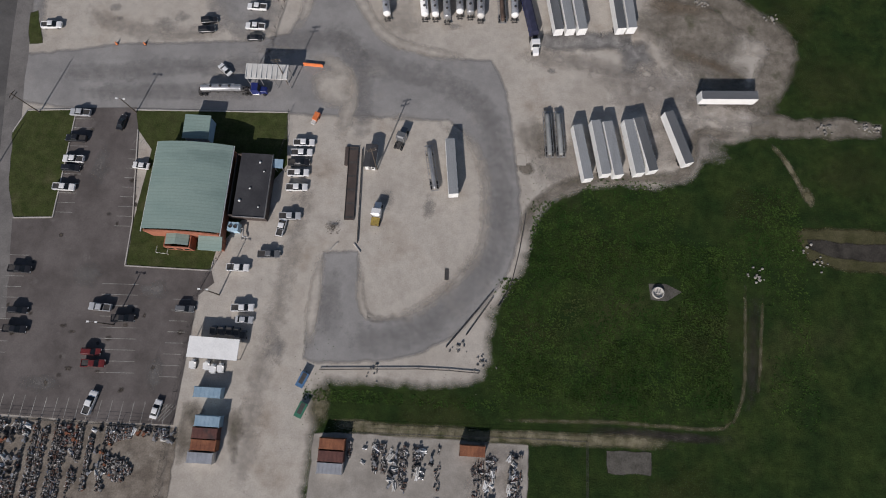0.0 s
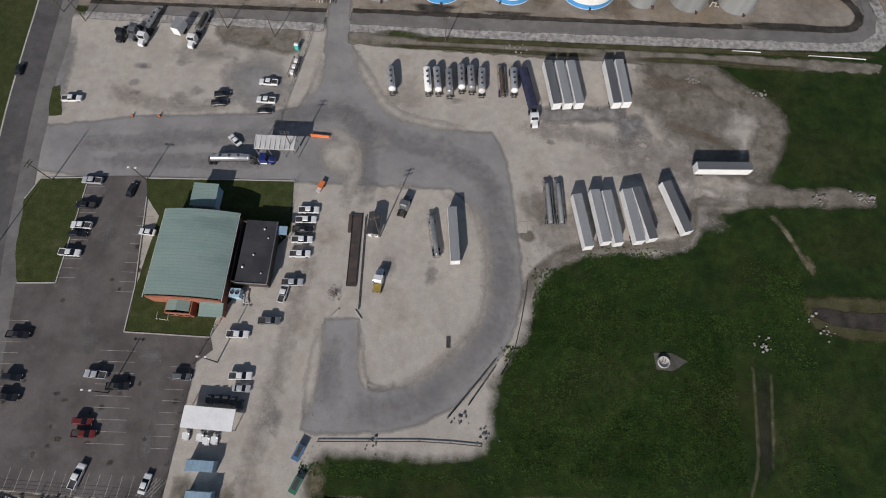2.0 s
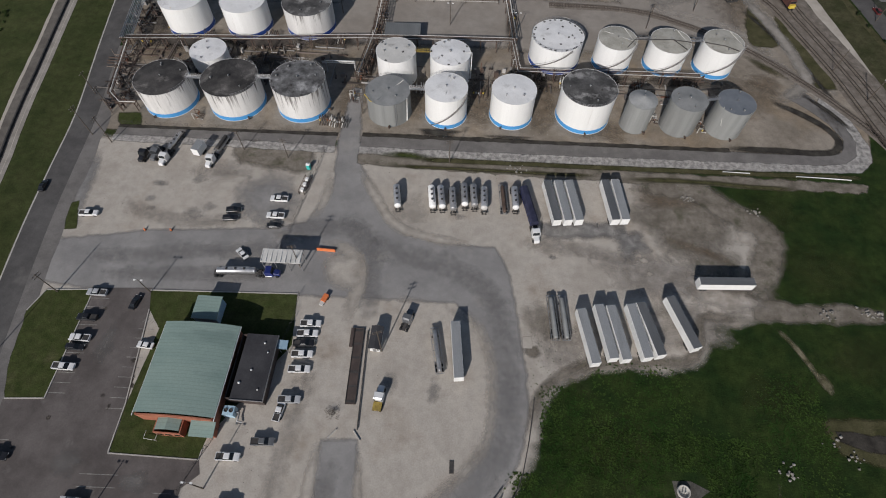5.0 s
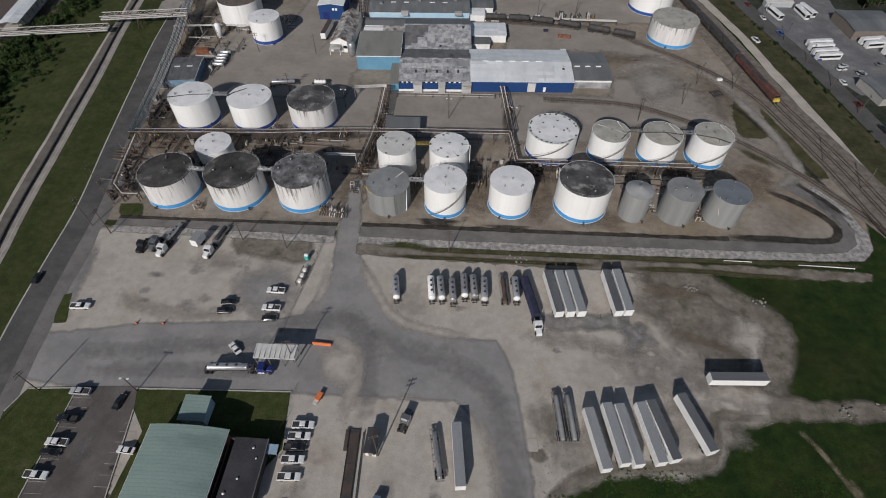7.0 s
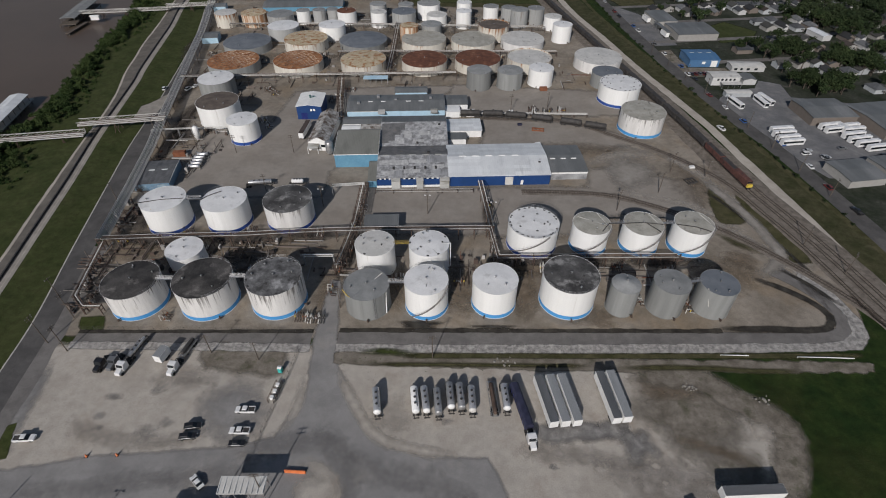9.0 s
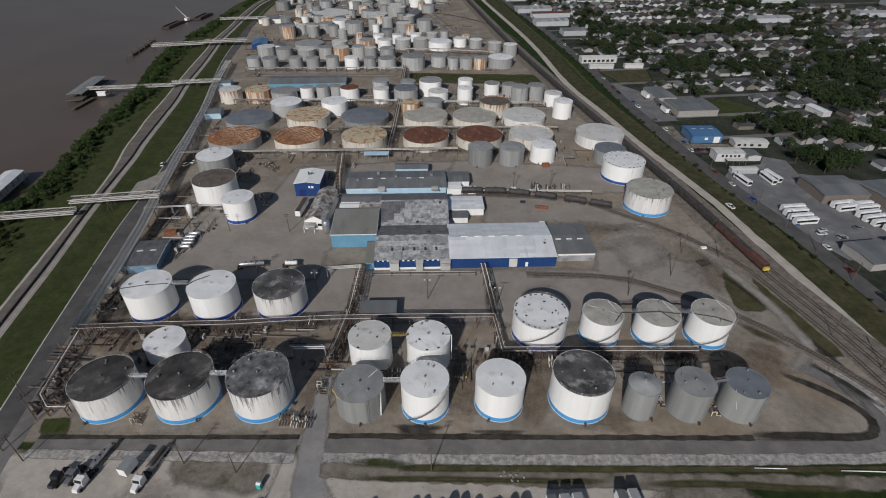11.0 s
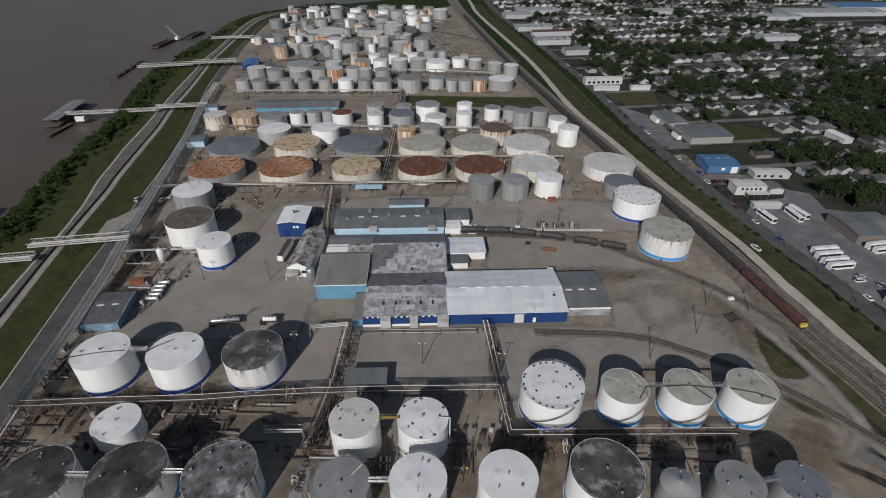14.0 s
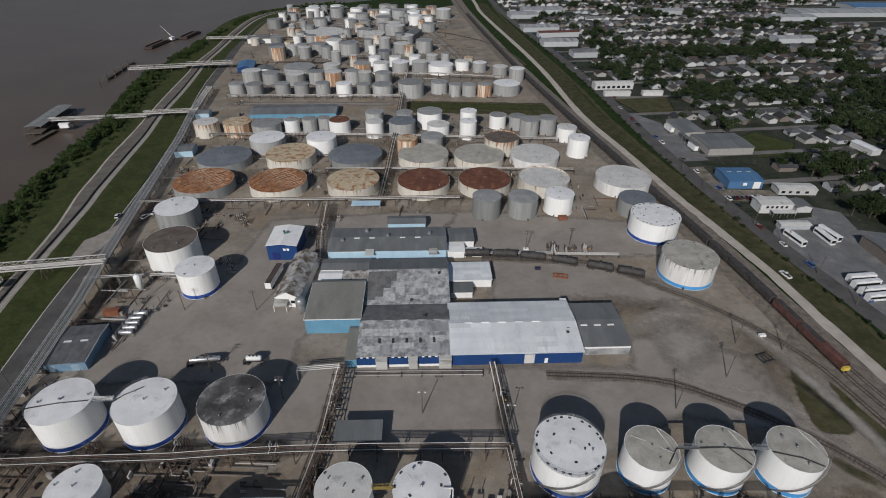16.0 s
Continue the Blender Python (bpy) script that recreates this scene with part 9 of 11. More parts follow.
def woods(name, label, spots, kinds, thin=2, swell=1.5, leaf="leaf"):
    """Many trees nobody could count, as one mesh of leaf clumps and stems."""
    r = random.Random(len(spots))
    verts, faces = [], []
    for x, y, z, size in spots:
        base = TREES[r.choice(kinds)][1]
        t = r.uniform(0, 6.28)
        for f in list(base.polygons)[::thin]:
            b = len(verts)
            mid = f.center
            for i in f.vertices:
                c = mid + (base.vertices[i].co - mid) * swell
                verts.append((x + size * (c.x * math.cos(t) - c.y * math.sin(t)), y + size * (c.x * math.sin(t) + c.y * math.cos(t)), z + size * c.z * 0.92))
            faces.append((b, b + 1, b + 2, b + 3))
        b = len(verts)
        verts += [(x - 0.2, y, z - 0.5), (x + 0.2, y - 0.2, z - 0.5), (x + 0.1, y + 0.2, z - 0.5), (x, y, z + size * 6)]
        faces += [(b, b + 1, b + 3), (b + 1, b + 2, b + 3), (b + 2, b, b + 3)]
    me = bpy.data.meshes.new(name)
    me.from_pydata(verts, [], faces)
    me.materials.append(M[leaf])
    return tagged(new(name, me), label, "trees", kind="stuff")


rng = random.Random(4)
bank_line = smooth_line(BANK, 3.0)
WOOD_EDGE = [(-188, 100), (-191, 145), (-199, 172), (-200, 206), (-216, 232), (-205, 259), (-214, 282), (-224, 312), (-231, 348), (-231, 374), (-233, 403), (-239, 429), (-246, 458), (-263, 518), (-272, 566), (-276, 610), (-276, 660), (-284, 684), (-286, 705), (-284, 750), (-287, 800), (-286, 835), (-270, 880), (-240, 915), (-190, 950), (-140, 985)]
spots = []
for p in bank_line:
    if not 110 < p.y < 960:
        continue
    if 572 < p.y < 606 or 684 < p.y < 704 or 748 < p.y < 775:
        continue
    inner = next((b[0] + (a[0] - b[0]) * (b[1] - p.y) / (b[1] - a[1]) for a, b in zip(WOOD_EDGE, WOOD_EDGE[1:]) if a[1] <= p.y <= b[1]), p.x + 12)
    thick = 0.8 + 0.55 * noise.noise(Vector((p.y * 0.03, 3, 0)))
    wide = max(4.0, inner - p.x)
    for k in range(int(3 + wide * 0.3)):
        if rng.random() < thick:
            q = rng.random()
            dx = -5 + (wide + 4) * q
            rise = (1 - abs(2 * q - 0.9)) * 0.5 + 0.35
            spots.append((p.x + dx, p.y + rng.uniform(-2, 2), -2.6 if dx < -1 else -0.6, rng.uniform(0.35, 0.95) * rise * (1.0 if wide > 8 else 0.6)))
woods("bank_woods", "dense bushy green trees along the river bank", spots, (0, 1, 2, 4), thin=2, swell=1.15, leaf="leaf_bank")

# ---------------------------------------------------------------- the town
TOWN = "buildings of the town"
barn = shed("blue_barn", "bright blue metal barn on the street", "barn", pose(162.3, 343.6, 0.07, 0, 0, 2), 19.6, 17.6, 4.7, 5.5, "blue_roof", "blue_roof", "x", group=TOWN, doors=(("door", 4.4, 0.1, 8.4, 4.2, "white"), ("window", -1.6, 2.0, 0.6, 3.6, "white")))
for x in (-5.4, 0.4, 6.0):
    bm = bmesh.new()
    box(bm, x - 1.3, 1.6, 5.3, x + 1.3, 2.2, 5.62)
    part("roof_light", bm, M["skylight"], barn)
shed("depot_building", "large tan depot with a grey roof", "depot", pose(173.8, 395.4, 0.07, 0, 0, 6), 30, 25, 4.6, 5.2, "siding1", "slate_roof", "x", group=TOWN)
shed("depot_building", "long grey-roofed loading shed", "depot", pose(159.2, 422.5, 0.07, 0, 0, 8), 15.5, 26, 4.6, 5.1, "siding1", "slate_roof", "y", group=TOWN)
canopy("dock_canopy", "long white-edged canopy over loading docks", pose(153.6, 398.5, 0.07, 0, 0, 98), 24, 3.4, 4.0, "slate_roof", posts=6)
for y, l in ((428.5, 10.0), (395.0, 9.0)):
    box_trailer((150.0 - (y - 414) * 0.14, y), (150.0 - (y - l - 414) * 0.14, y - l), "roof_worn", "white box trailer backed to the depot", l)
shed("white_shop", "long low white shop with a pale roof", "shop", pose(188.6, 332.2, 0.07, 0, 0, 0), 21, 8.4, 3.1, 3.7, "siding0", "roof_worn", "x", group=TOWN, doors=(("window", -9, 1, -7, 2.4, "glass"), ("window", -5, 1, -3.5, 2.4, "glass"), ("window", -1, 1, 1, 2.4, "glass"), ("window", 4, 1, 6, 2.4, "glass")))
shed("white_block", "two-storey white building with dark windows", "building", pose(165.6, 311.2, 0.07, 0, 0, 2), 17, 9, 5.0, 5.4, "siding0", "roof_worn", "x", group=TOWN,
    doors=tuple(("window", -5.6 + 2.5 * k, 3.0, -4.3 + 2.5 * k, 4.3, "glass") for k in range(5)) + (("door", -2, 0.1, 0, 2.2, "dark_steel"),))
canopy("porch_canopy", "low white porch roof beside the white block", pose(168, 303.6, 0.07, 0, 0, 2), 12, 3, 2.6, "roof_worn", posts=4)
shed("yard_store", "long low pale store in the bus yard", "store", pose(167.5, 292.5, 0.07, 0, 0, 2), 15, 4, 2.6, 2.9, "siding3", "roof_worn", "x", group=TOWN)
shed("grey_house", "small grey-roofed building behind the white block", "building", pose(181, 312.5, 0.07, 0, 0, 2), 8, 9, 3, 4, "siding0", "slate_roof", "y", group=TOWN)
shed("bus_garage", "wide bus garage with a grey roof and tan walls", "garage", pose(204.6, 268.2, 0.07, 0, 0, 4), 25, 22, 4.7, 5.5, "siding2", "slate_roof", "x", group=TOWN)
shed("bus_garage", "second grey-roofed bus garage", "garage", pose(236, 260, 0.07, 0, 0, 10), 30, 31, 4.8, 5.8, "siding2", "slate_roof", "x", group=TOWN)
shed("workshop", "pale workshop with a flat grey roof", "workshop", pose(188, 206.5, 0.07, 0, 0, 10), 19, 17, 3.8, 4.3, "siding1", "slate_roof", "x", group=TOWN)
shed("workshop", "low grey-roofed workshop beside the bus yard", "workshop", pose(212, 211, 0.07, 0, 0, 10), 22, 18, 3.8, 4.3, "siding1", "slate_roof", "x", group=TOWN)
shed("white_barn", "white-roofed metal barn among houses", "barn", pose(267.3, 393.6, 0.07, 0, 0, 12), 7, 17, 3.4, 4.2, "siding0", "white_roof", "y", group=TOWN)
shed("school_building", "long white building with a row of windows", "building", pose(133.4, 526, 0.07, 0, 0, 6), 34, 9, 5, 6, "siding0", "roof_worn", "x", group=TOWN, doors=tuple(("window", -15 + 4.4 * k, 1.2, -12.4 + 4.4 * k, 3.2, "glass") for k in range(7)))
shed("school_building", "long low white-roofed building beside a field", "building", pose(132, 505, 0.07, 0, 0, 3), 22, 5, 3.2, 3.9, "siding0", "roof_worn", "x", group=TOWN)
shed("school_building", "short low white-roofed building beside a field", "building", pose(162.4, 508, 0.07, 0, 0, 3), 17, 5, 3.2, 3.9, "siding0", "roof_worn", "x", group=TOWN)
for x, y, w, d, rz, roof in ((112, 690, 40, 18, 8, "grey_roof"), (100, 770, 46, 20, 8, "grey_roof"), (130, 640, 26, 16, 8, "slate_roof"), (88, 860, 40, 26, 8, "grey_roof"), (120, 900, 60, 30, 6, "grey_roof"), (560, 905, 150, 40, 4, "grey_roof"), (460, 860, 60, 24, 4, "grey_roof"), (680, 960, 170, 46, 2, "blue_roof"), (300, 900, 50, 20, 4, "grey_roof"), (390, 720, 46, 18, 6, "grey_roof"), (640, 840, 60, 22, 4, "grey_roof"), (118, 735, 50, 10, 10, "oxide"), (540, 760, 44, 16, 5, "grey_roof")):
    shed("warehouse", "long far-off warehouse with a low metal roof", "warehouse", pose(x, y, 0.07, 0, 0, rz), w, d, 5.5, 7, "siding3", roof, "x", group=TOWN)

# houses: a few patterns, built once and copied along the streets
HOUSES = "houses of the town"


def dwelling(w, d, eave, ridge, wall, roof, hip, wing):
    ob = thing("house", "small house with a pitched roof", "house", pose(0, 0, -500), HOUSES)
    bm = bmesh.new()
    walls(bm, -w / 2, -d / 2, w / 2, d / 2, eave)
    if not hip:
        gable_ends(bm, -w / 2, -d / 2, w / 2, d / 2, eave, ridge, "y")
    part("wall", bm, M[wall], ob)
    bm = bmesh.new()
    if hip:
        tapered(bm, (-w / 2 - 0.4, -d / 2 - 0.4, w / 2 + 0.4, d / 2 + 0.4), (-0.15, -d / 2 + w * 0.42, 0.15, d / 2 - w * 0.42), eave, ridge + 0.3)
    else:
        gable_roof(bm, -w / 2, -d / 2, w / 2, d / 2, eave, ridge, "y", 0.4)
    part("roof", bm, M[roof], ob)
    if wing:
        bm = bmesh.new()
        gable_roof(bm, -w / 2 + 0.4, -d / 2 - 2.6, -w / 2 + 3.8, 0, eave - 0.3, eave + 1.0, "y", 0.3)
        part("porch_roof", bm, M[roof], ob)
        bm = bmesh.new()
        walls(bm, -w / 2 + 0.5, -d / 2 - 2.5, -w / 2 + 3.7, -d / 2 - 0.02, eave - 0.3)
        gable_ends(bm, -w / 2 + 0.5, -d / 2 - 2.5, -w / 2 + 3.7, -d / 2 - 0.02, eave - 0.3, eave + 0.9, "y")
        part("porch_wall", bm, M[wall], ob)
    opening(ob, "window", w * 0.1, 1.0, w * 0.1 + 1.3, 2.2, -d / 2, M["glass"])
    opening(ob, "door", w * 0.46 - 1.0, 0.05, w * 0.46, 2.1, -d / 2, M["brown_wall"])
    return ob


patterns = []
for k in range(12):
    patterns.append((dwelling(6.4 + 0.7 * ((k * 7) % 4), 9.0 + 1.2 * ((k * 3) % 3), 2.7, 4.3 + 0.25 * (k % 3), "siding%d" % (k % 4), "shingle%d" % (k % 6), k % 3 == 1, k % 2 == 0),
                     ("grey", "pale grey", "dark", "brown", "white", "tan")[k % 6], ("white", "cream", "brick", "pale blue")[k % 4]))
KEEP_OUT = [(162, 344, 17), (174, 395, 20), (160, 420, 18), (150, 395, 12), (144, 420, 16), (140, 440, 14), (189, 332, 13), (166, 310, 13), (181, 312, 7), (205, 268, 30), (236, 260, 26), (188, 206, 15), (212, 211, 16), (267, 393, 11), (133, 520, 24), (162, 508, 12), (150, 480, 26), (208, 400, 20), (112, 690, 24), (100, 770, 26), (88, 860, 28), (130, 640, 18), (120, 900, 36), (560, 905, 80), (460, 860, 34), (680, 960, 90), (300, 900, 28), (390, 720, 26), (640, 840, 34), (118, 735, 28), (540, 760, 26), (222, 306, 15), (168, 370, 15), (150, 372, 12), (196, 388, 14)]
street_x = smooth_line(STREET, 4.0)


def town_edge(y):
    return min(street_x, key=lambda p: abs(p.y - y)).x + 10


def free(x, y, r):
    return all((x - a) ** 2 + (y - b) ** 2 > (c + r) ** 2 for a, b, c in KEEP_OUT) and not (152 < x < 262 and 200 < y < 300)


rng = random.Random(11)
TURN = radians(9)
plots = []
for i in range(-9, 82):
    for j in range(-34, 74):
        u, v = i * 11.2 + rng.uniform(-1.6, 1.6), j * 20 + rng.uniform(-2.5, 2.5) + (3.5 if j % 2 else -3.5)
        x, y = 160 + u * math.cos(TURN) - v * math.sin(TURN), 250 + u * math.sin(TURN) + v * math.cos(TURN)
        if 200 < y < 1080 and town_edge(y) < x < 250 + (y - 200) * 0.92 and free(x, y, 6) and rng.random() < 0.86:
            plots.append((x, y, rng.random(), rng.random()))
plots.sort(key=lambda p: (p[0]) ** 2 + (p[1] - 60) ** 2)
for n, (x, y, a, b) in enumerate(plots[:170]):
    ob, roof_word, wall_word = patterns[int(a * 12)]
    house = copy_thing(ob, pose(x, y, 0.06, 0, 0, 9 + (90 if b < 0.22 else 0) + (180 if a * 37 % 1 < 0.3 else 0) + (b - 0.5) * 8))
    house["label"] = "small %s house with a %s pitched roof" % (wall_word, roof_word)
far_walls, far_roofs = {}, {}


def block(store, key, turn, corners, sides):
    verts, faces = store.setdefault(key, ([], []))
    b = len(verts)
    verts.extend(tuple(turn @ Vector(c)) for c in corners)
    faces.extend(tuple(b + i for i in f) for f in sides)


for n, (x, y, a, b) in enumerate(plots[170:]):
    w, d, top = 3.1 + 1.5 * a, 4.4 + 1.7 * b, 4.2 + 0.9 * (a * 13 % 1)
    turn = Matrix.Translation((x, y, 0.05)) @ Matrix.Rotation(TURN + (math.pi / 2 if b < 0.22 else 0), 4, "Z")
    block(far_walls, int(a * 29 % 1 * 4), turn, [(-w, -d, 0), (w, -d, 0), (w, d, 0), (-w, d, 0), (-w, -d, 2.7), (w, -d, 2.7), (w, d, 2.7), (-w, d, 2.7), (0, -d, top - 0.1), (0, d, top - 0.1)],
          [(0, 1, 5, 8, 4), (1, 2, 6, 5), (2, 3, 7, 9, 6), (3, 0, 4, 7)])
    o, e = 0.45, 0.4
    block(far_roofs, int(b * 31 % 1 * 6), turn, [(s * (w + o), t * (d + e), 2.5 + lift) for t in (-1, 1) for s in (-1, 1) for lift in (0, 0.2)] + [(0, t * (d + e), top + lift) for t in (-1, 1) for lift in (0, 0.2)],
          [(1, 9, 11, 5), (3, 7, 11, 9), (0, 4, 10, 8), (2, 8, 10, 6), (0, 8, 9, 1), (8, 2, 3, 9), (4, 5, 11, 10), (10, 11, 7, 6), (0, 1, 5, 4), (2, 6, 7, 3)])
far_town = tagged(new("far_houses"), "many small far-off houses with pitched roofs", "houses", kind="stuff")
for name, store, skin in (("walls", far_walls, "siding%d"), ("roofs", far_roofs, "shingle%d")):
    for k, (verts, faces) in store.items():
        me = bpy.data.meshes.new(name)
        me.from_pydata(verts, [], faces)
        me.materials.append(M[skin % k])
        new(name, me).parent = far_town
for ob, _, _ in patterns:
    for o in (*ob.children_recursive, ob):
        bpy.data.objects.remove(o)

# streets between the houses
for j in range(-1, 40):
    v = j * 40 + 10
    a = Vector((160 - v * math.sin(TURN), 250 + v * math.cos(TURN), 0))
    if not 215 < a.y < 1050:
        continue
    x0 = town_edge(a.y) - 8
    p0 = a + Vector((math.cos(TURN), math.sin(TURN), 0)) * ((x0 - a.x) / math.cos(TURN))
    if a.y < 330:
        continue
    p1 = p0 + Vector((math.cos(TURN), math.sin(TURN), 0)) * 780
    ribbon("side_street", [(p0.x, p0.y), (p1.x, p1.y)], [(-2.6, 0.07), (2.6, 0.07)], M["old_asphalt"], "narrow grey street between houses", "street")

GROVES = ((221, 305, 8, 30), (284, 421, 10, 24), (308, 429, 12, 30), (362, 490, 18, 40), (276, 436, 7, 10), (203, 503, 9, 26), (255, 496, 11, 32), (256, 340, 8, 16), (265, 330, 7, 12), (226, 357, 7, 12), (300, 400, 10, 14), (330, 372, 9, 16), (180, 640, 12, 24), (250, 640, 16, 30), (420, 560, 22, 50), (480, 520, 26, 50), (600, 640, 36, 50), (150, 560, 6, 10), (140, 585, 7, 12), (354, 533, 16, 30), (347, 500, 14, 26), (374, 589, 14, 24), (319, 471, 13, 26), (390, 634, 12, 16), (297, 424, 10, 16), (160, 733, 10, 16), (157, 635, 8, 12), (269, 871, 12, 18), (277, 739, 12, 18), (340, 794, 14, 20), (393, 815, 14, 20), (337, 669, 14, 24), (245, 652, 14, 26), (157, 674, 8, 12), (294, 654, 12, 20), (477, 860, 14, 20), (155, 526, 4, 7))
spots = []
for k in range(10500):
    x, y = rng.uniform(90, 1000), rng.uniform(205, 1080)
    dense = 0.62 * noise.noise(Vector((x * 0.013, y * 0.013, 5))) + 0.62 * noise.noise(Vector((x * 0.045, y * 0.045, 9)))
    if town_edge(y) + 6 < x < 250 + (y - 200) * 0.92 and dense > 0.27 + rng.uniform(-0.26, 0.16) and free(x, y, 3) and not (126 < x < 172 and 460 < y < 500):
        spots.append((x, y))
for cx, cy, reach, many in GROVES:
    for k in range(many):
        x, y = rng.gauss(cx, reach), rng.gauss(cy, reach * 0.7)
        if x > town_edge(y) + 6 and (free(x, y, 2) or abs(cx - 221) < 2):
            spots.append((x, y))
spots.sort(key=lambda p: p[0] ** 2 + (p[1] - 60) ** 2)
for x, y in spots[:170]:
    tree(x, y, rng.choice((0, 1, 3, 3, 4, 1, 3)), rng.uniform(0.55, 1.15), rng.uniform(0, 6.28), "dark green leafy tree among houses", 0.0, "trees of the town")
woods("far_trees", "dark green far-off trees among the houses", [(x, y, 0.0, rng.uniform(0.6, 1.15)) for x, y in spots[170:]], (1, 3, 4), thin=2, swell=1.25, leaf="leaf_far")

# shrubs along the street's ditch
shrubs = []
for k in range(90):
    p = street_x[int(len(street_x) * (0.1 + 0.55 * k / 90))]
    shrubs.append((p.x - 6.5 + rng.uniform(-1.2, 1.2), p.y + rng.uniform(-3, 3), 0.0, rng.uniform(0.18, 0.36)))
woods("street_shrubs", "low dark shrubs along the street's ditch", shrubs, (2, 4), thin=2, swell=1.3, leaf="leaf_dark")

# cars of the town
for k in range(36):
    p = street_x[int(len(street_x) * (0.1 + 0.65 * (k + 0.5 * rng.random()) / 36))]
    side = rng.choice((-1, 1, 1))
    park(rng.choice(("car", "suv", "pickup")), rng.choice(("white", "silver", "black", "grey", "blue", "red")), p.x + side * rng.uniform(5.0, 7.0) if side > 0 else p.x + 2.0, p.y, 98 + rng.uniform(-4, 4), "on the town's edge street")
for k in range(14):
    park(rng.choice(("car", "suv")), rng.choice(("white", "silver", "black", "grey")), 172 + rng.uniform(0, 60), 222 + rng.uniform(0, 12), rng.choice((8, 98)), "in the bus yard")
for k in range(8):
    park(rng.choice(("car", "suv")), rng.choice(("white", "red", "black", "grey")), 148 + k * 2.6, 322 + 0.3 * k, 100, "in front of the blue barn")

# ---------------------------------------------------------------- poles, fences, markings and clutter
def pole(x, y, h, label="tall dark timber utility pole with crossarms", lean=(0.0, 0.0), arms=2, turn=0.0, lamp=False):
    ob = thing("utility_pole", label, "utility pole", pose(x, y, 0, lean[0], lean[1], turn), "utility poles")
    bm = bmesh.new()
    rod(bm, (0, 0, -0.5), (0, 0, h), 0.19, 8, 0.11)
    part("shaft", bm, M["wood"], ob)
    for k in range(arms):
        bm = bmesh.new()
        box(bm, -1.25, -0.07, h - 0.5 - k * 0.9, 1.25, 0.07, h - 0.36 - k * 0.9)
        arm = part("crossarm", bm, M["wood"], ob)
        for s in (-1.1, 0.0, 1.1):
            bm = bmesh.new()
            lathe(bm, [(0.05, h - 0.36 - k * 0.9), (0.09, h - 0.24 - k * 0.9), (0.04, h - 0.14 - k * 0.9), (0, h - 0.13 - k * 0.9)], 6, (s, 0.0 if s else 0.16))
            part("insulator", bm, M["steel"], arm)
    if lamp:
        bm = bmesh.new()
        rod(bm, (-1.0, 0, h - 0.2), (1.0, 0, h - 0.2), 0.05, 5)
        bracket = part("bracket", bm, M["steel"], ob)
        for s in (-1, 1):
            bm = bmesh.new()
            box(bm, s * 1.0 - 0.3, -0.2, h - 0.3, s * 1.0 + 0.3, 0.2, h - 0.1)
            part("lamp_head", bm, M["white"], bracket)
    return ob


for x, y, h, turn in ((-21.0, 28.2, 14, 20), (-48.9, 52.6, 12.5, 10), (-117.4, 39.0, 10.5, 70), (-133.6, 100, 13, 80), (-125.4, 97, 12, 80), (-131, 111, 12, 80), (-78.5, 97.4, 9, 0), (-126.5, 18, 11, 75),
        (-57.6, 176.7, 11, 0), (-40.2, 118, 10, 0), (92, 191, 11, 30), (102.5, 208, 11, 30), (70, 177, 11, 30), (140, 156, 10, 60), (147.8, 140, 10, 60), (-7, 97.2, 11, 10), (-62.5, 95, 9, 0), (30.8, 267, 11, 0), (52, 272, 10, 0), (118, 205, 9, 20), (-109.6, 219.8, 10, 0), (-81, 220.7, 10, 0), (-85.7, 187.6, 9, 0), (-134.6, 176, 9, 70), (-130, 222, 9, 60)):
    pole(x, y, h, turn=turn)
LIGHT = "slim light pole with two white lamp heads"
for x, y, h in ((-84.6, -18.6, 9), (-58.9, -9.2, 10), (-11.8, 172.6, 10), (15.5, 168.5, 10), (-90.4, 40.8, 8), (-57.6, 176.5, 9.5)):
    pole(x, y, h, LIGHT, arms=0, lamp=True)
for k in range(9):
    x, y = 168.5 - 3.2 * k - 0.12 * k * k, 190 + 21 * k
    pole(x, y, 9.5, "slim street pole beside the town road", arms=1, turn=80)
for k, (x, y) in enumerate(((-155, 120), (-163, 178), (-171, 236), (-184, 330), (-203, 415))):
    pole(x + 14, y, 10, "dark timber pole beside the river road", arms=1, turn=80)


def fence(points, label, h=1.9, spacing=3.0, mesh="dark_steel"):
    """A wire fence: posts, top and bottom rails and a few strands."""
    ob = thing("wire_fence", label, "fence", kind="structure")
    first = None
    for a, b in zip(points, points[1:]):
        a, b = Vector((*a, 0)), Vector((*b, 0))
        count = max(1, int((b - a).length / spacing))
        for k in range(count + 1):
            m = Matrix.Translation(a.lerp(b, k / count))
            if first is None:
                bm = bmesh.new()
                rod(bm, (0, 0, -0.2), (0, 0, h), 0.05, 5)
                first = part("post", bm, M[mesh], ob)
                first.matrix_basis = m
            else:
                again(first, m)
        bm = bmesh.new()
        for z in (0.15, h * 0.4, h * 0.7, h - 0.03):
            rod(bm, a + Vector((0, 0, z)), b + Vector((0, 0, z)), 0.022, 4)
        part("strand", bm, M[mesh], ob)
    return ob


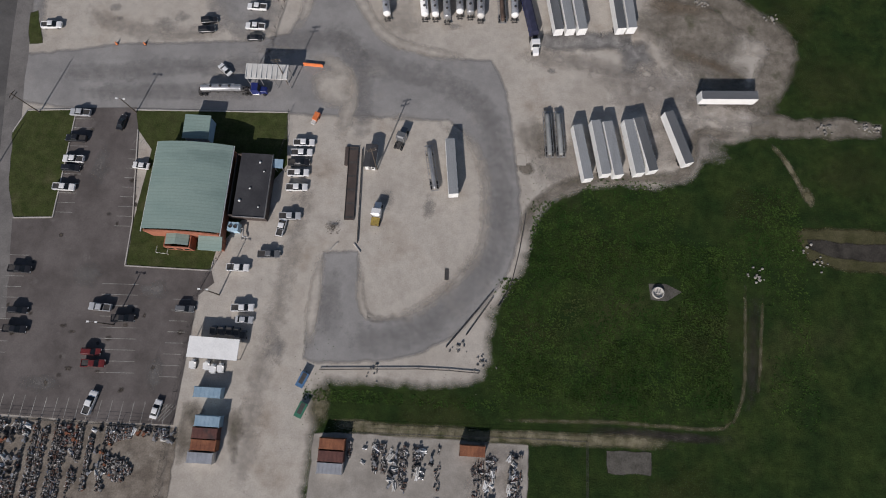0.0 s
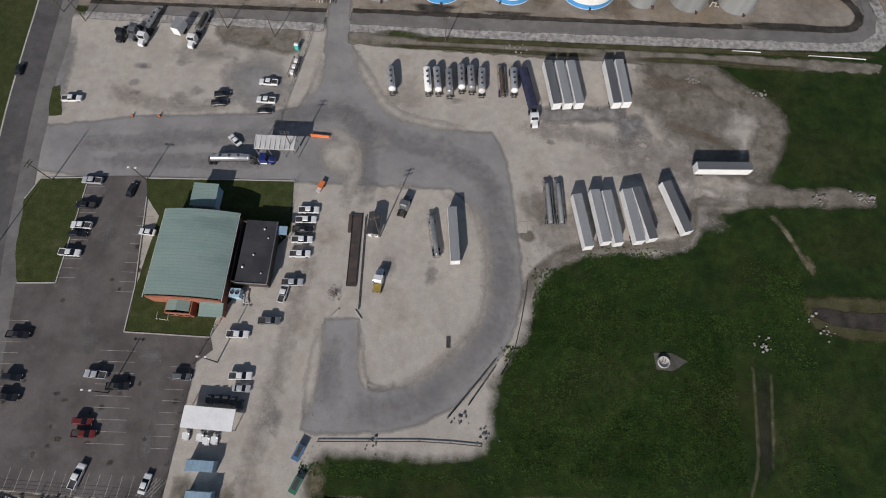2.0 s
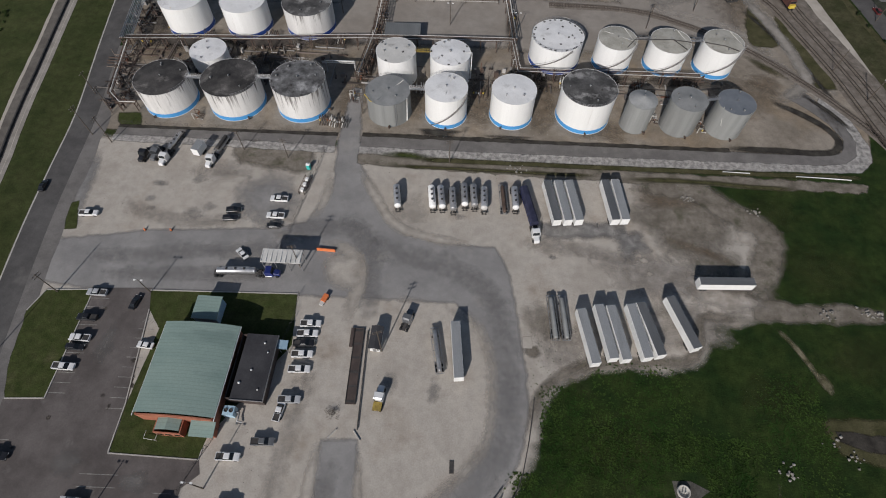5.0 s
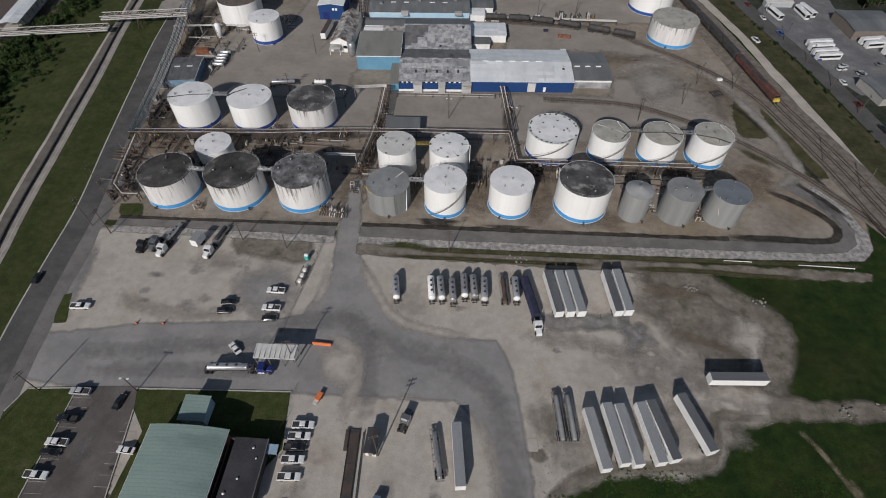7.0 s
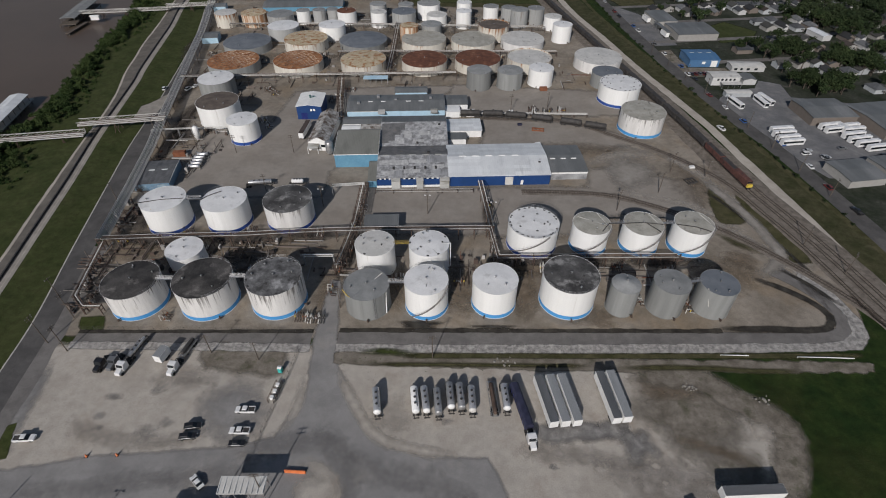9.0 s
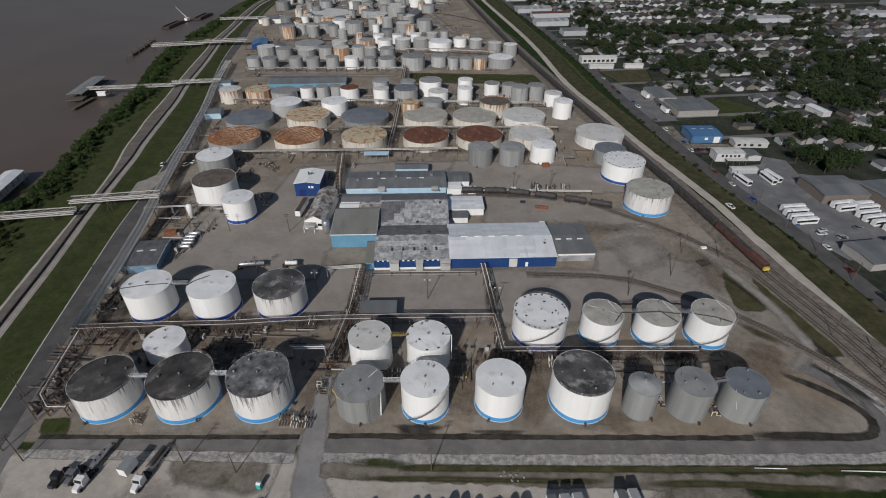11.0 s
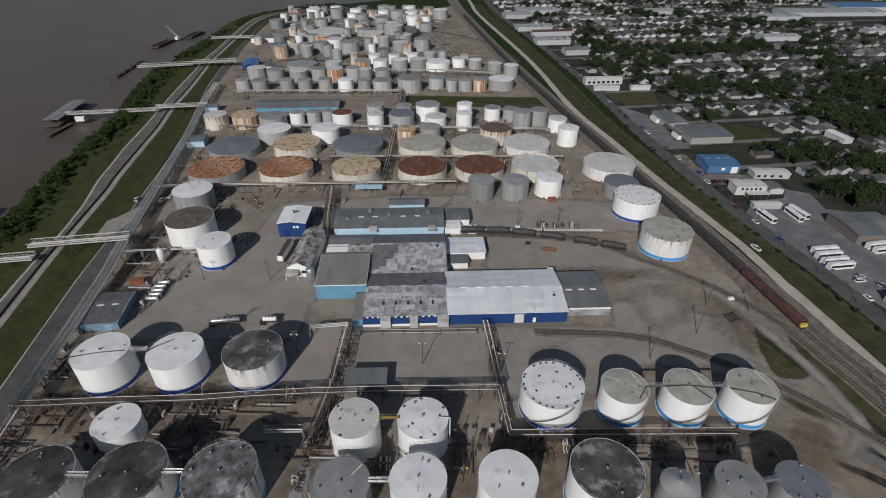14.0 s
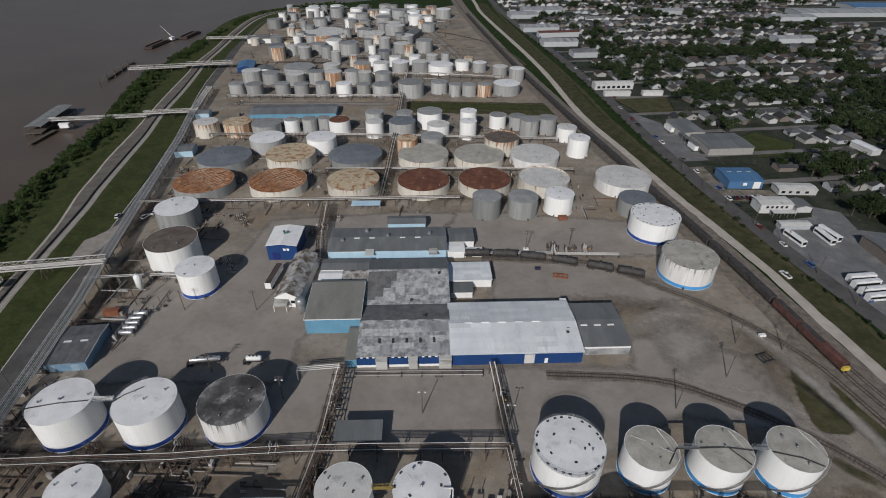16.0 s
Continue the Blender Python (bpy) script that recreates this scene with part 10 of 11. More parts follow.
fence([(-50.6, 99), (-52.4, 84), (-54.6, 70), (-56, 58.5)], "dark wire fence along the gravel lot")
fence([(-47.2, 43.8), (-47.0, 36), (-49.5, 24), (-57.5, 8.5), (-62.5, -4), (-64.8, -10), (-66, -42), (-66, -62)], "dark wire fence between lot and gravel lane", spacing=4)
fence([(-118, -42.6), (-66, -42.6)], "dark wire fence behind the car park", spacing=4)
fence([(-21.4, -41), (21.3, -39.8), (37, -39.6), (37, -62)], "dark wire fence round the storage yard", spacing=4)
fence([(-126, 105.8), (-96, 106.2), (-48, 106.8)], "dark wire fence in front of the tanks", spacing=5)


def low_rail(points, label, r=0.12, z=0.45, material="dark_steel"):
    ob = thing("guard_rail", label, "guard rail")
    bm = bmesh.new()
    tube(bm, [(x, y, z) for x, y in points], r)
    part("rail", bm, M[material], ob)
    for x, y in points:
        bm = bmesh.new()
        box(bm, x - 0.09, y - 0.09, -0.1, x + 0.09, y + 0.09, z)
        part("post", bm, M[material], ob)
    return ob


low_rail([(20.4, 18), (19.9, 13.5), (18.9, 7), (17.4, -0.3), (15.8, -4.6), (14, -7.5)], "dark low pipe rail along the lane's outer edge")
low_rail([(1.0, -18.9), (4.8, -14), (8.6, -9), (12.4, -3.9)], "dark low pipe rail at the lane's bend")
low_rail([(6.0, -15.5), (9.2, -10.6), (12.5, -5.5)], "dark low pipe rail at the lane's bend")
low_rail([(-30.4, -26.4), (-18, -25.6), (-5.7, -24.8), (2, -24.7), (9.6, -24.9)], "long dark pipe rail along the yard's end")
low_rail([(110.5, 100.2), (119, 100.2), (128.6, 100.0)], "long white pipe lying beside the ditch", 0.16, 0.35, "white")
low_rail([(86, 100.4), (95, 100.4)], "short white pipe lying beside the ditch", 0.14, 0.3, "white")


def bay_lines(places, l, turn, label):
    """Painted bay lines on a car park."""
    ob = thing("bay_lines", label, "road marking", kind="structure")
    first = None
    for x, y in places:
        m = pose(x, y, 0.066, 0, 0, turn)
        if first is None:
            bm = bmesh.new()
            edge = bm.verts.layers.float.new("edge")
            box(bm, -l / 2, -0.065, 0, l / 2, 0.065, 0.006)
            for v in bm.verts:
                v[edge] = 0.55
            first = part("line", bm, M["stripe"], ob)
            first.matrix_basis = m
        else:
            again(first, m)


bay_lines([(-116.6 + 2.72 * k, -39.6) for k in range(19)], 5.0, 86, "faded white bay lines on old asphalt")
bay_lines([(-104.4, 10.4 + 2.75 * k) for k in range(11)], 5.2, 2, "faded white bay lines beside the lawn")
bay_lines([(-87.6, 7.6 + 2.75 * k) for k in range(9)], 4.6, 2, "faded white bay lines beside the office")
bay_lines([(-88.4 + 0.9 * k, 33.2) for k in range(5)], 4.0, 60, "hatched white markings beside the office")
bay_lines([(-69.8 + 0.85 * k, -39.2) for k in range(5)], 5.4, 52, "hatched white markings in the car park")
bay_lines([(-116.5 + 0.95 * k, -39.2) for k in range(5)], 5.4, 52, "hatched white markings in the car park")
bay_lines([(-85 + 0.4 * k, -8 - 2.8 * k) for k in range(9)], 9.5, 2, "faded white bay lines in the middle of the lot")
bay_lines([(-68.4, -11 - 2.8 * k) for k in range(8)], 4.6, 2, "faded white bay lines along the lot's edge")
bay_lines([(-113, -2 - 2.8 * k) for k in range(10)], 5, 2, "faded white bay lines along the road side")


def kerb(points, label):
    ob = thing("kerb", label, "kerb", kind="structure")
    for a, b in zip(points, points[1:]):
        d = Vector((b[0] - a[0], b[1] - a[1], 0))
        bm = bmesh.new()
        box(bm, 0, -0.14, 0, d.length, 0.14, 0.2)
        o = part("kerb_stone", bm, M["concrete"], ob)
        o.matrix_basis = Matrix.Translation((*a, 0.04)) @ Matrix.Rotation(math.atan2(d.y, d.x), 4, "Z")


kerb([(-88.9, 35.6), (-85.2, 9.2), (-84.8, -3.1), (-62.1, -3.0), (-61.9, -0.5)], "pale concrete kerb round the office lawn")
kerb([(-123.4, 32.6), (-120.9, 39.4), (-107.2, 40.6), (-106.7, 8.8), (-117.0, 8.0)], "pale concrete kerb round the verge lawn")
kerb([(-90.7, 41.6), (-47.7, 43.7)], "pale concrete kerb of the driveway")


def cone(x, y):
    ob = thing("traffic_cone", "orange traffic cone on the gravel edge", "traffic cone", pose(x, y, 0.05), "traffic cones")
    bm = bmesh.new()
    box(bm, -0.4, -0.4, 0, 0.4, 0.4, 0.08)
    part("base", bm, M["dark_steel"], ob)
    bm = bmesh.new()
    lathe(bm, [(0.34, 0.08), (0.1, 1.15), (0, 1.16)], 12)
    part("cone", bm, M["orange"], ob)


cone(-100.2, 62.0)
cone(-92.0, 62.5)
bar = thing("road_barrier", "long orange and white water barrier", "barrier", pose(-42.3, 59.0, 0.05, 0, 0, -2), "barriers")
for k in range(3):
    bm = bmesh.new()
    prism(bm, [(-0.32, 0), (0.32, 0), (0.2, 0.35), (0.12, 1.0), (-0.12, 1.0), (-0.2, 0.35)], -2.85 + k * 1.9, -0.98 + k * 1.9, "x")
    part("segment", bm, M["orange"], bar)
lift = thing("light_cart", "small orange and white trailer cart", "cart", pose(-39.4, 42.6, 0.05, 0, 0, 70))
bm = bmesh.new()
box(bm, -1.2, -0.7, 0.5, 1.2, 0.7, 1.3)
part("body", bm, M["orange"], lift)
bm = bmesh.new()
box(bm, -2.4, -0.6, 0.4, -1.2, 0.6, 0.9)
part("deck", bm, M["pale_pipe"], lift)
wheel_set(lift, [(0.2, -0.75), (0.2, 0.75)], 0.33, 0.2)
toilet = thing("portable_toilet", "small teal portable toilet", "toilet", pose(-54.3, 90.8, 0.05, 0, 0, -8))
bm = bmesh.new()
walls(bm, -0.6, -0.6, 0.6, 0.6, 2.1, 0.06)
part("cabin", bm, M["teal"], toilet)
bm = bmesh.new()
prism(bm, [(-0.65, 2.1), (0.65, 2.1), (0, 2.4)], -0.65, 0.65, "x")
part("roof", bm, M["white"], toilet)
bm = bmesh.new()
box(bm, -0.4, -0.66, 0.1, 0.4, -0.6, 1.95)
part("door", bm, M["teal"], toilet)
rack = thing("tote_rack", "rusty steel frame holding three white totes", "rack", pose(-53.9, 83.0, 0.05, 0, 0, 82))
bm = bmesh.new()
for x in (-3.4, -1.1, 1.1, 3.4):
    for y in (-0.9, 0.9):
        box(bm, x - 0.08, y - 0.08, 0, x + 0.08, y + 0.08, 1.9)
for y in (-0.9, 0.9):
    box(bm, -3.4, y - 0.06, 1.75, 3.4, y + 0.06, 1.9)
    box(bm, -3.4, y - 0.06, 0.3, 3.4, y + 0.06, 0.42)
part("frame", bm, M["rusty_pipe"], rack)
for x in (-2.2, 0, 2.2):
    bm = bmesh.new()
    box(bm, x - 0.6, -0.55, 0.42, x + 0.6, 0.55, 1.55)
    bmesh.ops.bevel(bm, geom=bm.edges[:], offset=0.08, segments=1, affect="EDGES")
    part("tote", bm, M["white"], rack)


def dumpster(x, y, rz, paint, label):
    ob = thing("dumpster", label, "dumpster", pose(x, y, 0.03, 0, 0, rz), "dumpsters")
    bm = bmesh.new()
    tapered(bm, (-1.6, -0.8, 1.6, 0.8), (-1.9, -0.95, 1.9, 0.95), 0.1, 1.4)
    part("bin", bm, M[paint], ob)
    bm = bmesh.new()
    box(bm, -1.0, -0.5, 1.4, 1.7, 0.62, 1.44)
    part("rubbish", bm, M["dark_steel"], ob)
    for s in (-1, 1):
        bm = bmesh.new()
        box(bm, -1.9, s * 0.95 - 0.06, 1.3, 1.9, s * 0.95 + 0.06, 1.48)
        part("rim", bm, M[paint], ob)


dumpster(-34.4, -29.2, 68, "blue_roof", "dark blue steel dumpster at the grass corner")
dumpster(-33.9, -36.4, 68, "bin_green", "dark green steel dumpster at the grass corner")
mat_thing = thing("steel_plate", "flat dark steel plate lying on gravel", "plate", pose(0, 0, 0.03, 0, 0, 2))
bm = bmesh.new()
box(bm, -0.55, -1.5, 0, 0.55, 1.5, 0.12)
part("plate", bm, M["dark_steel"], mat_thing)
for x, y, rz in ((-30.6, 5.6, 50), (-24.3, 5.6, -50)):
    ob = thing("wheel_stop", "pale concrete wheel guide beside the lane", "kerb stone", pose(x, y, 0.04, 0, 0, rz))
    bm = bmesh.new()
    prism(bm, [(-0.2, 0), (0.2, 0), (0.12, 0.3), (-0.12, 0.3)], -1.5, 1.5, "x")
    part("block", bm, M["concrete"], ob)
brush = thing("brush_pile", "tangled heap of dry brush on gravel", "brush pile", pose(-31.4, 10.8, 0.03))
bm = bmesh.new()
r = random.Random(3)
for k in range(70):
    a, q = r.uniform(0, 6.28), r.uniform(0.2, 1.9)
    p = Vector((q * math.cos(a), q * math.sin(a), r.uniform(0.05, 0.8)))
    rod(bm, p, p + Vector((r.uniform(-1, 1), r.uniform(-1, 1), r.uniform(-0.1, 0.5))), 0.05, 3, 0.02)
part("twigs", bm, M["bark"], brush)["kind"] = "stuff"
ring = thing("manhole_ring", "round concrete manhole ring on a pad", "manhole", pose(55.8, -1.4, 0.05))
bm = bmesh.new()
lathe(bm, [(1.55, 0), (1.55, 0.7), (1.3, 0.7), (1.3, 0.2), (0, 0.2)], 28)
part("ring", bm, M["concrete"], ring)
bm = bmesh.new()
for x in (-0.3, 0.35):
    rod(bm, (x, -0.2, 0.2), (x, -0.2, 1.1), 0.14, 7)
part("risers", bm, M["pale_pipe"], ring)
for x, y, n in ((82.4, 4.8, 16), (100, 9, 10), (96.6, 13, 6), (118, 49.5, 22), (105, 49, 14), (92, 84, 16), (10, -22.5, 12), (4, -19, 14), (-17, -26.5, 8), (16, 96, 12), (72, 88, 16)):
    ob = thing("rubble", "scattered pale stones and rubble", "rubble", pose(x, y, 0.02), "rubble heaps", kind="stuff")
    bm = bmesh.new()
    for k in range(n):
        s = r.uniform(0.15, 0.45)
        made_verts = bmesh.ops.create_icosphere(bm, subdivisions=1, radius=s, matrix=pose(r.gauss(0, 1.5), r.gauss(0, 0.9), s * 0.4, r.uniform(0, 90), r.uniform(0, 90), 0))["verts"]
        for v in made_verts:
            v.co += Vector((r.uniform(-1, 1), r.uniform(-1, 1), r.uniform(-1, 1))) * s * 0.25
    part("stones", bm, M["stone"], ob)


# stores of fittings: valves, flanges, pumps and pipe ends laid out in rows
def fitting_meshes():
    out = []
    for k, mat in enumerate(("steel", "dark_steel", "pale_pipe", "rust", "blue_steel", "white", "oxide")):
        bm = bmesh.new()
        if k % 3 == 0:
            rod(bm, (-0.7, 0, 0.35), (0.7, 0, 0.35), 0.22, 8)
            for x in (-0.7, 0.6):
                rod(bm, (x, 0, 0.35), (x + 0.1, 0, 0.35), 0.38, 10)
            rod(bm, (0, 0, 0.4), (0, 0, 1.1), 0.1, 6)
            rod(bm, (0, 0, 1.1), (0, 0, 1.16), 0.36, 10)
        elif k % 3 == 1:
            box(bm, -0.7, -0.4, 0, 0.7, 0.4, 0.2)
            rod(bm, (-0.5, 0, 0.55), (0.3, 0, 0.55), 0.32, 10)
            rod(bm, (0.3, 0, 0.55), (0.6, 0, 0.55), 0.42, 10)
            rod(bm, (0.45, 0, 0.55), (0.45, 0, 1.2), 0.14, 6)
        else:
            for j in range(3):
                rod(bm, (-1.1, -0.4 + 0.4 * j, 0.2), (1.1 - 0.2 * j, -0.4 + 0.4 * j, 0.2), 0.16, 7)
            rod(bm, (-0.6, -0.2, 0.5), (1.0, 0.2, 0.5), 0.14, 7)
        me = bpy.data.meshes.new("fitting")
        bm.to_mesh(me)
        bm.free()
        me.materials.append(M[mat])
        out.append(me)
    return out


FITTINGS = fitting_meshes()
r = random.Random(8)


def fitting_row(x0, x1, y0, y1, step, label, tones):
    ob = thing("fitting_store", label, "scrap metal", pose((x0 + x1) / 2, (y0 + y1) / 2, 0.04), "rows of pipe fittings")
    w, d = x1 - x0, y1 - y0
    nx, ny = max(1, int(w / step)), max(1, int(d / step))
    for i in range(nx):
        for j in range(ny):
            if r.random() < 0.12:
                continue
            o = new("fitting", FITTINGS[r.choice(tones)])
            o.parent = ob
            s = r.uniform(0.6, 1.15)
            o.matrix_basis = pose(-w / 2 + (i + 0.5) * w / nx + r.uniform(-0.2, 0.2), -d / 2 + (j + 0.5) * d / ny + r.uniform(-0.2, 0.2), 0, 0, 0, r.uniform(0, 360)) @ Matrix.Diagonal((s, s, s, 1))


F1, F2 = "rows of rusty and grey pipe fittings on gravel", "close rows of steel valves and flanges on concrete"
MIXED = (0, 1, 1, 2, 0, 0, 5, 3, 2)
for (x0, x1, y0, y1) in ((-117, -109, -51, -43.6), (-108, -99.5, -48.5, -43.4), (-107, -100, -56, -51), (-84.7, -70.7, -45.6, -43), (-84.7, -78.5, -50.5, -46), (-84, -73.6, -55, -51), (-69.5, -64, -46.4, -43), (-93.5, -88, -51, -48)):
    fitting_row(x0, x1, y0, y1, 1.55, F1, MIXED)
fitting_row(-91, -87, -47.6, -43, 1.4, "dark red fittings stacked on gravel", (6, 6, 3))
for x0, x1, y0, y1 in ((-25, -22.5, -46.8, -43.2), (-18.2, -16.7, -48.5, -43.6), (-15.5, -14, -48.5, -43.6), (-11.6, -9, -53.5, -44), (-8.3, -6.7, -47.5, -44), (-5, -2.4, -51, -43.4), (-1.7, -0.2, -48, -44), (12, 14.6, -56, -45), (17.6, 20.2, -56, -44.2)):
    fitting_row(x0, x1, y0, y1, 1.25, F2, (0, 1, 2, 2, 5, 0))
for k, (x, y) in enumerate(((-62.3, -27.1), (-58.8, -27.2), (-57.1, -27.9), (-55.2, -27.6), (-58.5, -18.4), (-56.4, -18.3), (-54.4, -18.2), (-52.5, -18.5), (-50.8, -19.1))):
    ob = thing("utility_cart", "small white utility cart with a roof" if k < 4 else "small dark utility cart beside the carport", "cart", pose(x, y, 0.04, 0, 0, 95), "utility carts")
    bm = bmesh.new()
    prism(bm, [(-1.2, 0.3), (-1.2, 0.8), (0.2, 0.7), (0.5, 0.9), (1.2, 0.75), (1.25, 0.3)], -0.6, 0.6, "y")
    part("body", bm, M["paint_white" if k < 4 else "paint_grey"], ob)
    bm = bmesh.new()
    box(bm, -0.9, -0.62, 1.75, 0.7, 0.62, 1.83)
    part("roof", bm, M["white" if k < 4 else "dark_steel"], ob)
    for sx in (-0.85, 0.6):
        bm = bmesh.new()
        for sy in (-0.55, 0.55):
            rod(bm, (sx, sy, 0.6), (sx, sy, 1.76), 0.035, 5)
        part("hoop", bm, M["dark_steel"], ob)
    wheel_set(ob, [(a, b) for a in (-0.8, 0.85) for b in (-0.55, 0.55)], 0.26, 0.18)


# heaps of loose scrap between the rows
sr = np.random.default_rng(12)
verts, faces = [], []


def scrap_bits(count, x0, x1, y0, y1, pitch):
    for k in range(count):
        x, y = sr.uniform(x0, x1), sr.uniform(y0, y1)
        if noise.noise(Vector((x * 0.16, y * 0.16, 4))) + (0.25 if (x / pitch) % 1 < 0.7 else -0.5) < 0.02:
            continue
        l, w, h = sr.uniform(0.2, 0.95), sr.uniform(0.08, 0.35), sr.uniform(0.08, 0.4)
        a = sr.choice((0.0, 1.57, sr.uniform(0, 3.1)))
        c, d, z = math.cos(a), math.sin(a), sr.uniform(0.03, 0.4)
        b = len(verts)
        for sz in (0, h):
            for su, sv in ((-l, -w), (l, -w), (l, w), (-l, w)):
                u, v = su * 0.5 * (0.8 if sz else 1), sv * 0.5 * (0.7 if sz else 1)
                verts.append((x + u * c - v * d, y + u * d + v * c, z + sz))
        faces.extend(((b + 4, b + 5, b + 6, b + 7), (b, b + 1, b + 5, b + 4), (b + 1, b + 2, b + 6, b + 5), (b + 2, b + 3, b + 7, b + 6), (b + 3, b, b + 4, b + 7)))


scrap_bits(4200, -118, -97.5, -62, -43.2, 5.2)
scrap_bits(1700, -97, -86.4, -62, -43.2, 5.2)
scrap_bits(2300, -84.8, -77, -58, -43.2, 9)
scrap_bits(1300, -78, -70.4, -46.6, -43.2, 9)
scrap_bits(600, -78, -73, -55.5, -50.8, 9)
scrap_bits(420, -69.5, -64.4, -47.5, -43.2, 9)
for x0, x1, y0, y1, n in ((-21.6, -18.6, -46.8, -43, 160), (-15.6, -14.0, -50, -43.2, 120), (-13.4, -12.0, -50, -43.2, 120), (-11.4, -9.4, -54, -43.4, 170), (-8.8, -6.8, -54, -43.2, 170), (-5.6, -3.2, -52, -43.4, 170), (-2.4, 1.2, -56, -43.4, 220), (7, 12, -58, -46, 260), (12.4, 15, -58, -45, 220), (16.6, 21.2, -58, -43.6, 380)):
    scrap_bits(n, x0, x1, y0, y1, 9)
me = bpy.data.meshes.new("loose_scrap")
me.from_pydata(verts, [], faces)
me.materials.append(M["scrap"])
tagged(new("loose_scrap", me), "loose metal scrap and pipe fittings in rows", "scrap metal", kind="stuff")


# pumps, manifolds and stairs among the tanks
def manifold(x, y, rz, n, label, h=2.2):
    """A cluster of upright pipes, valves and a small platform."""
    ob = thing("pipe_manifold", label, "pipework", pose(x, y, 0.03, 0, 0, rz), "pipe manifolds")
    q = random.Random(int(x * 7 + y))
    for k in range(n):
        bm = bmesh.new()
        u = k * 0.9 - n * 0.45
        top = h * q.uniform(0.6, 1.5)
        tube(bm, [(u, -1.6, 0.0), (u, -1.59, 0.4), (u, 0, 0.4), (u, 0.01, top), (u, 1.4, top), (u, 1.41, -0.05)], 0.11, 6)
        part("pipe", bm, M[q.choice(("rusty_pipe", "pale_pipe", "dark_steel", "rusty_pipe"))], ob)
        bm = bmesh.new()
        lathe(bm, [(0, 0.9), (0.26, 0.95), (0.26, 1.15), (0.08, 1.2), (0.08, 1.5), (0.3, 1.5), (0.3, 1.55), (0, 1.56)], 8, (u, 0))
        part("valve", bm, M[q.choice(("dark_steel", "rust", "yellow" if k % 4 == 0 else "steel"))], ob)
    return ob


MAN = "cluster of rusty upright pipes and valves"
# manifolds among the front tanks
FRONT_MANIFOLDS = ((-47, 112, 0, 7), (-52, 112.5, 0, 6), (-100, 132, 0, 5), (-75, 134, 0, 5), (-99, 112, 90, 4), (-44.5, 126, 90, 6), (-43.5, 138, 90, 7), (-40.5, 150, 90, 7), (-41.5, 165, 90, 7), (-40, 176, 90, 6), (-20.5, 132, 0, 5), (2, 131, 0, 5), (22, 138, 0, 6), (36, 139, 0, 8), (49, 133, 90, 5), (65.5, 124, 90, 6), (82, 121, 90, 6), (62, 140, 0, 5), (82, 140, 0, 5), (16, 150, 90, 6), (15, 180, 90, 5), (-108, 156, 0, 5), (-83, 158, 0, 6), (-55, 158, 0, 5))
# manifolds beside the works and farther back
REAR_MANIFOLDS = ((-132, 150, 0, 5), (-128, 119, 90, 5), (-105, 252, 0, 6), (-100, 246, 90, 5), (-68, 283, 0, 7), (-63, 292, 0, 7), (-72, 278, 90, 7), (44, 268, 0, 7), (52, 267, 0, 7), (60, 268, 0, 6), (-112, 292, 70, 8), (-107, 286, 70, 6), (-150, 300, 60, 7), (-160, 330, 70, 7), (-166, 345, 70, 7), (-90, 345, 0, 6), (-43, 330, 90, 8), (-43, 350, 90, 7), (30, 345, 0, 7), (-44, 420, 90, 8), (-45, 445, 90, 8), (-175, 470, 70, 8), (-190, 505, 70, 8))
for x, y, rz, n in FRONT_MANIFOLDS + REAR_MANIFOLDS:
    manifold(x, y, rz, n, MAN)


def rooftop_pipe(points, label, material="dark_steel", r=0.16):
    ob = thing("roof_pipe", label, "pipe")
    bm = bmesh.new()
    tube(bm, points, r, 6)
    part("pipe", bm, M[material], ob)


D = "dark pipe laid over a tank roof"
rooftop_pipe([(-127, 160.4, 12.6), (-118.6, 162.5, 12.85), (-110.4, 164, 12.6)], D)
rooftop_pipe([(-103.4, 164.6, 11.65), (-101.6, 167, 11.75), (-97, 170.4, 11.8)], D)
rooftop_pipe([(56, 149.2, 11.15), (59.4, 153.9, 11.2), (65.6, 154.4, 11.0), (73, 154.7, 11.3), (80.5, 154.2, 10.9)], D)
rooftop_pipe([(74, 154.6, 11.2), (78.2, 149.8, 10.9)], D)
rooftop_pipe([(85, 153.4, 11.8), (92, 151.4, 12.15), (96.8, 149.2, 11.85)], D)
rooftop_pipe([(88.6, 116.5, 0.6), (86.0, 116.8, 6), (84.6, 118.5, 12.4)], "pale pipe climbing a tank", "pale_pipe", 0.13)
rooftop_pipe([(-23.6, 115.6, 0.4), (-23.2, 116, 10.3)], "white pipe climbing a grey tank", "white", 0.2)
rooftop_pipe([(-4.4, 140.2, 11.75), (-1.9, 140.2, 11.75), (-1.8, 140.1, 11.4), (-1.8, 140.0, 0.3)], "white pipe climbing a white tank", "white", 0.15)
W = "slim pale pipe laid over a tank roof"
for ends in (((-13.5, 143.6, 11.5), (-6.5, 134.6, 11.4)), ((56, 160.2, 11.2), (59.2, 151.6, 11.15)), ((76.4, 160.8, 10.9), (80, 151.6, 10.9)), ((95.8, 160.4, 11.9), (99.2, 151.6, 11.85)), ((-25.5, 125.4, 10.2), (-33.4, 114.6, 10.1)), ((-8, 126.6, 12.7), (-9.8, 116.4, 12.75)), ((58.4, 152.6, 11.3), (48, 158, 11.2))):
    rooftop_pipe(ends, W, "pale_pipe", 0.1)
rooftop_pipe([(-120, 156.2, 12.5), (-127.2, 160, 0.5)], "yellow pipe bent over a tank rim", "yellow", 0.12)
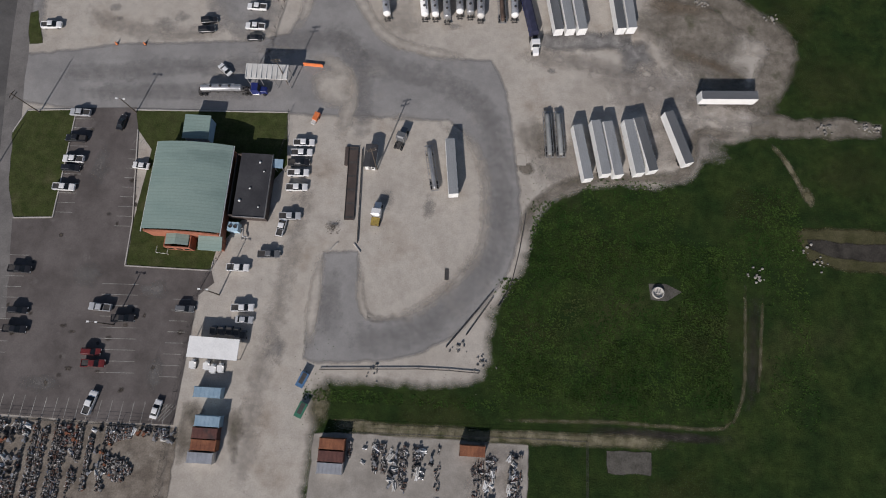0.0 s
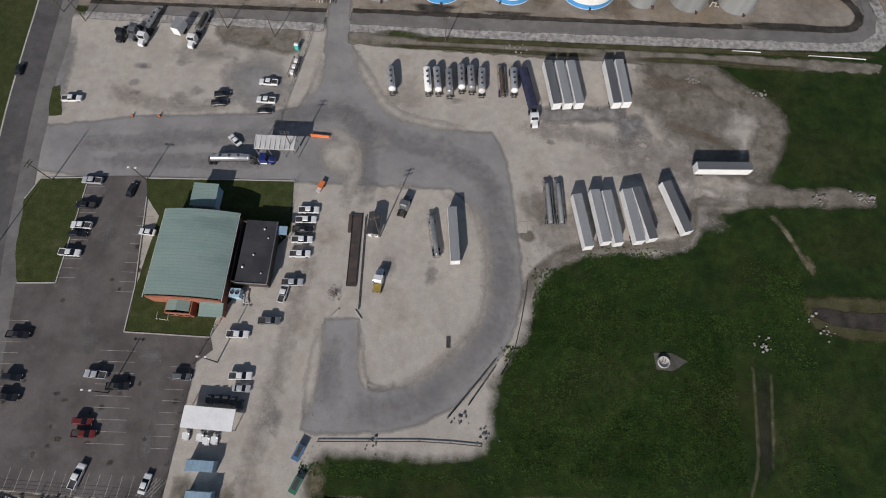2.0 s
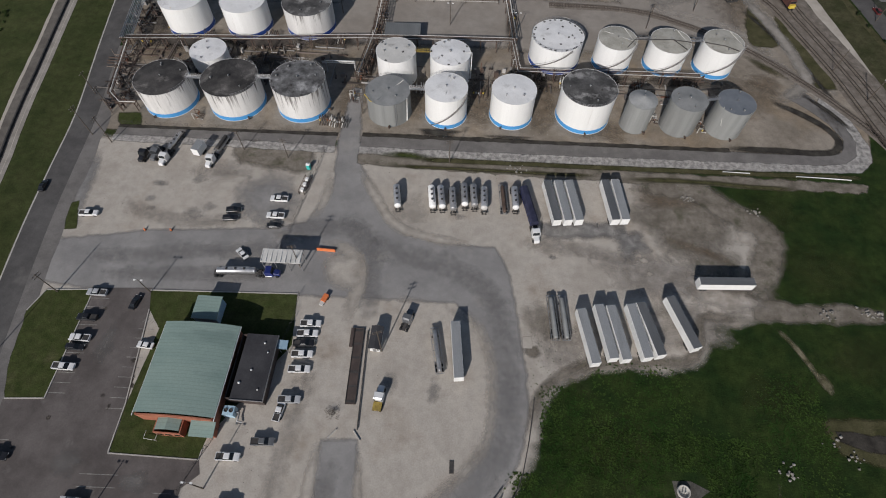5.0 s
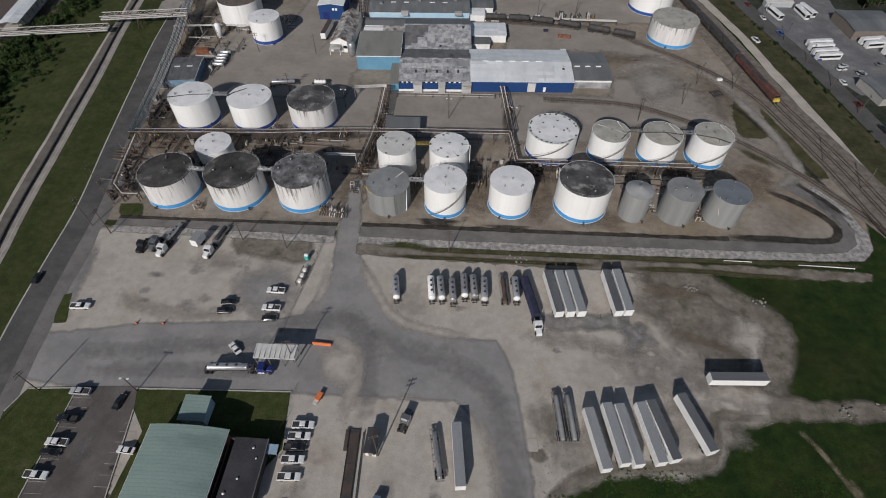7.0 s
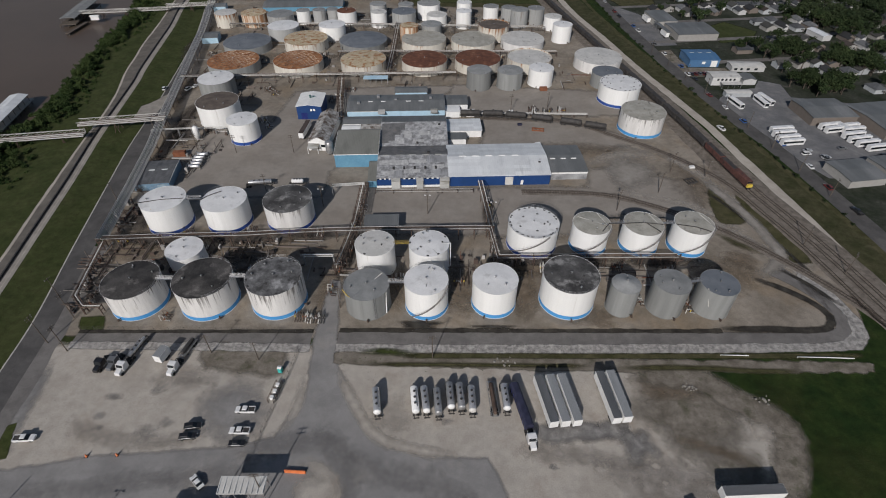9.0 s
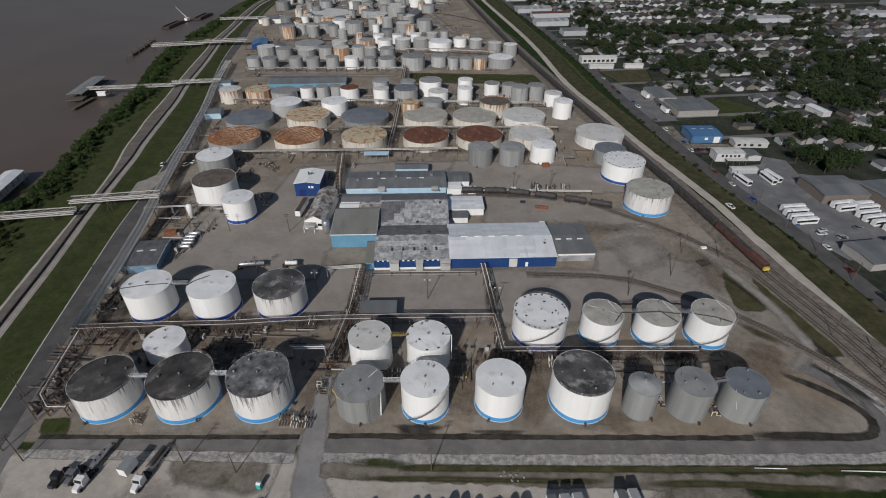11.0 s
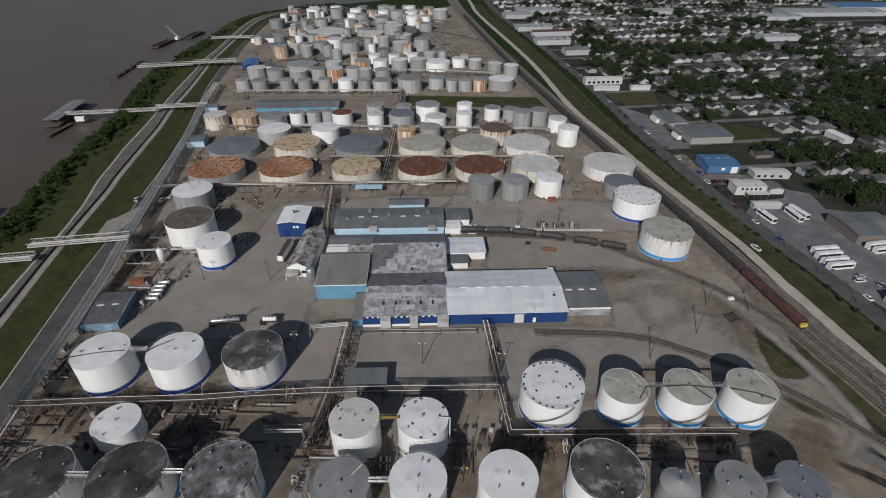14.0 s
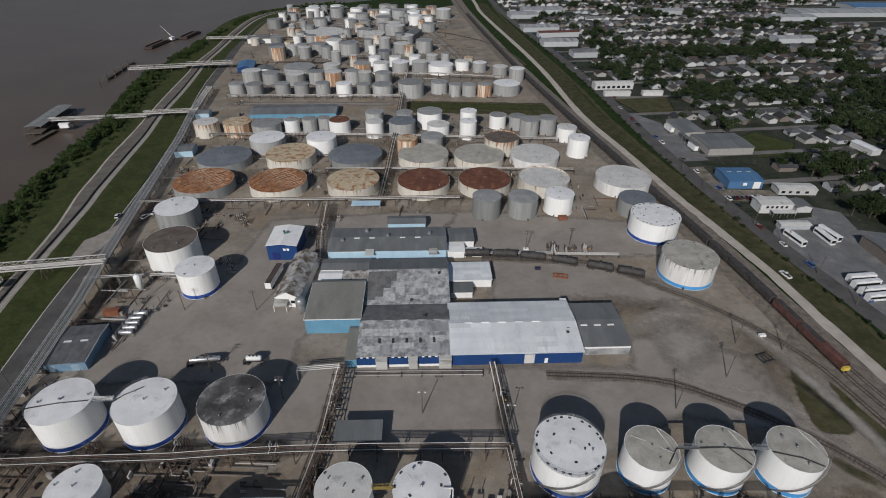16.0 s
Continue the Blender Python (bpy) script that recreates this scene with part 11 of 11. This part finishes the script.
rooftop_pipe([(-38.2, 117, 10.1), (-36, 114.2, 10.1), (-34, 113.4, 9.6)], "yellow pipe bent over a tank rim", "yellow", 0.12)
rooftop_pipe([(-57.6, 139.6, 5.3), (-46.4, 140, 5.3), (-46.2, 140, 0.4)], "white pipe crossing the lane", "white", 0.14)
for x, y, rz, w, d in ((43.9, 247.2, -8, 6.5, 2.4), (109.6, 200.2, 20, 5, 3.6)):
    ob = thing("steel_skid", "rusty steel skid lying on the ground", "skid", pose(x, y, 0.05, 0, 0, rz))
    bm = bmesh.new()
    for s in (-1, 1):
        box(bm, -w / 2, s * d / 2 - 0.2, 0, w / 2, s * d / 2 + 0.2, 0.7)
    for k in range(4):
        box(bm, -w / 2 + k * (w - 0.4) / 3, -d / 2, 0.1, -w / 2 + 0.4 + k * (w - 0.4) / 3, d / 2, 0.6)
    part("frame", bm, M["rust" if y > 220 else "dark_steel"], ob)
for x, y, paint, label in ((52.8, 296.5, "rust", "small red equipment box beside a white tank"), (34.6, 252.2, "dark_load", "small dark pump unit in the yard"), (114, 212, "white", "small white box beside the tracks"), (31, 267.5, "white", "small white cabinet in the yard")):
    ob = thing("equipment_box", label, "equipment", pose(x, y, 0.05, 0, 0, 5))
    big = 2.2 if paint == "rust" else 1.2
    bm = bmesh.new()
    box(bm, -big, -big * 0.6, 0.1, big, big * 0.6, big * 0.9)
    bmesh.ops.bevel(bm, geom=bm.edges[:], offset=0.1, segments=1, affect="EDGES")
    part("body", bm, M[paint], ob)
    bm = bmesh.new()
    box(bm, -big * 0.9, -big * 0.5, 0, big * 0.9, big * 0.5, 0.12)
    part("skid", bm, M["dark_steel"], ob)

# weeds standing in the field
rg = np.random.default_rng(5)
verts, faces = [], []
while len(faces) < 60000:
    x, y = rg.uniform(-34, 96), rg.uniform(-34, 30)
    if x < 13 and y > -31 or (x < 22 and y > 0) or (x < 36 and y > 22):
        continue
    if abs(x - 57) < 5 and abs(y + 1) < 4 or (74 < x < 84 and y < 3):
        continue
    dense = noise.noise(Vector((x * 0.05, y * 0.05, 2))) + (0.5 if 15 < x < 75 and -30 < y < 12 else -0.15)
    if rg.uniform(-0.5, 0.5) > dense:
        continue
    h, s = rg.uniform(0.06, 0.22) * (1.3 if dense > 0.5 else 0.8), rg.uniform(0.2, 0.5)
    for k in range(4):
        a = rg.uniform(0, 6.28)
        c, d = math.cos(a), math.sin(a)
        b = len(verts)
        verts += [(x + c * s, y + d * s, h * 0.75), (x - d * s * 0.4, y + c * s * 0.4, h), (x - c * s * 0.3, y - d * s * 0.3, 0.02), (x + d * s * 0.4, y - c * s * 0.4, h * 0.6)]
        faces.append((b, b + 1, b + 2, b + 3))
me = bpy.data.meshes.new("weeds")
me.from_pydata(verts, [], faces)
me.materials.append(M["weeds"])
a = me.attributes.new("edge", "FLOAT", "POINT")
a.data.foreach_set("value", [1.0] * len(verts))
tagged(new("weeds", me), "thick green weeds covering the field", "weeds", kind="stuff")


# low pipework and steel clutter among the tanks
def pipework(name, label, count, x_of, y0, y1, seed, keep=None):
    pr = np.random.default_rng(seed)
    verts, faces = [], []
    spots = [(o.matrix_world.translation.x, o.matrix_world.translation.y, max(o.children[0].dimensions.x, 2) / 2) for o in scene.objects if o.name.startswith("storage_tank")]
    made = 0
    for k in range(count * 6):
        if made >= count:
            break
        y = pr.uniform(y0, y1)
        a, b = x_of(y)
        x = pr.uniform(a, b)
        if keep and not keep(x, y):
            continue
        l = pr.uniform(2, 13) if pr.random() < 0.6 else pr.uniform(0.6, 2)
        w = pr.uniform(0.12, 0.3) if l > 2 else pr.uniform(0.3, 1.1)
        along = pr.random() < 0.55
        dx, dy = (l / 2, w / 2) if along else (w / 2, l / 2)
        if any((x - p) ** 2 + (y - q) ** 2 < (r + max(dx, dy) + 0.6) ** 2 for p, q, r in spots if abs(y - q) < 40):
            continue
        made += 1
        top = pr.uniform(0.4, 1.2) if l > 2 else pr.uniform(0.5, 2.2)
        boxes = [(x - dx, y - dy, top - 2 * w if l > 2 else 0.03, x + dx, y + dy, top)]
        if l > 2:
            for s in (-0.85, 0.85):
                boxes.append((x + s * dx - 0.08, y + s * dy - 0.08, 0.03, x + s * dx + 0.08, y + s * dy + 0.08, top - 2 * w))
        if pr.random() < 0.25:
            u, v = x + pr.uniform(-1, 1) * dx, y + pr.uniform(-1, 1) * dy
            boxes.append((u - 0.1, v - 0.1, 0.03, u + 0.1, v + 0.1, pr.uniform(2, 5)))
        for x0, yy0, z0, x1, yy1, z1 in boxes:
            b0 = len(verts)
            verts += [(p, q, z) for z in (z0, z1) for p, q in ((x0, yy0), (x1, yy0), (x1, yy1), (x0, yy1))]
            faces += [(b0 + 4, b0 + 5, b0 + 6, b0 + 7), (b0, b0 + 1, b0 + 5, b0 + 4), (b0 + 1, b0 + 2, b0 + 6, b0 + 5), (b0 + 2, b0 + 3, b0 + 7, b0 + 6), (b0 + 3, b0, b0 + 4, b0 + 7)]
    me = bpy.data.meshes.new(name)
    me.from_pydata(verts, [], faces)
    me.materials.append(M["pipework"])
    tagged(new(name, me), label, "pipework", kind="stuff")


bpy.context.view_layer.update()
pipework("front_pipework", "rusty low pipes and valves between the front tanks", 260, lambda y: (-128, 98), 127, 153, 3, lambda x, y: x < -45 or 130 < y < 146)
pipework("corner_pipework", "rusty pipes and steel clutter beside the road rack", 90, lambda y: (-136 - (y - 112) * 0.16, -126 - (y - 112) * 0.14), 112, 186, 9)
pipework("yard_pipework", "low pipes and steel clutter beside the works", 110, lambda y: (-148, -118) if y < 300 else (-160, 70), 200, 312, 4, lambda x, y: x < -118 or y > 300)
pipework("tank_pipework", "dense low pipework among the wide tanks", 420, lambda y: (-170, 80 - (y - 340) * 0.2), 300, 450, 5)
pipework("far_pipework", "dense low pipework among the far tanks", 900, lambda y: (-205 - (y - 480) * 0.12, 55 - (y - 480) * 0.2), 486, 940, 6)


# small stones, scraps and weeds strewn over the yard
def strewn(name, label, category, spots, material, low, high, seed):
    pr = np.random.default_rng(seed)
    verts, faces = [], []
    for cx, cy, rx, ry, many in spots:
        for k in range(many):
            x, y = pr.normal(cx, rx), pr.normal(cy, ry)
            w, h, a = pr.uniform(low, high), pr.uniform(low, high) * 0.6, pr.uniform(0, 3.1)
            b0 = len(verts)
            for u, v in ((-1, -0.6), (0.8, -1), (1, 0.7), (-0.6, 1)):
                verts.append((x + w * (u * math.cos(a) - v * math.sin(a)), y + w * (u * math.sin(a) + v * math.cos(a)), 0.03))
            verts.append((x + 0.2 * w, y, 0.05 + h))
            faces += [(b0, b0 + 1, b0 + 4), (b0 + 1, b0 + 2, b0 + 4), (b0 + 2, b0 + 3, b0 + 4), (b0 + 3, b0, b0 + 4)]
    me = bpy.data.meshes.new(name)
    me.from_pydata(verts, [], faces)
    me.materials.append(material)
    attr = me.attributes.new("edge", "FLOAT", "POINT")
    attr.data.foreach_set("value", [1.0] * len(verts))
    tagged(new(name, me), label, category, kind="stuff")


strewn("strewn_stones", "small dark stones and scraps strewn on the gravel", "stones", ((-28, 90, 6, 4, 60), (10, 90, 22, 2.5, 160), (66, 86, 9, 7, 150), (74, 72, 8, 6, 120), (26, 40, 3.5, 6, 90), (18, 14, 2, 12, 60), (-20, 8, 12, 14, 90), (-52, -6, 5, 16, 90), (-44, -36, 8, 8, 70), (-96, 76, 14, 9, 80), (-122, 72, 4, 10, 60), (60, 40, 9, 5, 90), (100, 49, 10, 1.6, 110), (2, -25, 9, 1.5, 70)), M["scrap"], 0.03, 0.09, 31)
strewn("strewn_weeds", "small green weeds sprouting from the gravel", "weeds", ((66, 88, 10, 4, 70), (80, 80, 4, 6, 55), (86, 64, 3, 5, 40), (25, 36, 2.5, 5, 60), (-29, 96, 4, 1.5, 55), (-68, 93, 7, 2, 60), (22, 20, 2, 5, 30), (-32, -26, 2.5, 6, 80), (12, -12, 1.5, 6, 25), (104, 49, 9, 2.5, 60), (20, 93.6, 25, 1, 80)), M["weeds"], 0.05, 0.16, 32)
